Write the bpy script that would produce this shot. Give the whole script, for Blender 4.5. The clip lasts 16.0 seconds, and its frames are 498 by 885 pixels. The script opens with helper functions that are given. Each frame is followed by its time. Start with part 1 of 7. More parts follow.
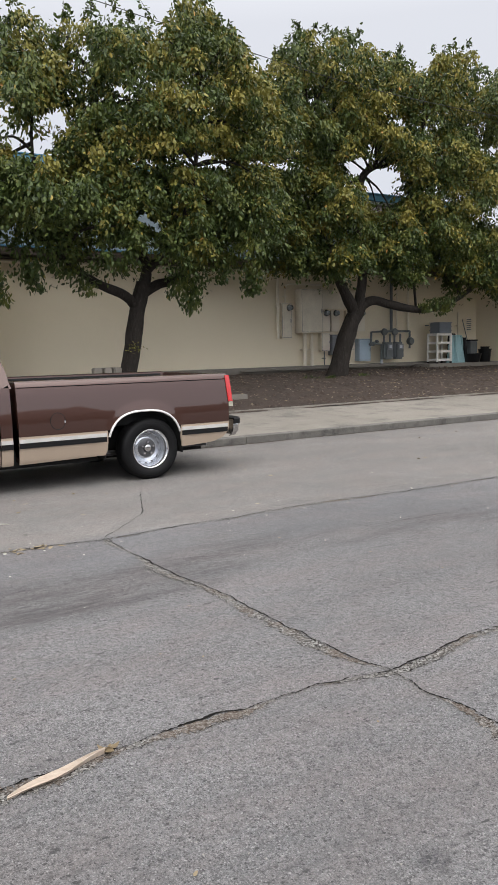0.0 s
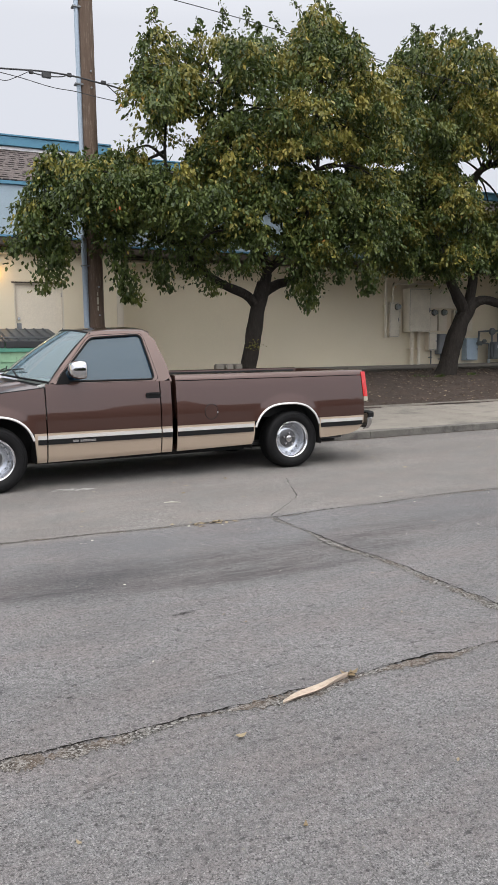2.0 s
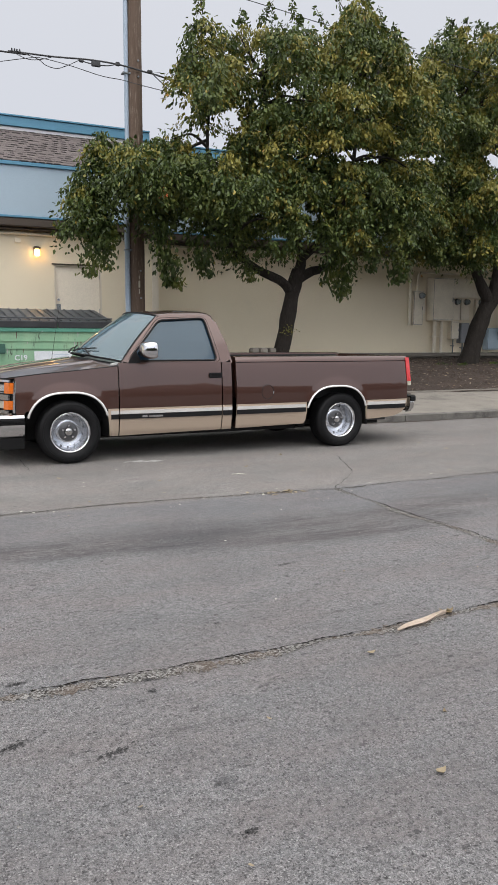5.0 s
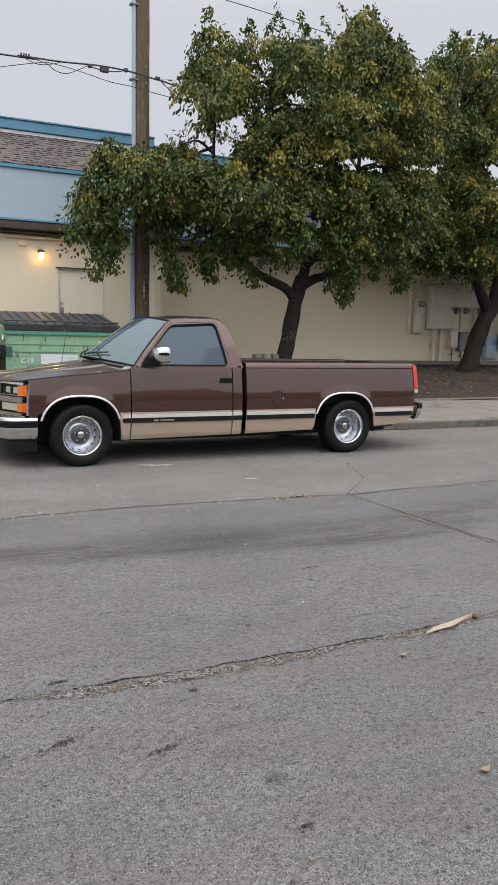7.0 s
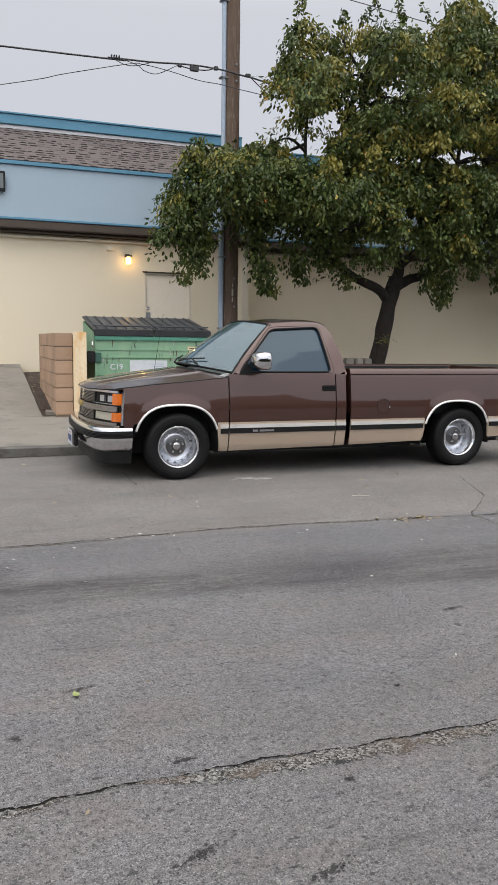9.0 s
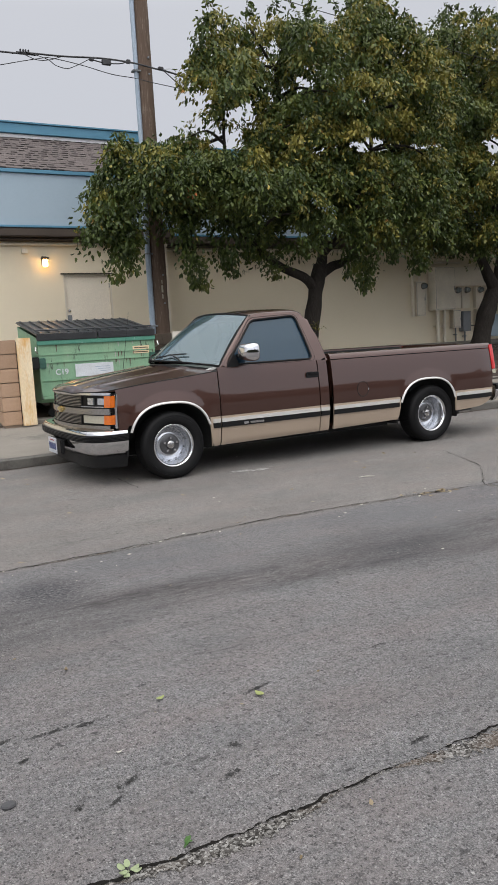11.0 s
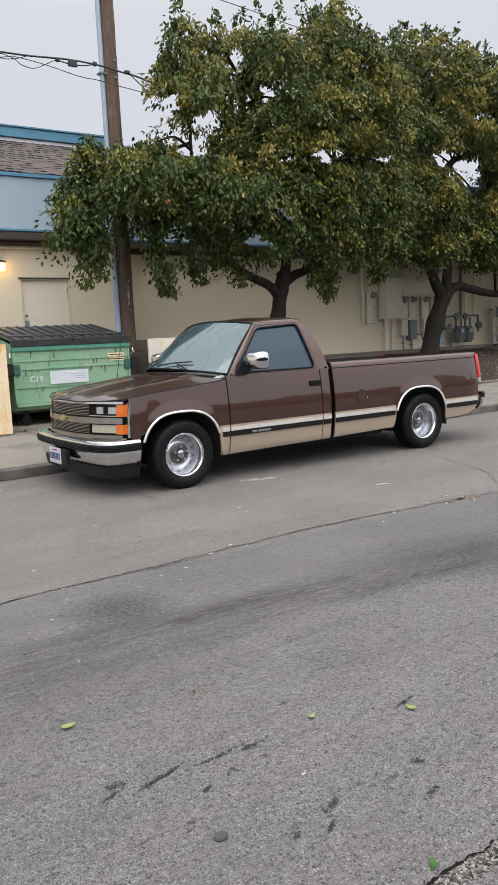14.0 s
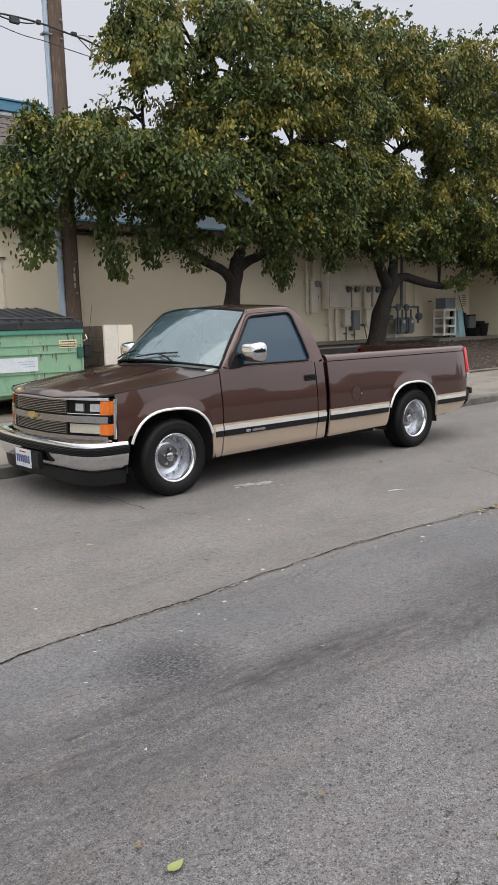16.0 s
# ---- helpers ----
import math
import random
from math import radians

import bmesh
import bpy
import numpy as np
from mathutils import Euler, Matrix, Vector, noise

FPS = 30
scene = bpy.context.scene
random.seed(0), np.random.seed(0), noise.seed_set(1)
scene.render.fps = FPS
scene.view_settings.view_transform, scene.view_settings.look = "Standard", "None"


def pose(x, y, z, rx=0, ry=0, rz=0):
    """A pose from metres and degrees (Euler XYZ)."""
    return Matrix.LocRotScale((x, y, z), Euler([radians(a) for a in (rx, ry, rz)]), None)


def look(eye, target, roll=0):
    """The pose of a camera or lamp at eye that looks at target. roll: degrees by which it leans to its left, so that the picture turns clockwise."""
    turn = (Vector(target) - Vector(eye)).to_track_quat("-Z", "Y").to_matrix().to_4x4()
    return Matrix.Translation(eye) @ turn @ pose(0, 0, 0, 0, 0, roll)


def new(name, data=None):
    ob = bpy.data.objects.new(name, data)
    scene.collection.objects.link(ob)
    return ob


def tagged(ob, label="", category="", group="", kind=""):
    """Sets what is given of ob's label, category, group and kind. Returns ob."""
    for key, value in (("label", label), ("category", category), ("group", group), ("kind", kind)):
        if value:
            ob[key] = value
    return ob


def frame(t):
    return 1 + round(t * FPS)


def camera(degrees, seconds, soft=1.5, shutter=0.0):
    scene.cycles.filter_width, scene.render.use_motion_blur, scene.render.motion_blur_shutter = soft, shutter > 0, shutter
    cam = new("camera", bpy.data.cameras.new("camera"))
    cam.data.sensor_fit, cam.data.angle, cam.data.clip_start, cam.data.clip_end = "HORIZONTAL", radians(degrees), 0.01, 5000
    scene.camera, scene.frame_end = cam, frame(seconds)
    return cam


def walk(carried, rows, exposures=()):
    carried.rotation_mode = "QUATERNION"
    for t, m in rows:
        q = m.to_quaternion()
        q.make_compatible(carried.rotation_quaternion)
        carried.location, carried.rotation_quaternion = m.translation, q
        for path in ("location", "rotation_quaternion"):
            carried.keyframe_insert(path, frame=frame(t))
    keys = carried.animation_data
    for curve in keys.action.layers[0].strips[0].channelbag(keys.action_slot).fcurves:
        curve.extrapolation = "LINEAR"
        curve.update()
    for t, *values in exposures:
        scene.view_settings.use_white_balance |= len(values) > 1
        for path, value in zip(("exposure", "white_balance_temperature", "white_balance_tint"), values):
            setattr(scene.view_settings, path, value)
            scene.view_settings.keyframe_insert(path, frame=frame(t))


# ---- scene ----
cam = camera(36.0, 16.0, soft=1.0)
PATH = [
    (0, (0.138, 0.113, 1.389), (1.192, 1.795, 1.148), -1.3),
    (0.5, (0.014, 0.05, 1.376), (1.072, 1.727, 1.12), -0.7),
    (1, (-0.166, -0.039, 1.389), (0.867, 1.653, 1.13), -0.9),
    (1.5, (-0.451, -0.069, 1.385), (0.587, 1.621, 1.127), -1.2),
    (1.8, (-0.591, -0.081, 1.398), (0.38, 1.65, 1.152), -1.3),
    (2, (-0.676, -0.09, 1.385), (0.184, 1.7, 1.144), -0.8),
    (2.5, (-0.851, -0.186, 1.369), (-0.126, 1.662, 1.126), -0.8),
    (3, (-1.038, -0.269, 1.378), (-0.302, 1.573, 1.127), 0.1),
    (3.5, (-1.227, -0.33, 1.383), (-0.413, 1.477, 1.113), 0.1),
    (4, (-1.303, -0.385, 1.383), (-0.48, 1.415, 1.097), -0.0),
    (6.5, (-1.619, -0.36, 1.381), (-0.741, 1.417, 1.113), 1.1),
    (7, (-1.64, -0.351, 1.383), (-0.778, 1.434, 1.118), 1.2),
    (7.5, (-1.662, -0.328, 1.381), (-0.804, 1.46, 1.123), 1.5),
    (8, (-1.681, -0.233, 1.374), (-0.845, 1.566, 1.12), 1.3),
    (8.5, (-1.639, 0.034, 1.374), (-0.909, 1.878, 1.117), 0.9),
    (8.7, (-1.643, 0.145, 1.39), (-0.962, 2.008, 1.131), 0.8),
    (10.8, (-2.505, 0.708, 1.365), (-1.652, 2.498, 1.105), -2.3),
    (11, (-2.627, 0.748, 1.361), (-1.687, 2.492, 1.087), -3.1),
    (11.5, (-2.836, 0.766, 1.389), (-1.793, 2.448, 1.097), -1.3),
    (12, (-3.021, 0.686, 1.388), (-1.983, 2.369, 1.093), -0.9),
    (12.5, (-3.168, 0.72, 1.393), (-2.132, 2.406, 1.104), -0.5),
    (13, (-3.35, 0.884, 1.391), (-2.274, 2.547, 1.113), -1.8),
    (13.5, (-3.398, 1.033, 1.4), (-2.298, 2.681, 1.134), -2.8),
    (14, (-3.327, 1.235, 1.42), (-2.219, 2.878, 1.153), -2.7),
    (14.5, (-3.341, 1.469, 1.415), (-2.241, 3.116, 1.135), -1.6),
    (15, (-3.452, 1.753, 1.441), (-2.174, 3.262, 1.141), -1.1),
    (15.5, (-3.457, 2.018, 1.432), (-2.178, 3.523, 1.12), -1.7),
    (16, (-3.447, 2.313, 1.459), (-2.171, 3.822, 1.153), -1.7),
]
walk(cam, [(t, look(eye, target, roll)) for t, eye, target, roll in PATH],
     [(0, 0.12), (1.5, 0.12), (3.5, 0.15), (4.2, 0.1), (6.3, -0.12), (8.5, -0.13), (11, -0.2), (11.5, -0.03), (12.5, 0.05), (14, 0.0), (16, -0.05)])

# ---- world and sun: an overcast sky, brighter overhead ----
world = bpy.data.worlds.new("overcast_sky")
scene.world = world
world.use_nodes = True
wn, wl = world.node_tree.nodes, world.node_tree.links
wn.clear()
w_out, w_bg = wn.new("ShaderNodeOutputWorld"), wn.new("ShaderNodeBackground")
w_sky, w_co = wn.new("ShaderNodeTexSky"), wn.new("ShaderNodeTexCoord")
w_sky.sky_type, w_sky.sun_disc = "NISHITA", False
w_sky.sun_elevation, w_sky.sun_rotation = radians(53), radians(200)
w_sep, w_ramp, w_mix = wn.new("ShaderNodeSeparateXYZ"), wn.new("ShaderNodeValToRGB"), wn.new("ShaderNodeMix")
w_mix.data_type = "RGBA"
w_mix.inputs[0].default_value = 0.93
w_ramp.color_ramp.elements[0].position, w_ramp.color_ramp.elements[0].color = 0.0, (0.68, 0.70, 0.765, 1)
w_ramp.color_ramp.elements[1].position, w_ramp.color_ramp.elements[1].color = 1.0, (1.95, 1.95, 1.98, 1)
w_step = w_ramp.color_ramp.elements.new(0.37)
w_step.color = (0.755, 0.77, 0.825, 1)
w_step = w_ramp.color_ramp.elements.new(0.58)
w_step.color = (1.3, 1.3, 1.33, 1)
wl.new(w_co.outputs["Generated"], w_sep.inputs[0])
wl.new(w_sep.outputs["Z"], w_ramp.inputs[0])
w_dim = wn.new("ShaderNodeVectorMath")
w_dim.operation = "SCALE"
w_dim.inputs["Scale"].default_value = 0.12
wl.new(w_sky.outputs[0], w_dim.inputs[0])
wl.new(w_dim.outputs[0], w_mix.inputs[6])
wl.new(w_ramp.outputs[0], w_mix.inputs[7])
# the half of the sky that the veiled sun stands in is the brighter one
w_side = wn.new("ShaderNodeMapRange")
for k, v in zip(("From Min", "From Max", "To Min", "To Max"), (0.4, -0.9, 0.97, 1.8)):
    w_side.inputs[k].default_value = v
wl.new(w_sep.outputs["Y"], w_side.inputs["Value"])
wl.new(w_mix.outputs[2], w_bg.inputs["Color"])
wl.new(w_side.outputs["Result"], w_bg.inputs["Strength"])
wl.new(w_bg.outputs[0], w_out.inputs[0])

sun = new("sun", bpy.data.lights.new("sun", "SUN"))
sun.data.energy, sun.data.angle, sun.data.color = 1.4, radians(80), (1.0, 0.96, 0.9)
sun.matrix_world = look((-6, -14, 23), (0, 0, 0))


# ---- materials ----
def mat(name, base, rough=0.6, metal=0.0, other=None, scale=6.0, amount=0.5, fine=60.0, bump=0.15, coat=0.0,
        bump_dist=0.01, stretch=(1, 1, 1), third=None, third_scale=1.3, third_cut=(0.55, 0.7), per_piece=0.0, spec=0.5, bump_scale=None):
    """A Principled material: two colours mixed by noise at a large and a fine scale, a third as stains, and relief."""
    m = bpy.data.materials.new(name)
    m.use_nodes = True
    n, l = m.node_tree.nodes, m.node_tree.links
    p = n["Principled BSDF"]
    p.inputs["Roughness"].default_value, p.inputs["Metallic"].default_value = rough, metal
    p.inputs["Coat Weight"].default_value, p.inputs["Coat Roughness"].default_value = coat, 0.02
    p.inputs["Specular IOR Level"].default_value = spec
    co, mp = n.new("ShaderNodeTexCoord"), n.new("ShaderNodeMapping")
    mp.inputs["Scale"].default_value = stretch
    l.new(co.outputs["Object"], mp.inputs[0])
    def tex(size, detail=4.0, rough_=0.6):
        t = n.new("ShaderNodeTexNoise")
        t.inputs["Scale"].default_value, t.inputs["Detail"].default_value = size, detail
        t.inputs["Roughness"].default_value = rough_
        l.new(mp.outputs[0], t.inputs["Vector"])
        return t.outputs["Fac"]
    def ramp(src, a, b):
        r = n.new("ShaderNodeMapRange")
        r.inputs["From Min"].default_value, r.inputs["From Max"].default_value = a, b
        l.new(src, r.inputs["Value"])
        return r.outputs["Result"]
    def mixed(f, a, b):
        x = n.new("ShaderNodeMix")
        x.data_type = "RGBA"
        l.new(f, x.inputs[0])
        for k, v in ((6, a), (7, b)):
            if isinstance(v, tuple):
                x.inputs[k].default_value = (*v, 1)
            else:
                l.new(v, x.inputs[k])
        return x.outputs[2]
    other = other or tuple(c * 0.7 for c in base)
    big, small = ramp(tex(scale), 0.5 - amount / 2, 0.5 + amount / 2), ramp(tex(fine, 2.0), 0.3, 0.7)
    colour = mixed(big, base, other)
    dark = mixed(small, tuple(c * 0.82 for c in base), tuple(min(1, c * 1.15) for c in base))
    soft = n.new("ShaderNodeMix")
    soft.data_type = "RGBA"
    soft.inputs[0].default_value = 0.5
    l.new(colour, soft.inputs[6])
    l.new(dark, soft.inputs[7])
    colour = soft.outputs[2]
    if third:
        colour = mixed(ramp(tex(third_scale, 6.0, 0.7), *third_cut), colour, third)
    if per_piece:
        info, hsv = n.new("ShaderNodeObjectInfo"), n.new("ShaderNodeHueSaturation")
        r = n.new("ShaderNodeMapRange")
        r.inputs["To Min"].default_value, r.inputs["To Max"].default_value = 1 - per_piece, 1 + per_piece
        l.new(info.outputs["Random"], r.inputs["Value"])
        l.new(r.outputs["Result"], hsv.inputs["Value"])
        l.new(colour, hsv.inputs["Color"])
        colour = hsv.outputs["Color"]
    l.new(colour, p.inputs["Base Color"])
    rr = n.new("ShaderNodeMapRange")
    rr.inputs["To Min"].default_value, rr.inputs["To Max"].default_value = max(0.02, rough - 0.1 * rough), min(1, rough * 1.12)
    l.new(big, rr.inputs["Value"])
    l.new(rr.outputs["Result"], p.inputs["Roughness"])
    if bump:
        b = n.new("ShaderNodeBump")
        b.inputs["Strength"].default_value, b.inputs["Distance"].default_value = bump, bump_dist
        l.new(tex(bump_scale or fine, 3.0), b.inputs["Height"])
        l.new(b.outputs[0], p.inputs["Normal"])
    return m


def glass(name, tint, clear, rough=0.03, ior=1.55):
    """Thin tinted glass: clear is the share of light that passes, the rest is diffuse tint; gloss by Fresnel."""
    m = bpy.data.materials.new(name)
    m.use_nodes = True
    n, l = m.node_tree.nodes, m.node_tree.links
    p, out = n["Principled BSDF"], n["Material Output"]
    p.inputs["Base Color"].default_value, p.inputs["Roughness"].default_value = (*tint, 1), rough
    p.inputs["IOR"].default_value, p.inputs["Specular IOR Level"].default_value = 1.5, 0.0
    t, x = n.new("ShaderNodeBsdfTransparent"), n.new("ShaderNodeMixShader")
    t.inputs[0].default_value = (0.75, 0.85, 0.85, 1)
    fr, gl, x2 = n.new("ShaderNodeFresnel"), n.new("ShaderNodeBsdfGlossy"), n.new("ShaderNodeMixShader")
    fr.inputs["IOR"].default_value = ior
    gl.inputs["Roughness"].default_value, gl.inputs["Color"].default_value = rough, (0.9, 0.99, 1.0, 1)
    x.inputs[0].default_value = clear
    l.new(p.outputs[0], x.inputs[1])
    l.new(t.outputs[0], x.inputs[2])
    l.new(fr.outputs[0], x2.inputs[0])
    l.new(x.outputs[0], x2.inputs[1])
    l.new(gl.outputs[0], x2.inputs[2])
    l.new(x2.outputs[0], out.inputs["Surface"])
    return m


def glow(name, colour, strength):
    m = bpy.data.materials.new(name)
    m.use_nodes = True
    p = m.node_tree.nodes["Principled BSDF"]
    p.inputs["Base Color"].default_value = (*colour, 1)
    p.inputs["Emission Color"].default_value, p.inputs["Emission Strength"].default_value = (*colour, 1), strength
    return m


def asphalt_material():
    """Worn asphalt: pale stones in dark binder, broad worn lanes along the road, oil blots."""
    m = bpy.data.materials.new("worn_asphalt")
    m.use_nodes = True
    n, l = m.node_tree.nodes, m.node_tree.links
    p = n["Principled BSDF"]
    p.inputs["Roughness"].default_value = 0.88
    p.inputs["Specular IOR Level"].default_value = 0.3
    co = n.new("ShaderNodeTexCoord")
    def noise_(size, detail=3.0, stretch=(1, 1, 1), rough_=0.6):
        mp = n.new("ShaderNodeMapping")
        mp.inputs["Scale"].default_value = stretch
        l.new(co.outputs["Object"], mp.inputs[0])
        t = n.new("ShaderNodeTexNoise")
        t.inputs["Scale"].default_value, t.inputs["Detail"].default_value = size, detail
        t.inputs["Roughness"].default_value = rough_
        l.new(mp.outputs[0], t.inputs["Vector"])
        return t.outputs["Fac"]
    def ranged(src, a, b, c=0.0, d=1.0, smooth=False):
        r = n.new("ShaderNodeMapRange")
        if smooth:
            r.interpolation_type = "SMOOTHSTEP"
        for k, v in zip(("From Min", "From Max", "To Min", "To Max"), (a, b, c, d)):
            r.inputs[k].default_value = v
        l.new(src, r.inputs["Value"])
        return r.outputs["Result"]
    def calc(op, a, b):
        x = n.new("ShaderNodeMath")
        x.operation = op
        for k, v in enumerate((a, b)):
            if isinstance(v, float):
                x.inputs[k].default_value = v
            else:
                l.new(v, x.inputs[k])
        return x.outputs[0]
    def mixed(f, a, b):
        x = n.new("ShaderNodeMix")
        x.data_type = "RGBA"
        l.new(f, x.inputs[0])
        for k, v in ((6, a), (7, b)):
            if isinstance(v, tuple):
                x.inputs[k].default_value = (*v, 1)
            else:
                l.new(v, x.inputs[k])
        return x.outputs[2]
    sep = n.new("ShaderNodeSeparateXYZ")
    l.new(co.outputs["Object"], sep.inputs[0])
    wob = ranged(noise_(0.7, 3.0, (0.35, 1, 1)), 0.3, 0.7, -0.35, 0.35)
    y = calc("ADD", sep.outputs["Y"], wob)
    vor = n.new("ShaderNodeTexVoronoi")
    vor.inputs["Scale"].default_value = 200.0
    l.new(co.outputs["Object"], vor.inputs["Vector"])
    stone = ranged(vor.outputs["Color"], 0.2, 0.95)
    pale = ranged(noise_(230.0, 2.0), 0.45, 0.65)
    colour = mixed(stone, (0.150, 0.146, 0.147), (0.375, 0.364, 0.366))
    colour = mixed(calc("MULTIPLY", pale, 0.55), colour, (0.045, 0.045, 0.046))
    sparse = ranged(noise_(85.0, 2.0, (1, 1, 1), 0.5), 0.655, 0.70)
    colour = mixed(calc("MULTIPLY", sparse, 0.3), colour, (0.38, 0.37, 0.355))
    tint = ranged(noise_(2.3, 6.0, (0.6, 1.2, 1), 0.7), 0.42, 0.62)
    colour = mixed(calc("MULTIPLY", tint, 0.5), colour, (0.215, 0.183, 0.178))
    tint2 = ranged(noise_(1.7, 6.0, (0.7, 1.3, 1), 0.7), 0.48, 0.66)
    colour = mixed(calc("MULTIPLY", tint2, 0.42), colour, (0.130, 0.134, 0.140))
    pits = ranged(noise_(11.0, 5.0, (0.45, 1.3, 1), 0.75), 0.625, 0.68)
    colour = mixed(calc("MULTIPLY", pits, 0.85), colour, (0.045, 0.043, 0.042))
    small = ranged(noise_(56.0, 3.0, (0.6, 1.2, 1), 0.65), 0.595, 0.635)
    colour = mixed(calc("MULTIPLY", small, 0.55), colour, (0.04, 0.039, 0.040))
    holes = calc("MULTIPLY", ranged(noise_(21.0, 3.0, (0.7, 1.2, 1), 0.6), 0.64, 0.69), ranged(noise_(1.6, 3.0), 0.40, 0.52))
    colour = mixed(calc("MULTIPLY", holes, 0.85), colour, (0.035, 0.034, 0.035))
    scuff = calc("MULTIPLY", ranged(noise_(3.0, 6.0, (0.22, 2.6, 1), 0.75), 0.56, 0.68), ranged(noise_(34.0, 3.0, (0.5, 1.4, 1)), 0.42, 0.56))
    colour = mixed(calc("MULTIPLY", scuff, 0.55), colour, (0.06, 0.058, 0.058))
    # stones of uneven outline: the place is bent by fine noise
    warp, wide_ = n.new("ShaderNodeTexNoise"), n.new("ShaderNodeVectorMath")
    warp.inputs["Scale"].default_value, warp.inputs["Detail"].default_value = 150.0, 1.0
    l.new(co.outputs["Object"], warp.inputs["Vector"])
    wide_.operation = "MULTIPLY_ADD"
    l.new(warp.outputs["Color"], wide_.inputs[0])
    wide_.inputs[1].default_value = (0.009, 0.009, 0.0)
    l.new(co.outputs["Object"], wide_.inputs[2])
    bent = wide_.outputs[0]
    def specks(size, share, reach, strength, shade, base):
        v = n.new("ShaderNodeTexVoronoi")
        v.inputs["Scale"].default_value = size
        l.new(bent, v.inputs["Vector"])
        pick = n.new("ShaderNodeSeparateColor")
        l.new(v.outputs["Color"], pick.inputs[0])
        f = calc("MULTIPLY", ranged(pick.outputs[0], share, share + 0.04), ranged(v.outputs["Distance"], reach, reach * 0.6))
        return mixed(calc("MULTIPLY", f, strength), base, shade)
    edge = n.new("ShaderNodeTexVoronoi")
    edge.feature = "DISTANCE_TO_EDGE"
    edge.inputs["Scale"].default_value = 105.0
    l.new(bent, edge.inputs["Vector"])
    binder = calc("MULTIPLY", ranged(edge.outputs["Distance"], 0.16, 0.03), ranged(noise_(37.0, 3.0), 0.40, 0.62))
    colour = mixed(calc("MULTIPLY", binder, 0.62), colour, (0.040, 0.039, 0.040))
    colour = specks(120.0, 0.70, 0.47, 0.85, (0.036, 0.034, 0.035), colour)
    colour = specks(50.0, 0.925, 0.37, 0.85, (0.032, 0.030, 0.031), colour)
    colour = specks(115.0, 0.80, 0.42, 0.55, (0.46, 0.45, 0.435), colour)
    colour = specks(46.0, 0.965, 0.24, 0.7, (0.50, 0.49, 0.47), colour)
    # tan, dusty strip by the kerb
    dusty = calc("MULTIPLY", ranged(sep.outputs["Y"], 5.45, 5.62), ranged(noise_(2.2, 5.0), 0.2, 0.6, 0.55, 1.0))
    dust = n.new("ShaderNodeMix")
    dust.data_type, dust.blend_type = "RGBA", "MULTIPLY"
    l.new(dusty, dust.inputs[0])
    l.new(colour, dust.inputs[6])
    dust.inputs[7].default_value = (1.22, 1.18, 1.105, 1)
    colour = mixed(calc("MULTIPLY", dusty, 0.22), dust.outputs[2], (0.215, 0.205, 0.19))
    cool = calc("MULTIPLY", ranged(y, 4.4, 4.8, smooth=True), ranged(sep.outputs["Y"], 5.54, 5.44))
    colour = mixed(calc("MULTIPLY", calc("MULTIPLY", cool, ranged(noise_(1.1, 4.0), 0.35, 0.6)), 0.34), colour, (0.125, 0.13, 0.142))
    # dark worn lane
    lane = calc("MULTIPLY", ranged(y, 3.95, 4.3, smooth=True), ranged(y, 4.95, 4.45, smooth=True))
    lane = calc("MULTIPLY", lane, ranged(noise_(0.9, 5.0, (0.4, 1.6, 1), 0.7), 0.3, 0.66))
    streak = calc("MULTIPLY", ranged(noise_(2.6, 6.0, (0.25, 2.4, 1), 0.7), 0.36, 0.54, 0.45, 1.0), ranged(noise_(14.0, 5.0, (0.5, 1.8, 1), 0.75), 0.38, 0.58, 0.42, 1.0))
    colour = mixed(calc("MULTIPLY", calc("MULTIPLY", lane, streak), 1.0), colour, (0.050, 0.045, 0.045))
    lane2 = calc("MULTIPLY", ranged(y, 0.9, 1.5, smooth=True), ranged(y, 2.3, 1.8, smooth=True))
    lane2 = calc("MULTIPLY", lane2, ranged(noise_(0.8, 5.0, (0.4, 1.6, 1), 0.7), 0.35, 0.7))
    colour = mixed(calc("MULTIPLY", lane2, 0.25), colour, (0.08, 0.08, 0.085))
    # broad light and dark patches
    patch = ranged(noise_(0.55, 6.0, (0.6, 1.2, 1), 0.65), 0.35, 0.65)
    colour = mixed(calc("MULTIPLY", patch, 0.36), colour, (0.085, 0.083, 0.082))
    # oil blots
    for bx, by, bs, deep in ((-1.70, 4.96, 0.37, 1.0), (0.42, 4.4, 0.6, 0.62), (-2.9, 4.75, 0.5, 0.6), (1.57, 1.5, 0.07, 0.8), (-0.55, 1.65, 0.06, 0.7)):
        d = n.new("ShaderNodeVectorMath")
        d.operation = "DISTANCE"
        l.new(co.outputs["Object"], d.inputs[0])
        d.inputs[1].default_value = (bx, by, 0)
        f = calc("MULTIPLY", ranged(d.outputs["Value"], bs, bs * 0.25), ranged(noise_(70.0, 3.0, (0.7, 1.3, 1), 0.7), 0.42, 0.58, 0.2, 0.95))
        colour = mixed(calc("MULTIPLY", f, deep), colour, (0.032, 0.032, 0.037))
    l.new(colour, p.inputs["Base Color"])
    b = n.new("ShaderNodeBump")
    b.inputs["Strength"].default_value, b.inputs["Distance"].default_value = 0.8, 0.006
    l.new(calc("ADD", vor.outputs["Distance"], noise_(120.0, 2.0)), b.inputs["Height"])
    l.new(b.outputs[0], p.inputs["Normal"])
    return m


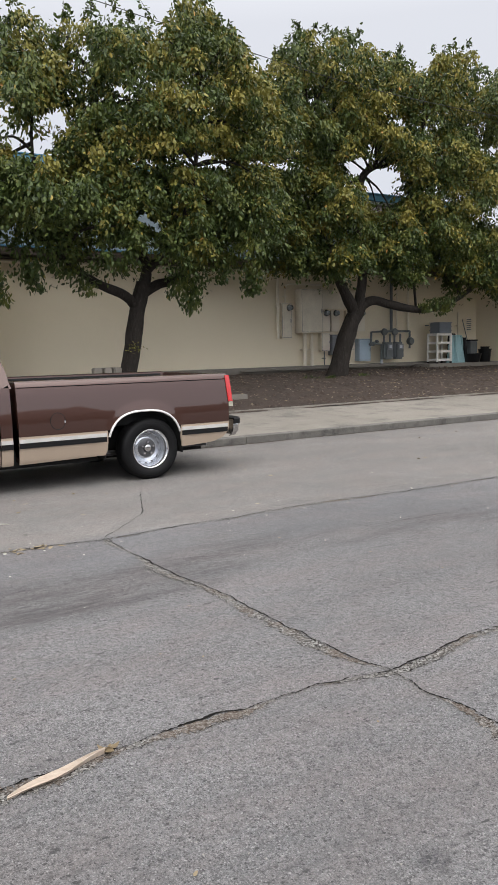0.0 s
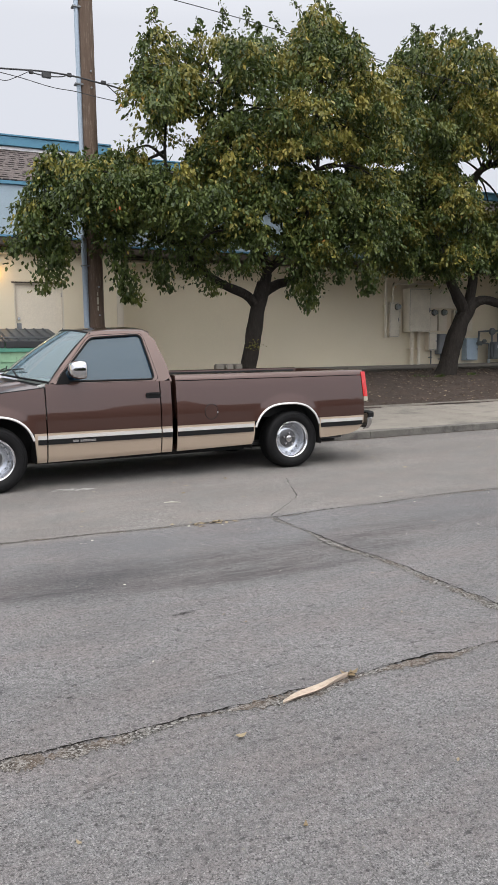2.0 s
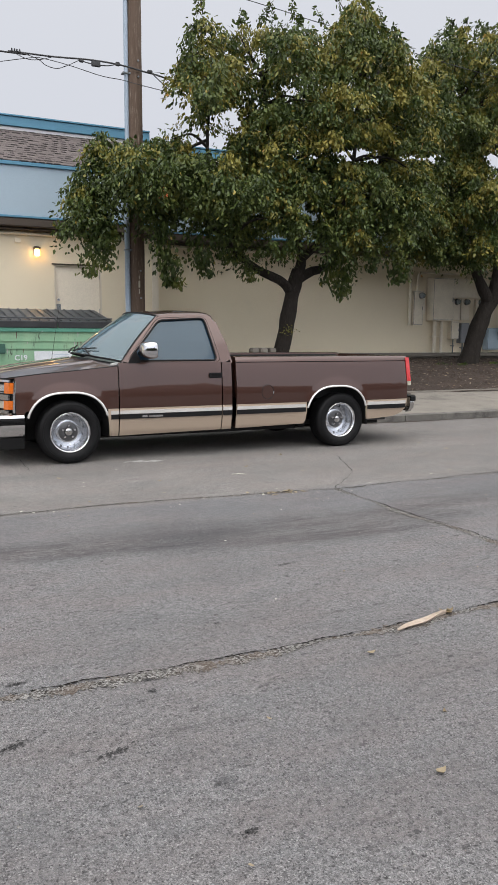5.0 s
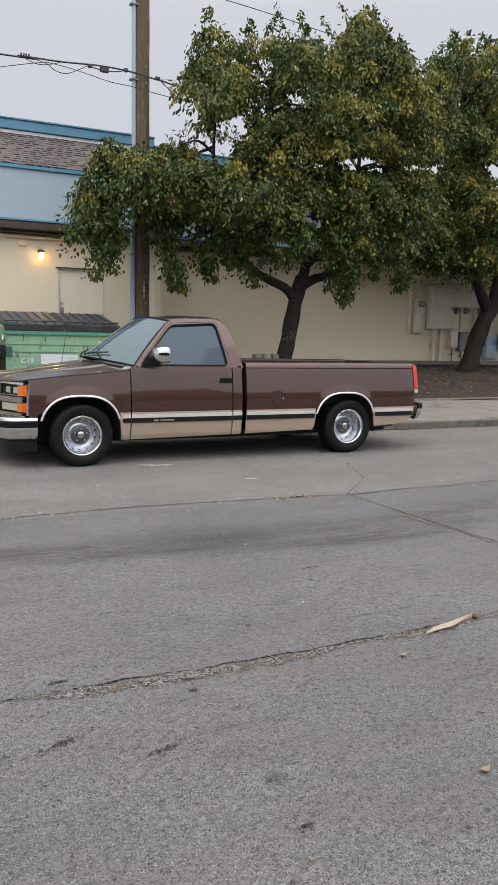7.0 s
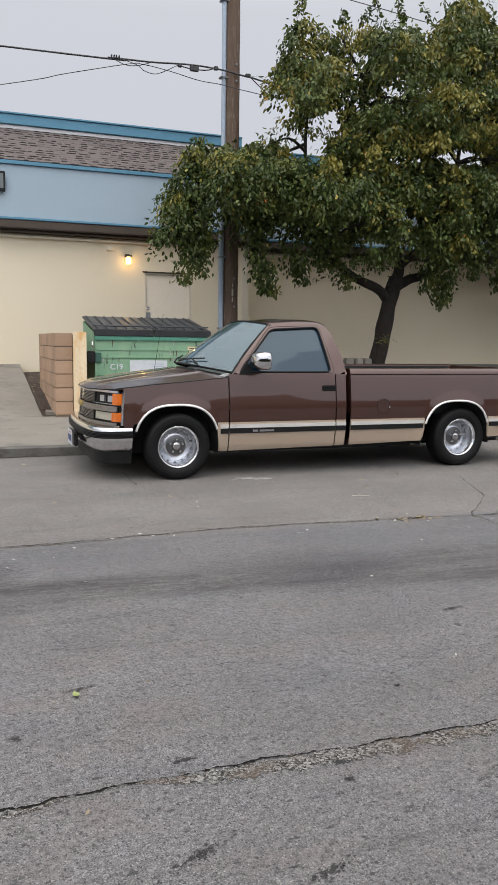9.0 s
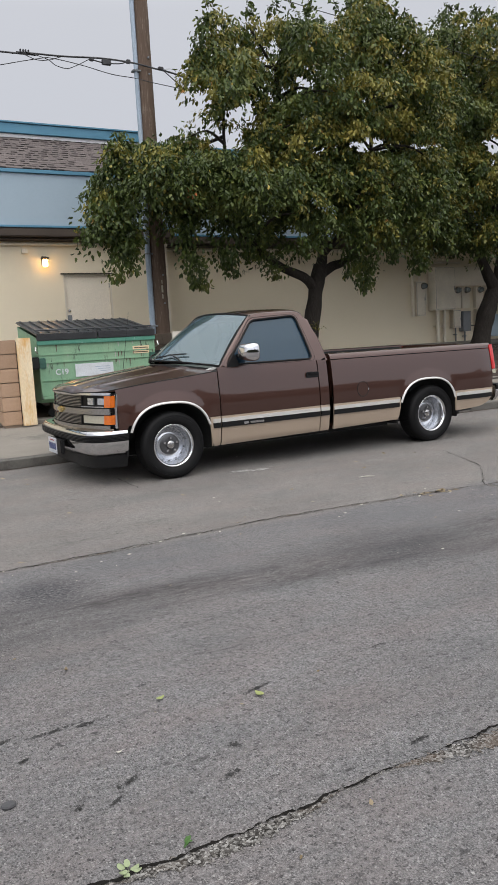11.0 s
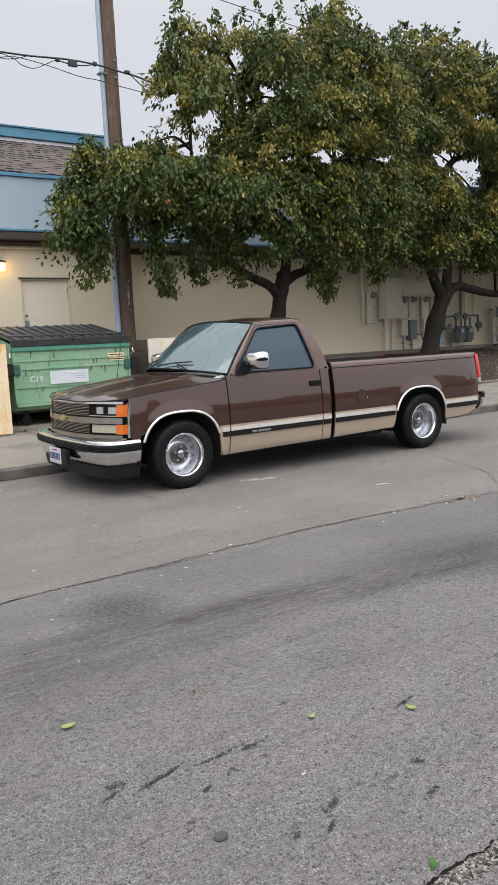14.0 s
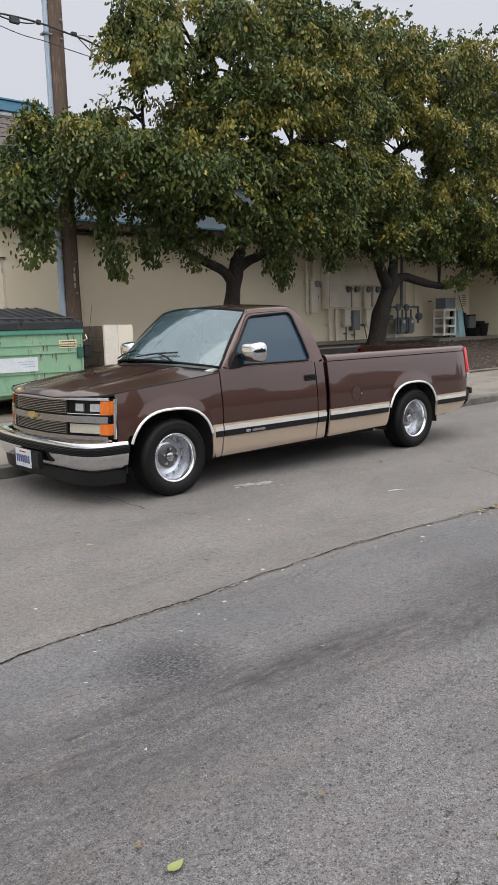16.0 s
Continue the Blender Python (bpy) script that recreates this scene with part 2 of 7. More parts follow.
def gravel_material():
    """Broken asphalt and brown dirt: small stones, each of its own shade, in dark soil."""
    m = bpy.data.materials.new("gravel_in_dirt")
    m.use_nodes = True
    n, l = m.node_tree.nodes, m.node_tree.links
    p, co = n["Principled BSDF"], n.new("ShaderNodeTexCoord")
    p.inputs["Roughness"].default_value, p.inputs["Specular IOR Level"].default_value = 0.95, 0.2
    v, pick, ramp, stain, soil = (n.new("ShaderNodeTex" + k) if k in ("Voronoi", "Noise") else n.new("ShaderNode" + k) for k in ("Voronoi", "SeparateColor", "ValToRGB", "Noise", "Mix"))
    v.inputs["Scale"].default_value = 135.0
    l.new(co.outputs["Object"], v.inputs["Vector"])
    l.new(v.outputs["Color"], pick.inputs[0])
    e = ramp.color_ramp.elements
    e[0].position, e[0].color = 0.0, (0.022, 0.020, 0.018, 1)
    e[1].position, e[1].color = 1.0, (0.36, 0.35, 0.335, 1)
    for at_, c in ((0.35, (0.085, 0.08, 0.074, 1)), (0.7, (0.21, 0.20, 0.188, 1))):
        ramp.color_ramp.elements.new(at_).color = c
    l.new(pick.outputs[0], ramp.inputs[0])
    stain.inputs["Scale"].default_value, stain.inputs["Detail"].default_value = 5.0, 4.0
    l.new(co.outputs["Object"], stain.inputs["Vector"])
    share = n.new("ShaderNodeMapRange")
    for k, q in zip(("From Min", "From Max", "To Min", "To Max"), (0.45, 0.65, 0.0, 0.6)):
        share.inputs[k].default_value = q
    l.new(stain.outputs["Fac"], share.inputs["Value"])
    soil.data_type = "RGBA"
    l.new(share.outputs["Result"], soil.inputs[0])
    l.new(ramp.outputs[0], soil.inputs[6])
    soil.inputs[7].default_value = (0.125, 0.092, 0.070, 1)
    l.new(soil.outputs[2], p.inputs["Base Color"])
    b = n.new("ShaderNodeBump")
    b.inputs["Strength"].default_value, b.inputs["Distance"].default_value = 1.0, 0.008
    l.new(v.outputs["Distance"], b.inputs["Height"])
    l.new(b.outputs[0], p.inputs["Normal"])
    return m


def leaf_material(name, dark, mid, tip, third):
    """Leaves: each one a shade of its own, whole sprays turning olive or bronze."""
    m = bpy.data.materials.new(name)
    m.use_nodes = True
    n, l = m.node_tree.nodes, m.node_tree.links
    p = n["Principled BSDF"]
    p.inputs["Roughness"].default_value = 0.45
    p.inputs["Specular IOR Level"].default_value = 0.3
    geo, co, t = n.new("ShaderNodeNewGeometry"), n.new("ShaderNodeTexCoord"), n.new("ShaderNodeTexNoise")
    t.inputs["Scale"].default_value, t.inputs["Detail"].default_value = 1.9, 3.0
    l.new(co.outputs["Object"], t.inputs["Vector"])
    r1 = n.new("ShaderNodeValToRGB")
    e = r1.color_ramp.elements
    e[0].position, e[0].color = 0.0, (*dark, 1)
    e[1].position, e[1].color = 1.0, (*mid, 1)
    l.new(geo.outputs["Random Per Island"], r1.inputs[0])
    r2 = n.new("ShaderNodeMapRange")
    r2.inputs["From Min"].default_value, r2.inputs["From Max"].default_value = 0.50, 0.70
    l.new(t.outputs["Fac"], r2.inputs["Value"])
    x = n.new("ShaderNodeMix")
    x.data_type = "RGBA"
    l.new(r2.outputs["Result"], x.inputs[0])
    l.new(r1.outputs[0], x.inputs[6])
    r4 = n.new("ShaderNodeMix")
    r4.data_type = "RGBA"
    r4.inputs[6].default_value, r4.inputs[7].default_value = (*mid, 1), (*tip, 1)
    l.new(geo.outputs["Random Per Island"], r4.inputs[0])
    l.new(r4.outputs[2], x.inputs[7])
    r3 = n.new("ShaderNodeMapRange")
    r3.inputs["From Min"].default_value, r3.inputs["From Max"].default_value = 0.988, 0.995
    l.new(geo.outputs["Random Per Island"], r3.inputs["Value"])
    x2 = n.new("ShaderNodeMix")
    x2.data_type = "RGBA"
    l.new(r3.outputs["Result"], x2.inputs[0])
    l.new(x.outputs[2], x2.inputs[6])
    x2.inputs[7].default_value = (*third, 1)
    l.new(x2.outputs[2], p.inputs["Base Color"])
    tr, sh = n.new("ShaderNodeBsdfTranslucent"), n.new("ShaderNodeMixShader")
    l.new(x2.outputs[2], tr.inputs[0])
    sh.inputs[0].default_value = 0.16
    l.new(p.outputs[0], sh.inputs[1])
    l.new(tr.outputs[0], sh.inputs[2])
    l.new(sh.outputs[0], n["Material Output"].inputs["Surface"])
    return m


ASPHALT = asphalt_material()
CRACK = mat("crack_fill", (0.007, 0.0065, 0.006), 0.98, scale=30, fine=90, other=(0.022, 0.02, 0.018), bump=0.6, spec=0.1)
DIRT = gravel_material()
DARK_SKYLINE = mat("dark_skyline", (0.018, 0.024, 0.012), 0.95, scale=1.5, fine=9, other=(0.01, 0.012, 0.007), bump=0.8)
SCUFF = mat("scuffed_pale_paint", (0.44, 0.43, 0.41), 0.9, scale=30, fine=90, other=(0.24, 0.23, 0.22), bump=0.3)
GRIT = mat("crumbled_stone", (0.27, 0.255, 0.235), 0.9, scale=70, amount=0.12, fine=90, other=(0.055, 0.051, 0.047))
PIT = mat("crumbled_asphalt", (0.026, 0.025, 0.025), 0.95, scale=180, amount=0.5, other=(0.10, 0.097, 0.096), fine=300, bump=0.8)
GREY_STONE = mat("smooth_grey_stone", (0.062, 0.062, 0.066), 0.75, scale=40, other=(0.05, 0.05, 0.053), fine=200, bump=0.1)
CONCRETE = mat("grey_concrete", (0.225, 0.204, 0.176), 0.9, scale=1.6, other=(0.165, 0.148, 0.126), fine=110, bump=0.35,
               third=(0.10, 0.093, 0.082), third_scale=1.4, third_cut=(0.52, 0.72), per_piece=0.07)
KERB = mat("weathered_kerb_concrete", (0.165, 0.155, 0.14), 0.92, scale=4, other=(0.06, 0.056, 0.051), fine=60, bump=0.8, bump_dist=0.02,
           third=(0.045, 0.042, 0.04), third_scale=3.5, third_cut=(0.5, 0.72), per_piece=0.08)
SOIL = mat("dry_brown_soil", (0.060, 0.040, 0.029), 0.97, scale=2.6, amount=0.3, other=(0.019, 0.014, 0.012), fine=28, bump=1.0, bump_dist=0.05,
           third=(0.115, 0.095, 0.075), third_scale=7, third_cut=(0.6, 0.72))
STUCCO = mat("beige_stucco", (0.73, 0.65, 0.495), 0.93, scale=0.7, other=(0.68, 0.60, 0.45), fine=130, bump=0.35,
             third=(0.60, 0.53, 0.42), third_scale=0.5, third_cut=(0.62, 0.9))
STUCCO_LIGHT = mat("pale_beige_paint", (0.64, 0.58, 0.48), 0.85, scale=1.5, other=(0.57, 0.51, 0.415), fine=90, bump=0.15)
FOOTING = mat("stained_footing", (0.20, 0.182, 0.155), 0.93, scale=2, other=(0.10, 0.09, 0.077), fine=60, bump=0.5)
UTILITY = mat("beige_painted_steel", (0.79, 0.73, 0.60), 0.6, scale=3, other=(0.50, 0.455, 0.37), fine=50, bump=0.06,
              third=(0.34, 0.29, 0.22), third_scale=4, third_cut=(0.68, 0.8))
GREY_STEEL = mat("grey_painted_steel", (0.22, 0.235, 0.25), 0.55, scale=4, fine=60, bump=0.08, other=(0.15, 0.16, 0.17))
BLUE_STEEL = mat("pale_blue_painted_steel", (0.42, 0.53, 0.62), 0.55, scale=4, fine=60, bump=0.06)
GAS_GREY = mat("gas_meter_grey", (0.13, 0.145, 0.15), 0.5, scale=6, fine=70, bump=0.1, other=(0.09, 0.1, 0.1))
CLEAR = glass("clear_meter_glass", (0.3, 0.3, 0.3), 0.5)
BLUE_TRIM = mat("blue_painted_wood", (0.085, 0.235, 0.345), 0.6, scale=2, other=(0.065, 0.185, 0.28), fine=50, bump=0.1)
PALE_BLUE = mat("pale_blue_grey_stucco", (0.335, 0.42, 0.49), 0.9, scale=0.6, other=(0.30, 0.38, 0.445), fine=120, bump=0.2)
WHITE_TRIM = mat("white_painted_trim", (0.72, 0.73, 0.74), 0.7, scale=2, fine=40, bump=0.05, other=(0.62, 0.63, 0.64))
SHINGLE = mat("grey_brown_shingle", (0.135, 0.113, 0.108), 0.95, scale=3, other=(0.095, 0.08, 0.077), fine=150, bump=0.6, per_piece=0.11)
GUTTER = mat("brown_painted_gutter", (0.058, 0.041, 0.029), 0.65, scale=2, other=(0.034, 0.025, 0.019), fine=40, bump=0.1)
DOOR_PAINT = mat("off_white_door_paint", (0.76, 0.69, 0.57), 0.6, scale=1.4, other=(0.70, 0.635, 0.52), fine=50, bump=0.05)
POLE_WOOD = mat("weathered_pole_wood", (0.125, 0.085, 0.061), 0.92, scale=5, other=(0.060, 0.039, 0.029), fine=40, bump=0.7,
                stretch=(4, 4, 0.35), third=(0.24, 0.19, 0.15), third_scale=9, third_cut=(0.55, 0.7))
PLASTIC_BLUE = mat("blue_grey_plastic_conduit", (0.33, 0.40, 0.48), 0.55, scale=2, fine=30, bump=0.03, other=(0.27, 0.33, 0.41))
CABLE = mat("black_cable", (0.03, 0.03, 0.033), 0.6, fine=80, bump=0.05)
SHINGLE_SHADOW = mat("shingle_shadow_band", (0.058, 0.049, 0.047), 0.95, scale=3, other=(0.042, 0.036, 0.034), fine=150, bump=0.5)
BLOCK = mat("tan_concrete_block", (0.40, 0.27, 0.18), 0.93, scale=4, other=(0.30, 0.195, 0.13), fine=120, bump=0.5, per_piece=0.16,
            third=(0.20, 0.14, 0.1), third_scale=3, third_cut=(0.62, 0.8))
BLOCK_DARK = mat("dark_brown_concrete_block", (0.115, 0.085, 0.065), 0.9, scale=4, other=(0.075, 0.055, 0.045), fine=90, bump=0.5, per_piece=0.15,
                 third=(0.3, 0.27, 0.23), third_scale=6, third_cut=(0.66, 0.74))
MORTAR = mat("mortar", (0.2, 0.15, 0.11), 0.95, fine=90, bump=0.5)
BOARD = mat("rust_stained_plywood", (0.74, 0.63, 0.45), 0.8, scale=2.2, other=(0.66, 0.42, 0.16), fine=40, bump=0.15, stretch=(2.5, 1, 0.7),
            third=(0.62, 0.33, 0.09), third_scale=1.7, third_cut=(0.5, 0.66))
BOARD_WHITE = mat("whitewashed_board", (0.60, 0.56, 0.49), 0.8, scale=3, other=(0.48, 0.43, 0.36), fine=40, bump=0.1)
BIN_GREEN = mat("faded_green_steel", (0.17, 0.33, 0.21), 0.62, scale=1.5, other=(0.33, 0.45, 0.29), fine=42, bump=0.2,
                third=(0.045, 0.06, 0.045), third_scale=4.2, third_cut=(0.60, 0.67), stretch=(2.2, 2.2, 0.55))
BIN_HEADER = mat("streaked_green_steel", (0.05, 0.20, 0.14), 0.55, scale=2.5, other=(0.11, 0.29, 0.21), fine=42, bump=0.2,
                 third=(0.55, 0.58, 0.54), third_scale=3.4, third_cut=(0.62, 0.66), stretch=(3.0, 3.0, 0.5))
BIN_DARK = mat("dark_green_steel", (0.03, 0.10, 0.075), 0.55, scale=4, fine=60, bump=0.1)
LID = mat("black_grey_plastic_lid", (0.028, 0.03, 0.033), 0.36, scale=3, other=(0.075, 0.078, 0.082), fine=60, bump=0.15)
BLACK_RUBBER = mat("black_rubber", (0.007, 0.007, 0.0075), 0.6, scale=20, fine=90, bump=0.1, other=(0.010, 0.010, 0.0105), spec=0.18)
BLACK_TRIM = mat("black_plastic_trim", (0.010, 0.010, 0.0105), 0.45, fine=80, bump=0.03, spec=0.25)
DARK_INSIDE = mat("dark_underbody", (0.012, 0.012, 0.012), 0.9, fine=30)
PAINT = mat("brown_metallic_paint", (0.065, 0.0270, 0.0188), 0.30, 0.45, (0.059, 0.0245, 0.0170), 1.2, fine=900, bump=0.0, coat=1.0)
PAINT_TAN = mat("tan_metallic_paint", (0.43, 0.34, 0.26), 0.34, 0.25, (0.40, 0.315, 0.24), 1.2, fine=900, bump=0.0, coat=1.0)
STRIPE = mat("silver_moulding", (0.85, 0.83, 0.8), 0.22, 0.45, fine=200, bump=0.0)
CHROME = mat("chrome", (0.72, 0.72, 0.73), 0.07, 1.0, (0.66, 0.66, 0.67), fine=30, bump=0.0)
CHROME_DULL = mat("worn_chrome", (0.6, 0.59, 0.58), 0.2, 1.0, (0.5, 0.49, 0.48), fine=30, bump=0.03)
RIM = mat("silver_wheel_paint", (0.62, 0.64, 0.68), 0.22, 0.8, (0.54, 0.56, 0.60), fine=60, bump=0.0)
HUB = mat("dark_hub_steel", (0.12, 0.12, 0.125), 0.3, 0.6, fine=60, bump=0.1)
AMBER = mat("amber_lens", (0.66, 0.15, 0.008), 0.12, fine=60, bump=0.1, other=(0.42, 0.07, 0.006), scale=25, coat=0.9)
GRILLE_METAL = mat("dull_grille_metal", (0.40, 0.385, 0.37), 0.22, 1.0, (0.33, 0.32, 0.31), fine=30, bump=0.02)
RED_LENS = mat("red_lens", (0.55, 0.02, 0.02), 0.18, fine=60, bump=0.15, other=(0.42, 0.012, 0.014), coat=0.6)
CLEAR_LENS = mat("milky_clear_lens", (0.40, 0.38, 0.30), 0.15, fine=60, bump=0.2, other=(0.32, 0.30, 0.24), coat=0.8)
LAMP_LENS = mat("headlamp_lens", (0.62, 0.64, 0.66), 0.12, 0.7, fine=30, bump=0.06, other=(0.40, 0.41, 0.42), coat=0.9)
GOLD = mat("gold_emblem", (0.62, 0.47, 0.2), 0.35, 0.7, fine=60, bump=0.0)
PLATE_WHITE = mat("white_plate", (0.60, 0.63, 0.66), 0.4, fine=60, bump=0.0)
NAVY = mat("dark_blue_ink", (0.06, 0.08, 0.2), 0.5, fine=60, bump=0.0)
WINDOW = glass("dark_tinted_glass", (0.016, 0.036, 0.060), 0.05)
# pale blue tint holds part of the sky's reflection; ior raised for more
SCREEN = glass("windscreen_glass", (0.15, 0.24, 0.29), 0.66, 0.012, 2.15)
SEAT = mat("grey_tan_upholstery", (0.32, 0.29, 0.26), 0.9, fine=200, bump=0.2)
DASH = mat("grey_dashboard_plastic", (0.55, 0.56, 0.54), 0.8, fine=100, bump=0.1)
BARK = mat("dark_rough_bark", (0.033, 0.028, 0.024), 0.95, scale=5, other=(0.009, 0.008, 0.007), fine=14, bump=1.0, bump_dist=0.04, stretch=(2.4, 2.4, 0.7), spec=0.2,
           third=(0.055, 0.046, 0.04), third_scale=14, third_cut=(0.56, 0.7))
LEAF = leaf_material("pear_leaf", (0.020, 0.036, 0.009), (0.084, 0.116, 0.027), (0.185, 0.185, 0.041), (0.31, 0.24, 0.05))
# lighter olive leaves: bronzing, plus the crown's lit tops put into colour
LEAF_OLIVE = leaf_material("olive_pear_leaf", (0.110, 0.112, 0.022), (0.235, 0.212, 0.044), (0.31, 0.245, 0.055), (0.42, 0.22, 0.06))
LEAF_GREEN = leaf_material("green_leaf", (0.16, 0.20, 0.06), (0.32, 0.36, 0.14), (0.44, 0.46, 0.22), (0.4, 0.38, 0.2))
LEAF_DEEP = leaf_material("deep_green_leaf", (0.05, 0.12, 0.03), (0.09, 0.19, 0.05), (0.12, 0.22, 0.07), (0.1, 0.2, 0.06))
WEED_LEAF = leaf_material("pale_weed_leaf", (0.26, 0.32, 0.17), (0.42, 0.47, 0.31), (0.5, 0.54, 0.38), (0.45, 0.45, 0.3))
LITTER = leaf_material("dry_leaf", (0.18, 0.13, 0.07), (0.32, 0.26, 0.17), (0.4, 0.34, 0.25), (0.4, 0.2, 0.08))
DRY_BARK = mat("tan_dry_sheath", (0.50, 0.42, 0.345), 0.85, scale=14, other=(0.26, 0.19, 0.145), fine=60, bump=0.3, stretch=(1, 6, 1))
CART = mat("dirty_white_plastic", (0.74, 0.72, 0.68), 0.7, scale=4, other=(0.48, 0.46, 0.42), fine=50, bump=0.08)
CRATE = mat("blue_grey_crate_plastic", (0.2, 0.225, 0.26), 0.6, fine=50, bump=0.1)
BAG = mat("pale_turquoise_plastic_sheet", (0.30, 0.47, 0.49), 0.45, scale=5, other=(0.2, 0.36, 0.39), fine=20, bump=0.4)
LAMP_GLOW = glow("lit_lamp_glass", (1.0, 0.62, 0.22), 7.5)
WARM_BULB = (1.0, 0.60, 0.22)


# ---- mesh helpers ----
def thing(name, at, label, category, group="", kind=""):
    ob = new(name)
    ob.location = at
    ob.empty_display_size = 0.1
    return tagged(ob, label, category, group, kind)


def part(name, bm, material, parent, label="", smooth=False, angle=35.0):
    me = bpy.data.meshes.new(name)
    bmesh.ops.recalc_face_normals(bm, faces=bm.faces)
    if smooth:
        for f in bm.faces:
            f.smooth = True
        for e in bm.edges:
            if len(e.link_faces) == 2 and e.calc_face_angle(0) > radians(angle):
                e.smooth = False
    bm.to_mesh(me)
    bm.free()
    me.materials.append(material)
    ob = new(name, me)
    ob.parent = parent
    return tagged(ob, label)


def solo(name, bm, material, label, category, group="", kind="", smooth=False):
    return tagged(part(name, bm, material, None, "", smooth), label, category, group, kind)


def box(bm, x0, x1, y0, y1, z0, z1, bevel=0.0, m=None):
    vs = [bm.verts.new((x, y, z)) for x in (x0, x1) for y in (y0, y1) for z in (z0, z1)]
    fs = [bm.faces.new([vs[i] for i in q]) for q in ((0, 1, 3, 2), (4, 6, 7, 5), (0, 4, 5, 1), (2, 3, 7, 6), (0, 2, 6, 4), (1, 5, 7, 3))]
    if bevel:
        es = list({e for f in fs for e in f.edges})
        r = bmesh.ops.bevel(bm, geom=es, offset=bevel, segments=2, affect="EDGES", clamp_overlap=True)
        vs = list({v for f in r["faces"] for v in f.verts} | {v for v in vs if v.is_valid})
    if m is not None:
        bmesh.ops.transform(bm, matrix=m, verts=vs)
    return bm


def boxed(*a, **k):
    return box(bmesh.new(), *a, **k)


def rod(bm, a, b, r0, r1=None, n=10, caps=True):
    return tube(bm, [a, b], [r0, r1 if r1 is not None else r0], n, caps)


def tube(bm, path, radii, n=8, caps=True, wobble=0.0):
    """A round tube along a path, with a radius at each point."""
    path = [Vector(p) for p in path]
    if not isinstance(radii, (list, tuple)):
        radii = [radii] * len(path)
    rings, side = [], None
    for i, p in enumerate(path):
        d = (path[min(i + 1, len(path) - 1)] - path[max(i - 1, 0)]).normalized()
        if side is None:
            side = d.cross(Vector((0, 0, 1)) if abs(d.z) < 0.9 else Vector((1, 0, 0))).normalized()
        side = (side - d * side.dot(d)).normalized()
        up = d.cross(side)
        ring = []
        for k in range(n):
            a = 2 * math.pi * k / n
            r = radii[i] * (1 + (wobble * noise.noise(p * 2.5 + Vector((math.cos(a), math.sin(a), 0)) * 1.2) if wobble else 0))
            ring.append(bm.verts.new(p + (side * math.cos(a) + up * math.sin(a)) * r))
        rings.append(ring)
    for r0, r1 in zip(rings, rings[1:]):
        for k in range(n):
            bm.faces.new((r0[k], r0[(k + 1) % n], r1[(k + 1) % n], r1[k]))
    if caps:
        bm.faces.new(rings[0][::-1])
        bm.faces.new(rings[-1])
    return bm


def smooth_path(points, steps=6):
    """Points on a Catmull-Rom curve through the given ones."""
    p = [Vector(q) for q in points]
    p = [p[0] * 2 - p[1]] + p + [p[-1] * 2 - p[-2]]
    out = []
    for a, b, c, d in zip(p, p[1:], p[2:], p[3:]):
        for k in range(steps):
            t = k / steps
            out.append(0.5 * ((2 * b) + (c - a) * t + (2 * a - 5 * b + 4 * c - d) * t * t + (3 * b - a - 3 * c + d) * t ** 3))
    return out + [p[-2]]


def revolve(bm, profile, n=40, axis="Y", closed=False):
    """A solid of revolution round an axis through the origin. profile: (radius, along the axis)."""
    rings = []
    for r, h in profile:
        ring = []
        for k in range(n):
            a = 2 * math.pi * k / n
            c, s = r * math.cos(a), r * math.sin(a)
            ring.append(bm.verts.new((c, h, s) if axis == "Y" else (c, s, h)))
        rings.append(ring)
    pairs = list(zip(rings, rings[1:])) + ([(rings[-1], rings[0])] if closed else [])
    for r0, r1 in pairs:
        for k in range(n):
            bm.faces.new((r0[k], r0[(k + 1) % n], r1[(k + 1) % n], r1[k]))
    return bm


def grid(bm, rows):
    """A sheet through rows of points."""
    vs = [[bm.verts.new(p) for p in row] for row in rows]
    for a, b in zip(vs, vs[1:]):
        for k in range(len(a) - 1):
            bm.faces.new((a[k], a[k + 1], b[k + 1], b[k]))
    return bm


def thick(bm, t):
    bmesh.ops.recalc_face_normals(bm, faces=bm.faces)
    bmesh.ops.solidify(bm, geom=list(bm.faces), thickness=t)
    return bm


def prism(bm, outline, y0, y1):
    """An outline in x and z, pulled along y."""
    a = [bm.verts.new((x, y0, z)) for x, z in outline]
    b = [bm.verts.new((x, y1, z)) for x, z in outline]
    bm.faces.new(a)
    bm.faces.new(b[::-1])
    for k in range(len(a)):
        j = (k + 1) % len(a)
        bm.faces.new((a[k], b[k], b[j], a[j]))
    return bm


def table(x, xs, ys):
    return float(np.interp(x, xs, ys))


def lettering(name, text, size, m, material, parent):
    cu = bpy.data.curves.new(name, "FONT")
    cu.body, cu.size, cu.extrude, cu.offset = text, size, 0.002, size * 0.02
    tmp = bpy.data.objects.new(name, cu)
    scene.collection.objects.link(tmp)
    bpy.context.view_layer.update()
    me = bpy.data.meshes.new_from_object(tmp.evaluated_get(bpy.context.evaluated_depsgraph_get()))
    bpy.data.objects.remove(tmp)
    me.materials.clear()
    me.materials.append(material)
    ob = new(name, me)
    ob.parent = parent
    ob.matrix_local = m
    return ob


# ---- ground, kerb, pavement, bank ----
bm = bmesh.new()
grid(bm, [[(x, y, 0) for x in (-400, -60, -20, 0, 20, 60, 400)] for y in (-400, -40, -10, 0, 10, 40, 400)])
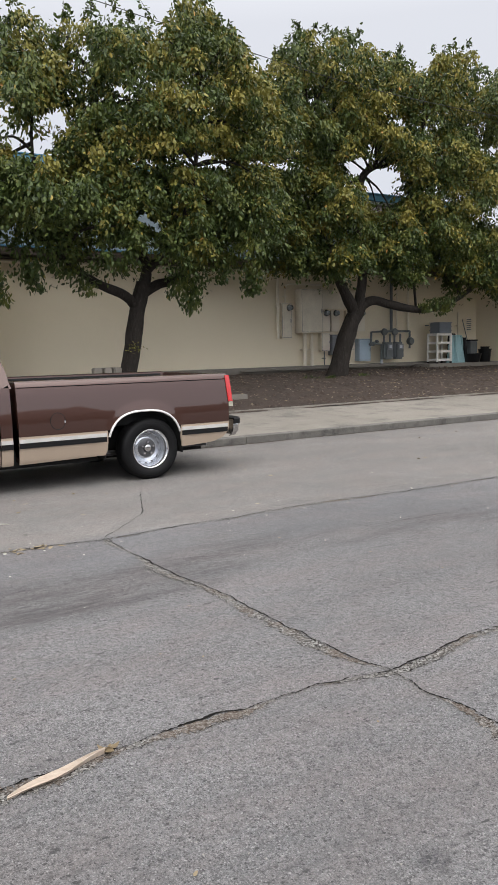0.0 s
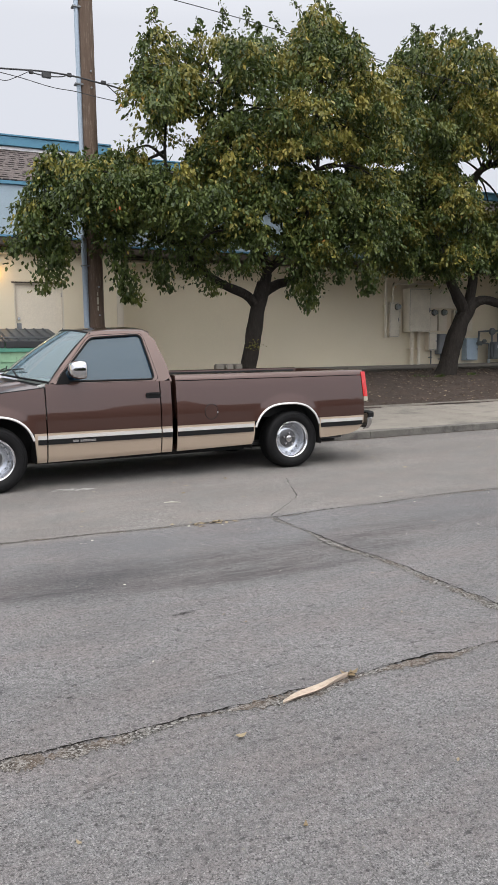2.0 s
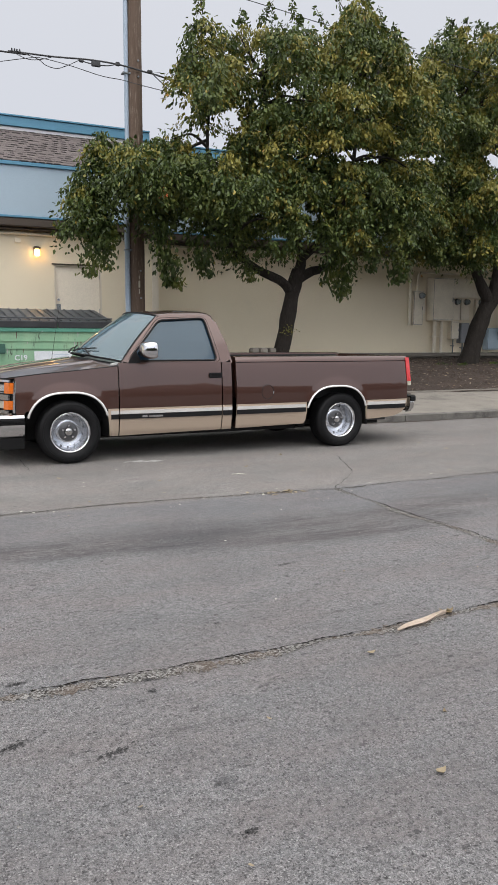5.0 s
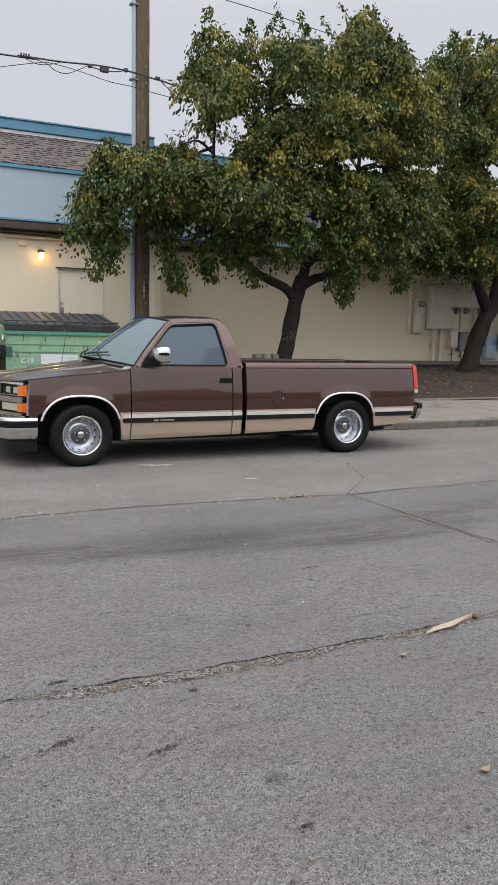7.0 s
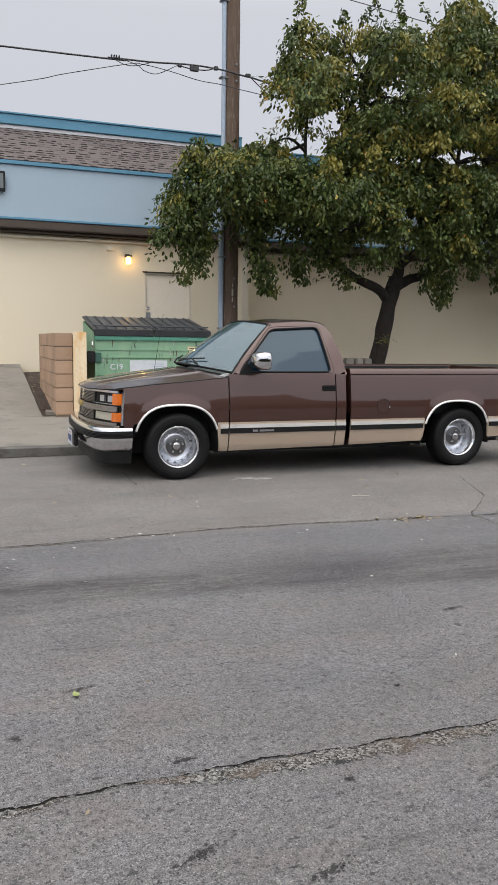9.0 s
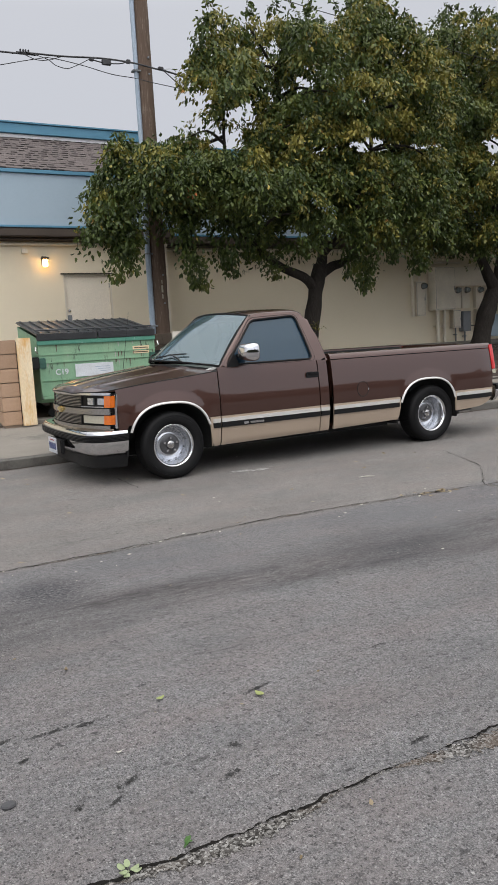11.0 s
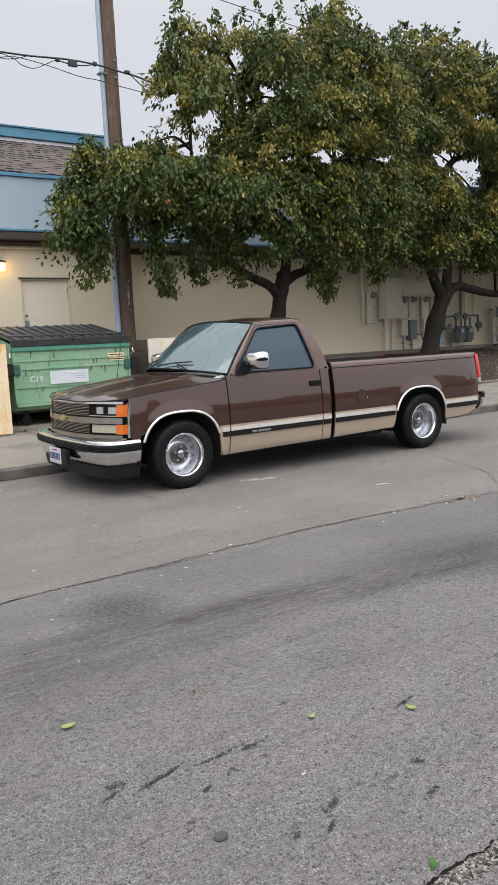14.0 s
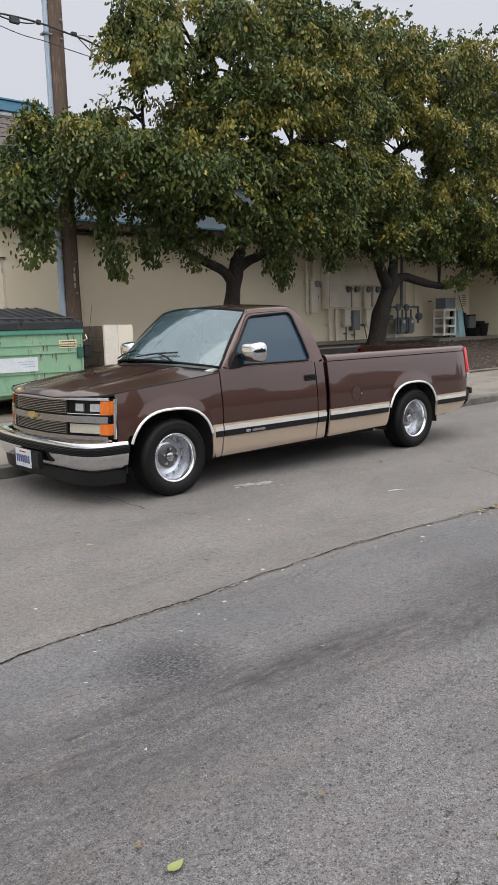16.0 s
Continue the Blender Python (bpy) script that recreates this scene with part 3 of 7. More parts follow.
solo("ground", bm, ASPHALT, "worn grey asphalt street with cracks and dark worn lanes", "road", kind="structure")

WALK_Y0, WALK_Y1 = 9.84, 12.55


def walk_z(y):
    return table(y, [9.68, WALK_Y1], [0.105, 0.20])


def bank_z(x, y):
    base = table(y, [12.4, 12.7, 14.2, 16.2, 18.0, 18.7], [0.19, 0.22, 0.42, 0.60, 0.68, 0.70])
    return base + 0.035 * noise.noise(Vector((x * 0.7, y * 0.7, 0))) + 0.015 * noise.noise(Vector((x * 3, y * 3, 1)))


def ribbon(bm, centre, widths, z, lift=0.0):
    """A flat strip along a line on the ground, with uneven edges."""
    left, right = [], []
    for i, p in enumerate(centre):
        a, b = centre[max(i - 1, 0)], centre[min(i + 1, len(centre) - 1)]
        d = (Vector(b) - Vector(a)).normalized()
        s = Vector((-d.y, d.x))
        w = widths[i]
        left.append((p[0] + s.x * w, p[1] + s.y * w, z))
        right.append((p[0] - s.x * w, p[1] - s.y * w, z))
    return grid(bm, [left, [(q[0], q[1], z + lift) for q in centre], right])


def crack(name, points, width, seed, label, dirt=0.0, rubble=3):
    """An open crack: a ragged dark line, beside it a strip of brown dirt and crumbled stone."""
    rnd = random.Random(seed)
    line = [Vector(p) for p in points]
    bm, gm, dm = bmesh.new(), bmesh.new(), bmesh.new()
    pts, nrm = [], []
    for a, b in zip(line, line[1:]):
        far = max(abs(a.x), abs(a.y)) > 6 and max(abs(b.x), abs(b.y)) > 6
        n_ = max(2, int((b - a).length / (0.06 if far else 0.009)))
        d = (b - a).normalized()
        for k in range(n_):
            p = a.lerp(b, k / n_)
            off = 0.045 * noise.noise(Vector((p.x * 1.7, p.y * 1.7, seed))) + 0.022 * noise.noise(Vector((p.x * 9, p.y * 9, seed)))
            off += 0.006 * noise.noise(Vector((p.x * 45, p.y * 45, seed))) + rnd.uniform(-0.0022, 0.0022)
            nrm.append(Vector((d.y, -d.x)))
            pts.append(p - nrm[-1] * off)
    wide = lambda p, k: noise.noise(Vector((p.x * k, p.y * k, seed + 5)))
    ribbon(bm, pts, [max(0.0008, width * (0.5 + 0.8 * wide(p, 3.1) + 0.9 * wide(p, 60))) for p in pts], 0.0045)
    reach = [max(0.0, dirt * (0.5 + 1.1 * wide(p, 1.9))) for p in pts]
    if dirt:
        even = [sum(pts[max(0, k - 8):k + 9], Vector((0, 0))) / len(pts[max(0, k - 8):k + 9]) for k in range(len(pts))]
        broad = [max(0.001, r * (0.8 + 0.7 * wide(p, 25) + 0.9 * wide(p, 80))) for p, r in zip(pts, reach)]
        grid(dm, [[(*(p + q * (r * 0.9 + w * k)), 0.0025) for k in (-1, 0, 1)] for p, q, r, w in zip(even, nrm, reach, broad)])
        # a second, broken line on the far side of the dirt
        run = []
        for p, q, r in zip(pts, nrm, reach):
            if r > dirt * 0.5 and wide(p, 3) > 0.1:
                run.append(p + q * (r * 1.7 + 0.010 * wide(p, 11)))
            else:
                if len(run) > 12:
                    run = [sum(run[max(0, k - 4):k + 5], Vector((0, 0))) / len(run[max(0, k - 4):k + 5]) for k in range(len(run))]
                    ribbon(bm, run, [max(0.0006, width * 0.3 * (0.5 + 1.1 * wide(v, 29)) * min(1, k / 5, (len(run) - 1 - k) / 5)) for k, v in enumerate(run)], 0.0045)
                run = []
        part("dirt", dm, DIRT, None, "").name = "dirt_strip"
        tagged(bpy.data.objects["dirt_strip"], "brown dirt and grit beside an open crack", "dirt", "", "structure").name = "dirt"
    for p, q, r in zip(pts, nrm, reach):
        for _ in range(rubble):
            at2 = p + q * (rnd.uniform(-0.1, 2.2) * r + rnd.gauss(0.004, 0.011))
            e = 0.0016 + 0.0036 * rnd.random() ** 2
            at = Vector((at2.x, at2.y, 0.002))
            w = [gm.verts.new(at + Vector((rnd.uniform(-e, e), rnd.uniform(-e, e), rnd.uniform(0.4, 1) * e * (0.8 if i == 3 else 0.1)))) for i in range(4)]
            for f in ((0, 1, 3), (1, 2, 3), (0, 2, 3)):
                gm.faces.new([w[i] for i in f])
    ob = solo(name, bm, CRACK, label, "crack", "cracks in the street", "structure")
    if rubble:
        me = bpy.data.meshes.new("crumbs")
        gm.to_mesh(me)
        me.materials.append(GRIT)
        tagged(new("crumbs", me), "loose grey crumbs of asphalt along a crack", "grit", "", "stuff")
    gm.free()
    if not dirt:
        dm.free()
    return ob


crack("crack", [(-9, 2.46), (-2.7, 2.5), (-2.3, 2.55), (-1.6, 2.52), (-1.0, 2.53), (-0.5, 2.51), (0.1, 2.5), (0.7, 2.5), (1.4, 2.55), (1.9, 2.53), (2.3, 2.48), (2.53, 2.5), (2.83, 2.58), (3.2, 2.58), (6, 2.5), (12, 2.6)],
      0.0066, 3, "long open crack along the grey asphalt street", 0.055, 12)
crack("crack", [(2.2, 5.46), (2.22, 4.86), (2.21, 4.41), (2.24, 3.75), (2.25, 3.25), (2.27, 2.75), (2.32, 2.49), (2.29, 2.22), (2.31, 1.9), (2.3, 0.6), (2.4, -3)],
      0.0058, 8, "open crack across the grey asphalt street", 0.045, 11)
crack("crack", [(-12, 5.5), (-2.2, 5.5), (-1.2, 5.56), (-0.2, 5.6), (0.5, 5.62), (1.2, 5.57), (1.7, 5.53), (2.2, 5.46), (2.75, 5.5), (4.2, 5.54), (6.4, 5.45), (14, 5.5)],
      0.0065, 14, "thin seam between two strips of asphalt", 0.018, 4)
crack("crack", [(2.2, 5.46), (2.5, 5.8), (2.81, 6.12), (3.0, 6.6), (3.24, 7.13)], 0.005, 21, "fine crack in the asphalt beside the parked truck", 0.0, 1)
crack("crack", [(-0.16, 8.18), (-0.2, 7.45), (-0.12, 7.23), (0.05, 7.0)], 0.005, 27, "fine crack in the asphalt under the parked truck", 0.0, 1)
crack("crack", [(4.0, 4.6), (5.2, 4.55), (6.4, 4.5), (9.0, 4.4)], 0.003, 31, "faint dark crack in the asphalt street", 0.0, 0)


def pit(x, y, length, breadth, turn, seed):
    """A crumbled pit in the asphalt: a ragged dark hollow with smaller bites round it."""
    rnd = random.Random(seed)
    bm = bmesh.new()
    c, s = math.cos(turn), math.sin(turn)
    for k in range(int(14 + 420 * length)):
        u, v = (rnd.gauss(0, 0.34) * length, rnd.gauss(0, 0.34) * breadth) if k else (0, 0)
        r = rnd.uniform(0.0015, 0.0042) if k else breadth * 0.24
        ring = []
        for j in range(9):
            a, e = j * math.tau / 9, r * rnd.uniform(0.55, 1.25)
            pu, pv = u + math.cos(a) * e * 1.5, v + math.sin(a) * e
            ring.append(bm.verts.new((x + pu * c - pv * s, y + pu * s + pv * c, 0.003 + 0.0001 * (k % 20))))
        bm.faces.new(ring)
    solo("asphalt_pit", bm, PIT, "small crumbled dark pit in the grey asphalt", "pit", "pits in the street", "structure")


for k, (px, py, ln, br, tn) in enumerate(((-2.44, 3.43, 0.07, 0.024, -0.1), (-2.47, 3.385, 0.05, 0.014, 0.2), (-2.26, 3.39, 0.10, 0.016, 0.25), (-2.33, 3.375, 0.09, 0.012, 0.3),
                                          (-2.08, 3.375, 0.14, 0.012, 0.1), (-1.95, 3.36, 0.08, 0.014, 0.1), (-1.57, 2.93, 0.04, 0.03, 0.2), (-1.66, 2.78, 0.05, 0.022, 0.2),
                                          (-2.12, 2.87, 0.025, 0.015, 0.9), (-2.02, 2.84, 0.035, 0.012, 0.6), (-1.95, 2.92, 0.07, 0.02, 0.4), (-2.21, 3.23, 0.04, 0.014, 0.4),
                                          (-0.55, 2.43, 0.05, 0.02, 0.1), (-0.57, 2.33, 0.03, 0.018, 0.2), (-0.07, 2.88, 0.022, 0.016, 0.2), (-1.13, 2.13, 0.14, 0.03, 0.4),
                                          (-1.04, 2.61, 0.07, 0.014, 0.1), (-0.59, 1.4, 0.05, 0.022, 0.3), (-0.81, 1.96, 0.12, 0.03, 0.3), (-1.3, 3.25, 0.12, 0.014, 0.2), (0.7, 3.6, 0.12, 0.016, 0.1))):
    pit(px, py, ln, br, tn, 300 + k)
bm = bmesh.new()
rows_ = []
for z_, e_ in ((0.0, 0.9), (0.006, 1.0), (0.011, 0.85), (0.013, 0.4)):
    rows_.append([bm.verts.new((-2.3 + math.cos(a * math.tau / 18) * 0.023 * e_, 3.0 + math.sin(a * math.tau / 18) * 0.019 * e_, z_)) for a in range(18)])
for r0, r1 in zip(rows_, rows_[1:]):
    for j in range(18):
        bm.faces.new((r0[j], r0[(j + 1) % 18], r1[(j + 1) % 18], r1[j]))
bm.faces.new(rows_[-1])
solo("pebble", bm, GREY_STONE, "flat smooth dark grey pebble on the asphalt", "pebble", smooth=True)
crack("crack", [(-0.95, 3.3), (-0.8, 3.33), (-0.62, 3.31)], 0.003, 39, "short dark crack in the asphalt street", 0.0, 0)

# kerb and pavement in cast lengths
kerb = thing("kerb", (0, 0, 0), "weathered grey concrete kerb along the street", "kerb", kind="structure")
pavement = thing("pavement", (0, 0, 0), "pale grey concrete pavement with joints", "pavement", kind="structure")


def slab(x0, x1, y0, y1, zf, bottom=-0.3, n=2):
    bm = bmesh.new()
    ys = [y0 + (y1 - y0) * k / n for k in range(n + 1)]
    top = [[bm.verts.new((x, y, zf(y))) for y in ys] for x in (x0, x1)]
    low = [[bm.verts.new((x, y, bottom)) for y in ys] for x in (x0, x1)]
    for k in range(n):
        bm.faces.new((top[0][k], top[0][k + 1], top[1][k + 1], top[1][k]))
        bm.faces.new((low[0][k], top[0][k], top[1][k], low[1][k])) if k == 0 else None
        for s in (0, 1):
            bm.faces.new((low[s][k], low[s][k + 1], top[s][k + 1], top[s][k]))
    bm.faces.new((low[0][n], low[1][n], top[1][n], top[0][n]))
    bmesh.ops.bevel(bm, geom=[e for e in bm.edges if all(v in sum(top, []) for v in e.verts)], offset=0.006, segments=1, affect="EDGES")
    return bm


# soil bank up to the building
bm = bmesh.new()
grid(bm, [[(x, y, bank_z(x, y)) for y in np.linspace(12.45, 18.8, 40)] for x in np.linspace(-0.615, 34, 190)])
solo("soil_bank", bm, SOIL, "bare brown soil bank strewn with dry leaves", "soil", kind="structure", smooth=True)

# sloping concrete path to the building
pm = slab(-16, -0.62, 12.56, 17.99, lambda y: table(y, [12.55, 18.0], [0.203, 0.85]), -0.3, 4)
solo("path", pm, CONCRETE, "pale concrete path sloping up to the building", "path", kind="structure")

# ---- building ----
WALL_A, WALL_B, STEP_X, CORNER_X = 18.0, 18.95, 4.72, 21.5
bm = bmesh.new()
DX0, DX1, DZ0, DZ1 = 2.19, 3.30, 0.85, 2.95
box(bm, -16, DX0, WALL_A, WALL_A + 0.25, -0.2, 3.7)
box(bm, DX1, STEP_X, WALL_A, WALL_A + 0.25, -0.2, 3.7)
box(bm, DX0, DX1, WALL_A, WALL_A + 0.25, DZ1, 3.7)
box(bm, DX0, DX1, WALL_A, WALL_A + 0.25, -0.2, DZ0)
box(bm, STEP_X - 0.25, STEP_X, WALL_A + 0.25, WALL_B + 0.25, -0.2, 3.7)
solo("wall_1", bm, STUCCO, "plain beige stucco wall of a low building", "wall", kind="structure")
solo("wall_2", boxed(STEP_X, CORNER_X + 0.25, WALL_B, WALL_B + 0.25, -0.2, 3.9), STUCCO, "plain beige stucco wall behind the trees", "wall", kind="structure")
bm = bmesh.new()
RY0, RY1 = 16.55, 17.55
box(bm, CORNER_X, CORNER_X + 0.25, RY1, WALL_B, -0.2, 3.9)
box(bm, CORNER_X, CORNER_X + 0.25, 11.5, RY0, -0.2, 3.9)
box(bm, CORNER_X, CORNER_X + 0.25, RY0, RY1, 3.15, 3.9)
box(bm, CORNER_X, CORNER_X + 0.25, RY0, RY1, -0.2, 0.85)
box(bm, CORNER_X + 0.25, 34, 11.5, 11.75, -0.2, 3.9)
solo("wall_3", bm, STUCCO, "beige stucco side wall with a door", "wall", kind="structure")
solo("trim", boxed(STEP_X - 0.16, STEP_X, WALL_A - 0.03, WALL_A, 0.4, 3.58, bevel=0.006), STUCCO_LIGHT, "pale vertical corner strip on the stucco wall", "trim", kind="structure")
bm = boxed(STEP_X + 0.002, CORNER_X - 0.002, WALL_B - 0.38, WALL_B - 0.002, 0.3, 0.86, bevel=0.02)
solo("footing", bm, FOOTING, "stained concrete footing ledge along the wall", "footing", kind="structure")
for k, (x, y) in enumerate(((13.0, WALL_B - 0.48), (16.6, WALL_B - 0.50))):
    bm = boxed(x - 1.6, x + 2.4, y - 0.05, y + 0.05, 0.76, 0.81, bevel=0.01)
    solo("plank", bm, FOOTING, "grey weathered plank lying along the footing", "plank", "planks by the wall")


def plain_door(name, m, width, height, label):
    d = thing(name, (0, 0, 0), label, "door", kind="structure")
    d.matrix_world = m
    part("leaf", boxed(0.035, width - 0.035, 0.05, 0.095, 0.01, height - 0.035, bevel=0.004), DOOR_PAINT, d)
    for a in ((0, 0.033, 0.0, 0.14, 0, height), (width - 0.033, width, 0.0, 0.14, 0, height), (0.033, width - 0.033, 0.0, 0.14, height - 0.033, height)):
        part("frame", boxed(*a, bevel=0.004), STUCCO_LIGHT, d)
    part("drip_cap", boxed(-0.05, width + 0.03, -0.035, 0.0, height, height + 0.025, bevel=0.004), GUTTER, d, "thin brown strip over the door")
    part("kick_plate", boxed(0.045, 0.145, 0.036, 0.05, 0.97, 1.20, bevel=0.003), GREY_STEEL, d, "grey steel lock guard")
    lk = bmesh.new()
    revolve(lk, [(0.0, 0.0), (0.03, 0.0), (0.033, 0.02), (0.02, 0.03), (0.0, 0.03)], 16)
    lock = part("lock", lk, CHROME_DULL, d, "round steel lock", True)
    lock.location = (0.092, 0.02, 1.30)
    for z in (0.25, height / 2, height - 0.25):
        part("hinge", rod(bmesh.new(), (width - 0.04, 0.042, z - 0.05), (width - 0.04, 0.042, z + 0.05), 0.009), GREY_STEEL, d)
    return d


plain_door("door_1", pose(DX0, WALL_A, DZ0), DX1 - DX0, DZ1 - DZ0, "plain off-white closed service door in the stucco wall")
plain_door("door_2", pose(CORNER_X, RY1, 0.85, 0, 0, -90), RY1 - RY0, 2.3, "pale closed door in the stucco side wall")

# eaves, fascia, mansard and cap, for the front part and the part set back
roofs = thing("roof", (0, 0, 0), "mansard roof with grey-brown shingles, pale blue fascia and blue trim", "roof", kind="structure")


def eaves(x0, x1, wall):
    y = wall
    part("soffit", boxed(x0, x1, y - 0.30, y + 0.3, 3.80, 3.84), GUTTER, roofs)
    part("gutter", boxed(x0, x1, y - 0.36, y - 0.20, 3.72, 3.90, bevel=0.02), GUTTER, roofs, "brown painted gutter")
    part("moulding", boxed(x0, x1, y - 0.17, y, 3.66, 3.79, bevel=0.012), GUTTER, roofs)
    part("conduit", rod(bmesh.new(), (x0, y - 0.235, 3.675), (x1, y - 0.235, 3.675), 0.022), GUTTER, roofs, "brown conduit under the gutter")
    part("pipe", rod(bmesh.new(), (x0, y - 0.06, 3.60), (x1, y - 0.06, 3.60), 0.035), UTILITY, roofs, "beige pipe under the gutter")
    part("drip_edge", boxed(x0, x1, y - 0.37, y - 0.24, 3.905, 3.95, bevel=0.006), BLUE_TRIM, roofs, "blue painted drip edge")
    part("fascia", boxed(x0, x1, y - 0.33, y - 0.13, 3.955, 5.02), PALE_BLUE, roofs, "pale blue-grey fascia")
    part("trim_board", boxed(x0, x1, y - 0.38, y - 0.20, 5.025, 5.10, bevel=0.006), BLUE_TRIM, roofs, "blue painted trim board")
    bm = bmesh.new()
    grid(bm, [[(x, y - 0.31, 5.08), (x, y + 0.73, 6.0), (x, y + 1.5, 6.0), (x, y + 1.5, 5.0)] for x in (x0, x1)])
    part("deck", bm, SHINGLE, roofs)
    part("white_board", boxed(x0, x1, y + 0.62, y + 0.80, 5.98, 6.06, bevel=0.005), WHITE_TRIM, roofs, "white painted board")
    part("cap_board", boxed(x0, x1, y + 0.56, y + 0.95, 6.065, 6.27, bevel=0.008), BLUE_TRIM, roofs, "blue painted cap board")
    part("cap_flashing", boxed(x0, x1, y + 0.53, y + 0.98, 6.275, 6.31, bevel=0.004), BLUE_TRIM, roofs, "blue metal flashing")


eaves(-16.0, STEP_X, WALL_A)
eaves(STEP_X + 0.004, CORNER_X, WALL_B)
eaves(CORNER_X + 0.004, 34, 11.5)

fl = thing("flood_light", (-1.02, WALL_A - 0.335, 4.45), "dark square flood light on the pale blue fascia", "flood light")
part("housing", boxed(-0.18, 0.18, -0.12, -0.02, 0.0, 0.40, bevel=0.012), BLACK_TRIM, fl)
part("lens", boxed(-0.14, 0.14, -0.128, -0.121, 0.05, 0.35, bevel=0.003), GAS_GREY, fl, "grey glass lens")
part("bracket", boxed(-0.05, 0.05, -0.02, 0.004, 0.12, 0.28, bevel=0.004), GREY_STEEL, fl)

# unseen tall dark skyline across the street, behind the camera, added for reflections
bm = bmesh.new()
rows = []
for x in np.linspace(-60, 60, 161):
    h = 3.6 + 1.2 * noise.noise(Vector((x * 0.16, 0, 4))) + 0.7 * noise.noise(Vector((x * 0.7, 0, 9)))
    rows.append([(x, -13.0 + 0.5 * noise.noise(Vector((x * 0.8, z * 3, 2))), h * z) for z in (0, 0.2, 0.4, 0.6, 0.8, 0.95)] + [(x, -13.5, h), (x, -14.3, h * 0.9), (x, -14.6, 0)])
grid(bm, rows)
solo("wall_4", bm, DARK_SKYLINE, "unseen dark skyline added across the street for the truck's reflections", "hedge", kind="structure")


# ---- pickup truck ----
truck = thing("pickup_truck", (0.27, 8.68, 0), "brown and tan pickup truck with chrome trim at the kerb", "pickup truck")
HUB_F, HUB_R, HUB_Z, TYRE_R = 0.015, 3.38, 0.333, 0.335
ARCH_F, ARCH_R = 0.0, 3.305


def body_w(z, x=0.0):
    w = table(z, [0.18, 0.24, 0.32, 0.45, 0.60, 0.70, 0.75, 0.80, 0.90, 1.0, 1.06, 1.12], [0.86, 0.905, 0.945, 0.967, 0.976, 0.976, 0.9735, 0.968, 0.956, 0.943, 0.932, 0.915])
    if x < -0.25:
        w *= 1 - 0.055 * min(1.2, (-0.25 - x) / 0.42) ** 2
    if x > 4.14:
        w *= 1 - 0.03 * ((x - 4.14) / 0.25) ** 2
    return w


def arch_z(x, grow=0.0):
    best = -1.0
    for c in (ARCH_F, ARCH_R):
        d = abs(x - c) / (0.442 + grow)
        if d < 1:
            best = max(best, 0.26 + (0.50 + grow) * (1 - d ** 2.7) ** (1 / 2.7))
    return best


def flare(x, z):
    """The low bulge of the wheel openings."""
    out = 0.0
    for c in (ARCH_F, ARCH_R):
        r = math.hypot((x - c) / 1.0, (z - 0.30) / 1.05)
        if r > 0.40:
            out = max(out, 0.016 * max(0.0, 1 - (r - 0.42) / 0.13))
    return out


def side_panel(x0, x1, zb, zt, sign, rows=16, t=0.018):
    """A stretch of the body's side between two heights, cut out round the wheels."""
    xs = [x0]
    while xs[-1] < x1 - 1e-6:
        near = min(abs(xs[-1] - ARCH_F), abs(xs[-1] - ARCH_R))
        xs.append(min(x1, xs[-1] + (0.02 if near < 0.5 else 0.06)))
    bm, last = bmesh.new(), None
    for x in xs:
        lo, hi = max(zb(x), arch_z(x)), zt(x)
        if hi - lo < 0.004:
            last = None
            continue
        col = []
        for k in range(rows + 1):
            z = lo + (hi - lo) * k / rows
            col.append(bm.verts.new((x, sign * (body_w(z, x) + flare(x, z)), z)))
        if last:
            for k in range(rows):
                bm.faces.new((last[k], col[k], col[k + 1], last[k + 1]))
        last = col
    return thick(bm, t) if bm.faces else bm


def fender_top(x):
    return table(x, [-0.70, -0.27, 0.1, 0.55], [0.905, 0.955, 0.985, 1.028])


SPLIT = 0.574


def rocker(x):
    return table(x, [-0.7, 0.5, 1.9, 3.9, 4.15, 4.28, 4.34, 4.38], [0.29, 0.27, 0.29, 0.335, 0.352, 0.39, 0.43, 0.50])


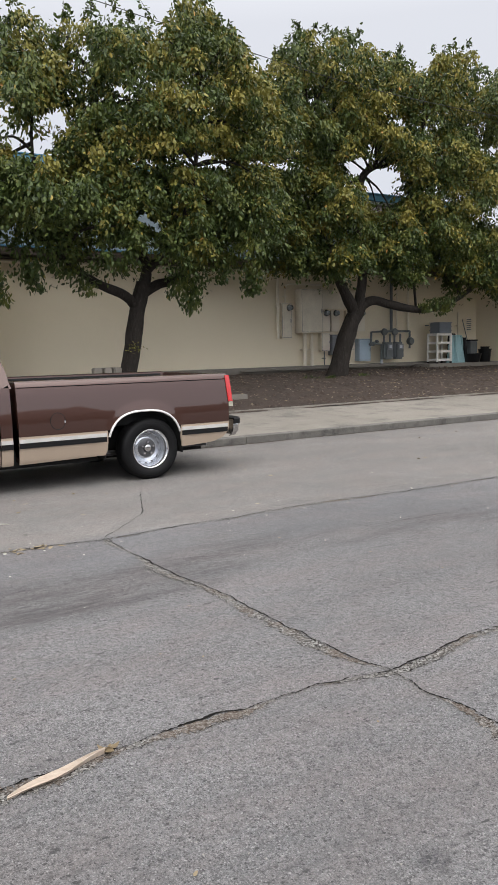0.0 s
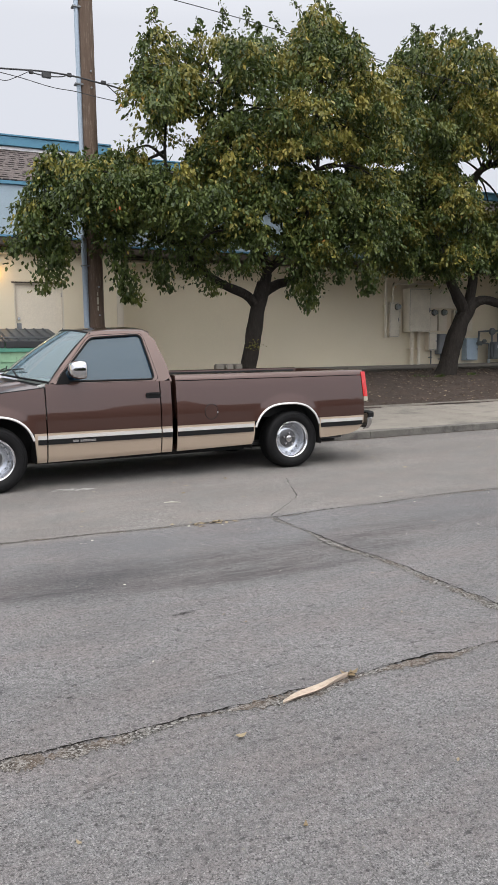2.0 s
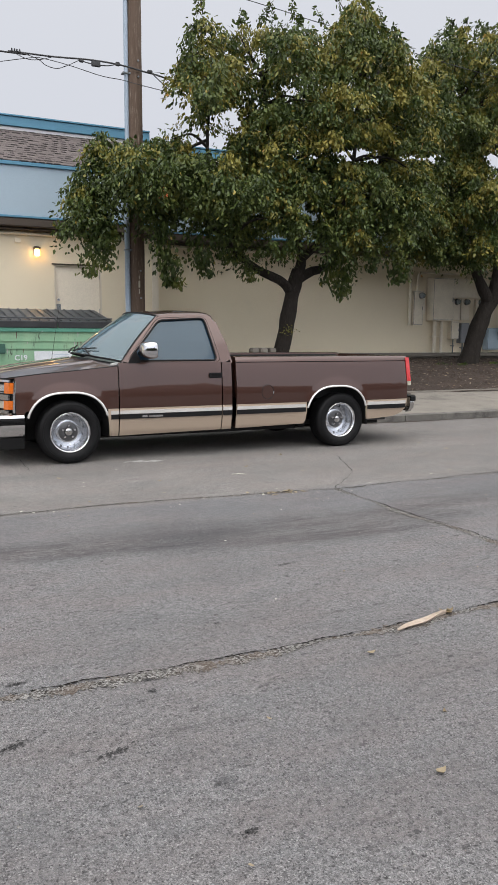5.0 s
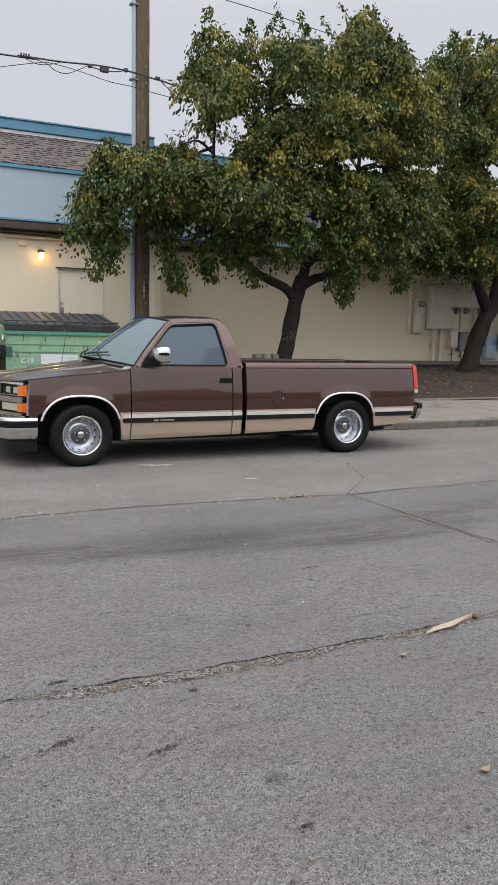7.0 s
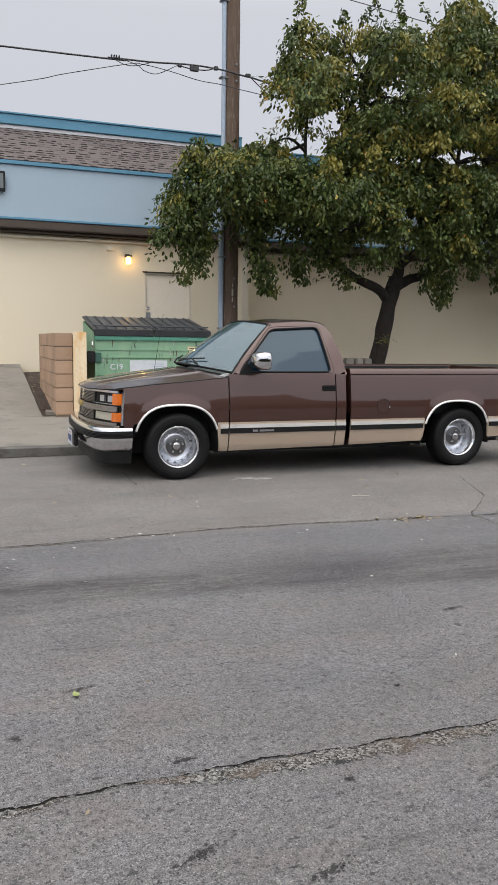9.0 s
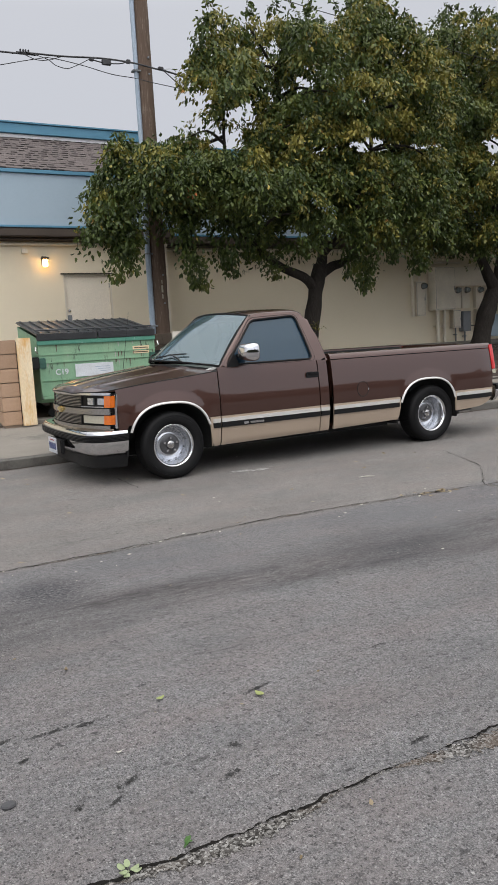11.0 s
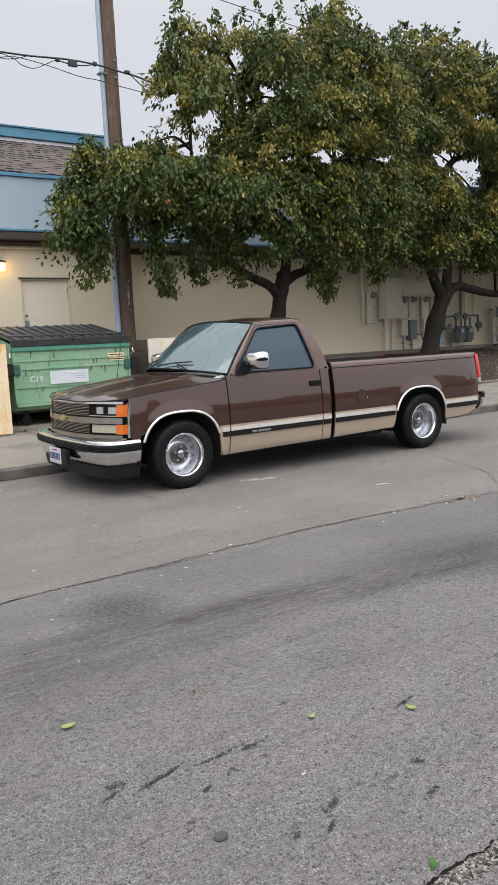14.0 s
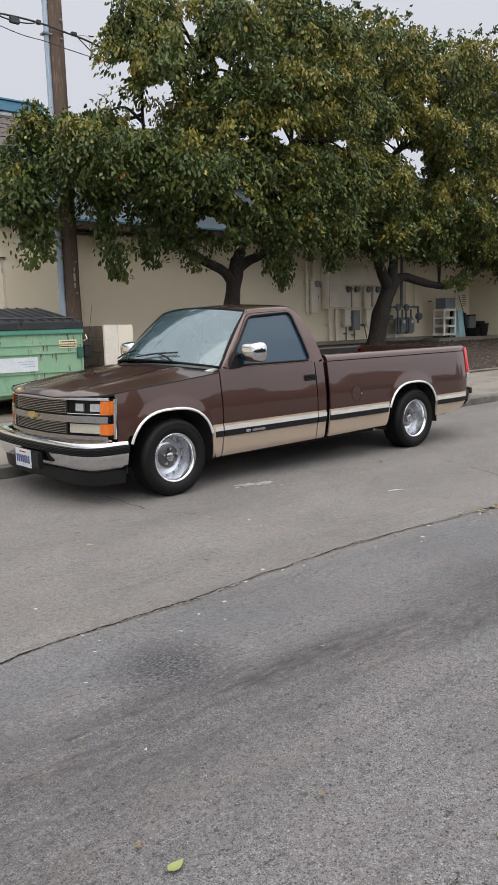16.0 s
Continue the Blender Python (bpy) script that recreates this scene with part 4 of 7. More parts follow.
for s in (-1, 1):
    fender = part("fender", side_panel(-0.533, 0.543, lambda x: SPLIT + 0.002 if x > -0.44 else 0.54, fender_top, s), PAINT, truck, "brown front fender", True)
    part("lower_panel", side_panel(0.425, 0.543, rocker, lambda x: SPLIT, s), PAINT_TAN, fender, "tan lower fender", True)
    door = part("door", side_panel(0.556, 1.757, lambda x: SPLIT + 0.002, lambda x: 1.065, s), PAINT, truck, "brown cab door", True)
    part("lower_panel", side_panel(0.556, 1.757, rocker, lambda x: SPLIT, s), PAINT_TAN, door, "tan lower door", True)
    corner = part("cab_corner", side_panel(1.77, 1.885, lambda x: SPLIT + 0.002, lambda x: 1.065, s), PAINT, truck, "", True)
    part("lower_panel", side_panel(1.77, 1.885, rocker, lambda x: SPLIT, s), PAINT_TAN, corner, "tan lower cab corner", True)
    bed = part("bed_side", side_panel(1.945, 4.375, lambda x: SPLIT + 0.002, lambda x: 1.055, s), PAINT, truck, "brown cargo bed side", True)
    part("lower_panel", side_panel(1.945, 2.875, rocker, lambda x: SPLIT, s), PAINT_TAN, bed, "tan lower bed side", True)
    part("lower_panel", side_panel(3.735, 4.375, rocker, lambda x: SPLIT, s), PAINT_TAN, bed, "tan lower bed side", True)
    # bed rail, rounded over
    rows = []
    for x in np.linspace(1.945, 4.385, 30):
        w = body_w(1.06, x)
        rows.append([(x, s * (w + 0.001), 1.064), (x, s * (w - 0.006), 1.09), (x, s * (w - 0.02), 1.112), (x, s * (w - 0.045), 1.124), (x, s * (w - 0.1), 1.126), (x, s * (w - 0.135), 1.115), (x, s * (w - 0.14), 1.07)])
    part("bed_rail", thick(grid(bmesh.new(), rows), 0.01), PAINT, truck, "brown bed rail", True)
    part("bed_inner_wall", boxed(1.96, 4.34, s * 0.78 - 0.012, s * 0.78 + 0.012, 0.60, 1.10), DARK_INSIDE, truck)
    # mouldings: silver line over a black band, broken at the panel gaps and the wheels
    for x0, x1 in ((0.455, 0.543), (0.556, 1.757), (1.77, 1.885), (1.945, 2.861), (3.749, 4.35)):
        part("moulding", thick(grid(bmesh.new(), [[(x, s * (body_w(z, x) + 0.009), z) for z in (0.512, 0.53, 0.55)] for x in np.linspace(x0, x1, 10)]), 0.012), STRIPE, truck, "silver side moulding")
        part("rub_strip", thick(grid(bmesh.new(), [[(x, s * (body_w(z, x) + 0.012), z) for z in (0.458, 0.482, 0.509)] for x in np.linspace(x0, x1, 10)]), 0.012), BLACK_TRIM, truck, "black side rub strip")
    # bright lip round the wheel openings
    for c in (ARCH_F, ARCH_R):
        pts = []
        for k in range(41):
            a = math.pi * k / 40
            ca, sa = math.cos(a), math.sin(a)
            d = abs(ca) ** (2 / 2.7) * math.copysign(1, ca)
            h = abs(sa) ** (2 / 2.7)
            x, z = c - 0.442 * d, 0.26 + 0.50 * h
            if z > (0.50 if c == ARCH_F and x < c else 0.505):
                pts.append((x, s * (body_w(z, x) + flare(x, z) + 0.002), z))
        part("arch_trim", tube(bmesh.new(), pts, 0.0125, 8), STRIPE, truck, "bright wheel arch trim", True)
        well = bmesh.new()
        rows = []
        for k in range(25):
            a = math.pi * k / 24
            rows.append([(c - 0.46 * math.cos(a), s * 0.955, 0.26 + 0.505 * math.sin(a) ** 0.75), (c - 0.46 * math.cos(a), s * 0.60, 0.26 + 0.505 * math.sin(a) ** 0.75)])
        part("wheel_well", grid(well, rows), DARK_INSIDE, truck)
    # door handle
    hd = part("door_handle", boxed(1.60, 1.765, min(s * 0.955, s * 0.972), max(s * 0.955, s * 0.972), 0.885, 0.945, bevel=0.008), BLACK_TRIM, door, "black recessed door handle")
    part("pull", boxed(1.625, 1.745, min(s * 0.97, s * 0.985), max(s * 0.97, s * 0.985), 0.915, 0.938, bevel=0.005), BLACK_RUBBER, door)
    # mirror
    mir = bmesh.new()
    rows = []
    for k in range(17):
        a_ = math.pi * (k / 16 - 0.5)
        ca, sa = max(0.0, math.cos(a_)) ** 0.45, math.copysign(abs(math.sin(a_)) ** 0.45, math.sin(a_))
        ring = []
        for j in range(25):
            b_ = 2 * math.pi * j / 24
            cb, sb = math.copysign(abs(math.cos(b_)) ** 0.45, math.cos(b_)), math.copysign(abs(math.sin(b_)) ** 0.45, math.sin(b_))
            bulge = 1 - 0.22 * max(0, -cb * ca)
            ring.append((0.865 + 0.085 * cb * ca, 0.12 * sb * ca * bulge, 0.087 * sa * bulge))
        rows.append(ring)
    grid(mir, rows)
    bmesh.ops.remove_doubles(mir, verts=mir.verts, dist=0.0008)
    mirror = part("mirror", mir, CHROME, truck, "chrome door mirror", True, 60)
    mirror.location = (-0.005, s * 1.05, 1.205)
    mirror.scale = (1.0, 1.06, 1.06)
    arm = bmesh.new()
    prism(arm, [(0.665, 1.062), (0.80, 1.062), (0.80, 1.10), (0.755, 1.185), (0.735, 1.185)], -0.018, 0.018)
    am = part("mirror_arm", arm, BLACK_TRIM, truck, "black mirror bracket")
    am.location = (0, s * 0.925, 0)
    part("mirror_post", boxed(0.79, 0.84, min(s * 0.90, s * 0.98), max(s * 0.90, s * 0.98), 1.15, 1.19, bevel=0.01), BLACK_TRIM, mirror).location = (0.005, -s * 1.05, -1.205)

# fuel door and badge on the street side
fm = bmesh.new()
ring = [(2.345 + 0.078 * math.cos(a), 0.71 + 0.085 * math.sin(a)) for a in np.linspace(0, 2 * math.pi, 33)]
tube(fm, [(x, -(body_w(z, x) + 0.0), z) for x, z in ring], 0.0035, 6)
part("fuel_door_seam", fm, BLACK_TRIM, truck, "round fuel door seam")
part("fuel_door", thick(grid(bmesh.new(), [[(2.345 + 0.072 * r * math.cos(a), -(body_w(0.71) + 0.0015), 0.71 + 0.079 * r * math.sin(a)) for r in (0.02, 0.5, 1.0)] for a in np.linspace(0, 2 * math.pi, 33)]), 0.003), PAINT, truck, "round brown fuel door", True)
part("fuel_door_pull", boxed(2.41, 2.425, -0.984, -0.974, 0.69, 0.715, bevel=0.002), CHROME, truck)
bar = body_w(0.48) + 0.0135
badge = part("badge", boxed(0.80, 0.86, -bar - 0.012, -bar + 0.002, 0.470, 0.494, bevel=0.004), CHROME, truck, "small bright badge on the side moulding")
part("badge_bar", boxed(0.875, 1.04, -bar - 0.011, -bar + 0.002, 0.470, 0.492, bevel=0.003), CHROME_DULL, badge)

# hood
U = np.linspace(-1, 1, 41)


def hood_point(u, v):
    xf, xr = -0.815 + 0.225 * abs(u) ** 2.4, 0.23 + 0.315 * u * u
    x = xf + (xr - xf) * v
    ze = fender_top(x) + 0.004
    crown = (0.045 + 0.055 * v) * (1 - abs(u) ** 2.3)
    ridge = 0.014 * math.exp(-((abs(u) - 0.60) / 0.05) ** 2) * min(1, v * 4) - 0.010 * math.exp(-((abs(u) - 0.42) / 0.15) ** 2)
    z = ze + crown + ridge - 0.045 * max(0, 1 - v / 0.09) ** 2 * (1 - abs(u) ** 2.5)
    return (x, u * (body_w(ze, x) - 0.004), z)


part("hood", thick(grid(bmesh.new(), [[hood_point(u, v) for u in U] for v in (0, 0.012, 0.03, 0.06, 0.1, 0.16, 0.25, 0.35, 0.45, 0.55, 0.65, 0.75, 0.85, 0.93, 1.0)]), 0.015), PAINT, truck, "brown hood with two raised creases", True, 50)

for s in (-1, 1):
    part("hood_seam", tube(bmesh.new(), [Vector(hood_point(s, v)) + Vector((0, s * 0.002, 0.001)) for v in np.linspace(0.0, 1.0, 24)], 0.0055, 6), BLACK_TRIM, truck, "dark gap beside the hood")
part("hood_nose_seam", tube(bmesh.new(), [Vector(hood_point(u, 0.0)) + Vector((-0.004, 0, -0.004)) for u in U], 0.006, 6), BLACK_TRIM, truck, "dark gap under the hood")


# windscreen, roof, cab sides
def screen_base(u):
    return Vector((0.25 + 0.335 * u * u, 0.872 * u, 1.125 - 0.07 * u * u))


def screen_top(u):
    return Vector((0.985 + 0.10 * u * u, 0.685 * u, 1.640 - 0.045 * u * u))


def screen(u, v):
    p = screen_base(u).lerp(screen_top(u), v)
    return p + Vector((-0.014, 0, 0.017)) * math.sin(math.pi * v)


part("windscreen", grid(bmesh.new(), [[screen(u * 1.005, v) for u in U] for v in np.linspace(0.05, 0.965, 12)]), SCREEN, truck, "slanted windscreen", True)
sealm = bmesh.new()
edge = [screen(u * 1.01, 0.972) for u in U] + [screen(1.01, v) for v in np.linspace(0.96, 0.05, 10)] + [screen(u * 1.01, 0.04) for u in U[::-1]] + [screen(-1.01, v) for v in np.linspace(0.05, 0.972, 10)]
part("windscreen_seal", tube(sealm, edge, 0.011, 6, caps=False), BLACK_RUBBER, truck, "black windscreen seal", True)
part("scuttle", thick(grid(bmesh.new(), [[hood_point(u, 0.99) for u in U], [Vector(hood_point(u, 1.0)) + Vector((0.04, 0, -0.015)) for u in U], [screen(u, 0.0) + Vector((0.03, 0, -0.01)) for u in U]]), 0.01), BLACK_TRIM, truck, "black cowl under the windscreen")


def roof_point(u, v):
    a, b = screen(u, 0.985), Vector((1.765 - 0.02 * u * u, 0.70 * u, 1.652 - 0.038 * abs(u) ** 3))
    p = a.lerp(b, v)
    p.z += 0.020 * math.sin(math.pi * v) * (1 - u * u * 0.6)
    if v > 0.86:
        p.z -= 0.028 * ((v - 0.86) / 0.14) ** 2
    if abs(u) > 0.9:
        p.z -= 0.028 * ((abs(u) - 0.9) / 0.1) ** 2
    return p


part("roof", thick(grid(bmesh.new(), [[roof_point(u, v) for u in np.concatenate([[-1, -0.98, -0.95], np.linspace(-0.9, 0.9, 25), [0.95, 0.98, 1]])] for v in np.linspace(0, 1, 15)]), 0.02), PAINT, truck, "brown cab roof", True, 60)


def cab_y(z):
    return table(z, [1.04, 1.08, 1.30, 1.50, 1.60, 1.64], [0.935, 0.922, 0.842, 0.755, 0.705, 0.685])


def rounded(points, r, n=5):
    out = []
    pts = [Vector(p) for p in points]
    for i, p in enumerate(pts):
        a, b = (pts[i - 1] - p), (pts[(i + 1) % len(pts)] - p)
        ra, rb = min(r, a.length * 0.45), min(r, b.length * 0.45)
        q0, q1 = p + a.normalized() * ra, p + b.normalized() * rb
        for k in range(n + 1):
            t = k / n
            out.append(q0.lerp(p, t).lerp(p.lerp(q1, t), t))
    return out


def by_angle(loop, centre, n=96):
    """The loop met by n rays from a point inside it."""
    out = []
    pts = [Vector(p) for p in loop]
    for k in range(n):
        a = 2 * math.pi * k / n
        d = Vector((math.cos(a), math.sin(a)))
        best = None
        for p, q in zip(pts, pts[1:] + pts[:1]):
            e = q - p
            den = d.x * e.y - d.y * e.x
            if abs(den) < 1e-9:
                continue
            w = p - Vector(centre)
            t, s_ = (w.x * e.y - w.y * e.x) / den, (w.x * d.y - w.y * d.x) / den
            if t > 0 and -1e-6 <= s_ <= 1 + 1e-6 and (best is None or t > best):
                best = t
        out.append(Vector(centre) + d * best)
    return out


WIN = rounded([(0.672, 1.085), (1.075, 1.528), (1.625, 1.562), (1.715, 1.085)], 0.05)
OUT = rounded([(0.545, 1.062), (0.60, 1.066), (1.085, 1.597), (1.715, 1.604), (1.86, 1.30), (1.905, 1.062)], 0.10)
FRAME = rounded([(0.645, 1.068), (1.062, 1.552), (1.645, 1.580), (1.762, 1.068)], 0.06)
MID = (1.25, 1.30)
for s in (-1, 1):
    to3 = lambda p, o=0.0: (p[0], s * (cab_y(p[1]) + o), p[1])
    wi, fr, ou = by_angle(WIN, MID), by_angle(FRAME, MID), by_angle(OUT, MID)
    ou = [o if (o - Vector(MID)).length > (f - Vector(MID)).length + 0.006 else f + (f - Vector(MID)).normalized() * 0.006 for o, f in zip(ou, fr)]
    for nm, a, b, mt, off, lb in (("door_frame", wi, fr, PAINT, 0.003, "brown window frame"), ("pillar", [f + (f - Vector(MID)).normalized() * 0.005 for f in fr], ou, PAINT, 0.0, "brown cab pillars")):
        bm = bmesh.new()
        va, vb = [bm.verts.new(to3(p, off)) for p in a], [bm.verts.new(to3(p, off)) for p in b]
        for k in range(len(va)):
            j = (k + 1) % len(va)
            bm.faces.new((va[k], va[j], vb[j], vb[k]))
        part(nm, thick(bm, 0.03), mt, truck, lb, True)
    bm = bmesh.new()
    tube(bm, [to3(p, 0.004) for p in wi + wi[:1]], 0.011, 6, caps=False)
    part("window_seal", bm, BLACK_RUBBER, truck, "black window seal", True)
    gm = bmesh.new()
    mid = gm.verts.new(to3(MID, -0.012))
    ring = [gm.verts.new(to3(p, -0.012)) for p in wi]
    half = [gm.verts.new(to3(Vector(MID).lerp(p, 0.55), -0.012)) for p in wi]
    for k in range(len(ring)):
        j = (k + 1) % len(ring)
        gm.faces.new((mid, half[k], half[j]))
        gm.faces.new((half[k], ring[k], ring[j], half[j]))
    part("side_window", gm, WINDOW, truck, "dark tinted side window", True)

# front faces of the windscreen pillars
for s in (-1, 1):
    rows = []
    for v in np.linspace(0.0, 1.0, 12):
        inner = screen(s * 1.005, 0.02 + 0.96 * v)
        ox, oz = 0.60 + 0.49 * v, 1.060 + 0.538 * v
        outer = Vector((ox, s * (cab_y(oz) + 0.001), oz))
        mid = inner.lerp(outer, 0.4) + Vector((-0.004, s * 0.010, 0.003))
        rows.append([inner, mid, outer])
    part("windscreen_pillar", thick(grid(bmesh.new(), [r[1:] for r in rows]), 0.02), PAINT, truck, "brown windscreen pillar", True, 60)
    part("pillar_seal", thick(grid(bmesh.new(), [r[:2] for r in rows]), 0.02), BLACK_RUBBER, truck, "black rubber seal beside the windscreen", True, 60)
# back of the cab
bk = bmesh.new()
rows = [[(1.768 + 0.14 * (1 - t), u * cab_y(1.06 + 0.50 * t), 1.06 + 0.50 * t) for u in np.linspace(-1, 1, 9)] for t in (0, 0.12, 0.9)]
rows.append([roof_point(u * 0.99, 0.995) + Vector((0, 0, -0.015)) for u in np.linspace(-1, 1, 9)])
vs = [[bk.verts.new(p) for p in r] for r in rows]
for i in range(3):
    for k in range(8):
        if not (i == 1 and 1 <= k <= 6):
            bk.faces.new((vs[i][k], vs[i][k + 1], vs[i + 1][k + 1], vs[i + 1][k]))
part("cab_back", thick(bk, 0.02), PAINT, truck)
part("rear_window", grid(bmesh.new(), [[rows[1][1], rows[1][7]], [rows[2][1], rows[2][7]]]), WINDOW, truck, "dark rear window")
part("cab_back_panel", boxed(1.875, 1.895, -0.92, 0.92, 0.3, 1.065), PAINT, truck)

# cabin
part("bench_seat", boxed(1.22, 1.72, -0.70, 0.70, 0.55, 0.78, bevel=0.05), SEAT, truck, "grey-tan bench seat")
part("seat_back", boxed(1.55, 1.74, -0.70, 0.70, 0.76, 1.28, bevel=0.05), SEAT, truck)
ds = bmesh.new()
prism(ds, [(0.42, 1.02), (0.62, 1.085), (0.86, 1.07), (0.90, 0.95), (0.85, 0.70), (0.42, 0.70)], -0.84, 0.84)
part("dashboard", ds, DASH, truck, "pale grey dashboard")
sw = bmesh.new()
tube(sw, [(0.19 * math.cos(a), 0.19 * math.sin(a), 0) for a in np.linspace(0, 2 * math.pi, 29)], 0.014, 8, caps=False)
rod(sw, (-0.18, 0, 0), (0.18, 0, 0), 0.014)
rod(sw, (0, 0, 0), (0, 0, -0.22), 0.03)
wheel_ = part("steering_wheel", sw, BLACK_TRIM, truck, "black steering wheel", True)
wheel_.matrix_local = pose(1.02, -0.38, 1.0, 0, -62, 0)
for y0, x1 in ((-0.52, 0.16), (0.10, 0.78)):
    a, b = screen_base(y0 / 0.872), None
    w = bmesh.new()
    p0 = screen(y0 / 0.9, 0.02) + Vector((-0.02, 0, 0.02))
    p1 = screen((y0 + 0.24) / 0.9, 0.12) + Vector((-0.025, 0, 0.025))
    p2 = screen((y0 + 0.46) / 0.9, 0.055) + Vector((-0.03, 0, 0.03))
    tube(w, [p0, p0.lerp(p1, 0.5) + Vector((0, 0, 0.012)), p1], [0.011, 0.009, 0.007], 6)
    q0, q1 = screen((y0 + 0.02) / 0.9, 0.16) + Vector((-0.02, 0, 0.02)), screen((y0 + 0.50) / 0.9, 0.06) + Vector((-0.02, 0, 0.02))
    tube(w, [q0, q0.lerp(q1, 0.5) + Vector((-0.01, 0, 0.01)), q1], 0.008, 6)
    part("wiper", w, BLACK_TRIM, truck, "black windscreen wiper")
part("antenna", rod(bmesh.new(), (0.18, 0.86, 1.0), (0.30, 0.84, 1.72), 0.0035, 0.0015, 6), BLACK_TRIM, truck, "thin whip antenna")


# front end: lines that follow the curve of the nose
def nose(y, out=0.0):
    """x of the grille's face at a place across the truck."""
    return -0.805 + 0.215 * (abs(y) / 0.93) ** 2.4 - out


def band(y0, y1, z0, z1, out, t=0.012, n=14, lean=0.06):
    bm = bmesh.new()
    rows = [[(nose(y, out) + lean * (z - 0.72), y, z) for z in (z0, (z0 + z1) / 2, z1)] for y in np.linspace(y0, y1, n)]
    return thick(grid(bm, rows), t)


grille = part("grille", band(-0.92, 0.92, 0.56, 0.895, -0.045, n=24), BLACK_TRIM, truck, "black grille with thin bright bars")
GY = 0.50
for z in np.linspace(0.765, 0.868, 8):
    part("bar", band(-GY, GY, z, z + 0.0045, 0.0, 0.010), GRILLE_METAL, grille)
for z in np.linspace(0.598, 0.680, 7):
    part("bar", band(-GY, GY, z, z + 0.0045, 0.0, 0.010), GRILLE_METAL, grille)
part("centre_bar", band(-0.925, 0.925, 0.692, 0.748, 0.012, 0.025, 24), GRILLE_METAL, truck, "bright centre bar of the grille", True)
part("grille_top_trim", band(-0.93, 0.93, 0.878, 0.900, 0.012, 0.02, 24), CHROME, truck, "chrome grille surround", True)
part("grille_bottom_trim", band(-0.925, 0.925, 0.556, 0.586, 0.012, 0.02, 24), GRILLE_METAL, truck, "chrome grille surround", True)
em = bmesh.new()
prism(em, [(-0.085, -0.014), (-0.03, -0.014), (-0.035, -0.03), (0.03, -0.03), (0.035, -0.014), (0.08, -0.014), (0.085, 0.014), (0.03, 0.014), (0.035, 0.03), (-0.03, 0.03), (-0.035, 0.014), (-0.08, 0.014)], -0.01, 0.012)
emb = part("emblem", em, GOLD, truck, "gold emblem")
emb.matrix_local = pose(nose(0) - 0.02, 0, 0.722, 0, 0, -90)
for s in (-1, 1):
    a = lambda p, q: (min(s * p, s * q), max(s * p, s * q))
    for y0, y1, z0, z1, nm, mt, lb in ((0.584, 0.668, 0.782, 0.846, "headlight", LAMP_LENS, "square headlamp"), (0.736, 0.826, 0.782, 0.846, "headlight", LAMP_LENS, "square headlamp"),
                                       (0.535, 0.845, 0.604, 0.680, "parking_light", CLEAR_LENS, "milky white parking lamp")):
        part(nm, band(*a(y0, y1), z0, z1, -0.022 if nm == "headlight" else -0.008, 0.02, 6), mt, truck, lb, True)
    part("lamp_divider", band(*a(0.503, 0.518), 0.59, 0.875, 0.002, 0.02, 3), BLACK_TRIM, truck)
    for z0, z1 in ((0.760, 0.872), (0.596, 0.686)):
        rows = []
        for t_ in np.linspace(0, 1, 12):
            y = 0.855 + 0.072 * min(1, t_ / 0.75)
            x = nose(y) - 0.006 if t_ < 0.75 else nose(0.927) - 0.006 + (t_ - 0.75) / 0.25 * 0.046
            rows.append([(x + 0.06 * (z - 0.72), s * (y + 0.002 * (t_ > 0.8)), z) for z in (z0, (z0 + z1) / 2, z1)])
        sig = thick(grid(bmesh.new(), rows), 0.012)
        box(sig, nose(0.927) + 0.004, -0.550, *a(0.905, 0.931), z0 + 0.002, z1 - 0.002, bevel=0.004)
        part("turn_signal", sig, AMBER, truck, "amber turn signal on the corner", True)
    part("corner_trim", tube(bmesh.new(), [(-0.543 + 0.05 * (z - 0.72), s * 0.936, z) for z in (0.56, 0.72, 0.888)], 0.015, 8), CHROME, truck, "chrome corner trim")
    part("lamp_rim", tube(bmesh.new(), [(nose(y, 0.004) + 0.06 * (0.765 - 0.72), s * y, 0.765) for y in np.linspace(0.52, 0.85, 9)], 0.004, 6), CHROME_DULL, truck)
    part("corner_filler", boxed(-0.57, -0.50, *a(0.78, 0.905), 0.56, 0.885), BLACK_TRIM, truck)
part("apron", band(-0.925, 0.925, 0.49, 0.556, -0.02, 0.01, 24), PAINT_TAN, truck, "tan apron behind the bumper", True)

# front bumper
half = [(-0.89, 0.0), (-0.886, 0.25), (-0.872, 0.5), (-0.85, 0.70), (-0.81, 0.84), (-0.752, 0.925), (-0.675, 0.962), (-0.58, 0.976), (-0.455, 0.978)]
line = [Vector((x, -y, 0)) for x, y in half[::-1]] + [Vector((x, y, 0)) for x, y in half[1:]]
line = smooth_path(line, 3)


def bumper_band(rows, t=0.008):
    """rows: (height, how far inward)."""
    out = []
    for i, p in enumerate(line):
        d = (line[min(i + 1, len(line) - 1)] - line[max(i - 1, 0)]).normalized()
        nrm = Vector((d.y, -d.x, 0))
        if nrm.dot(p - Vector((0.3, 0, 0))) > 0:
            nrm = -nrm
        out.append([p + nrm * o + Vector((0, 0, z)) for z, o in rows])
    return thick(grid(bmesh.new(), out), t)


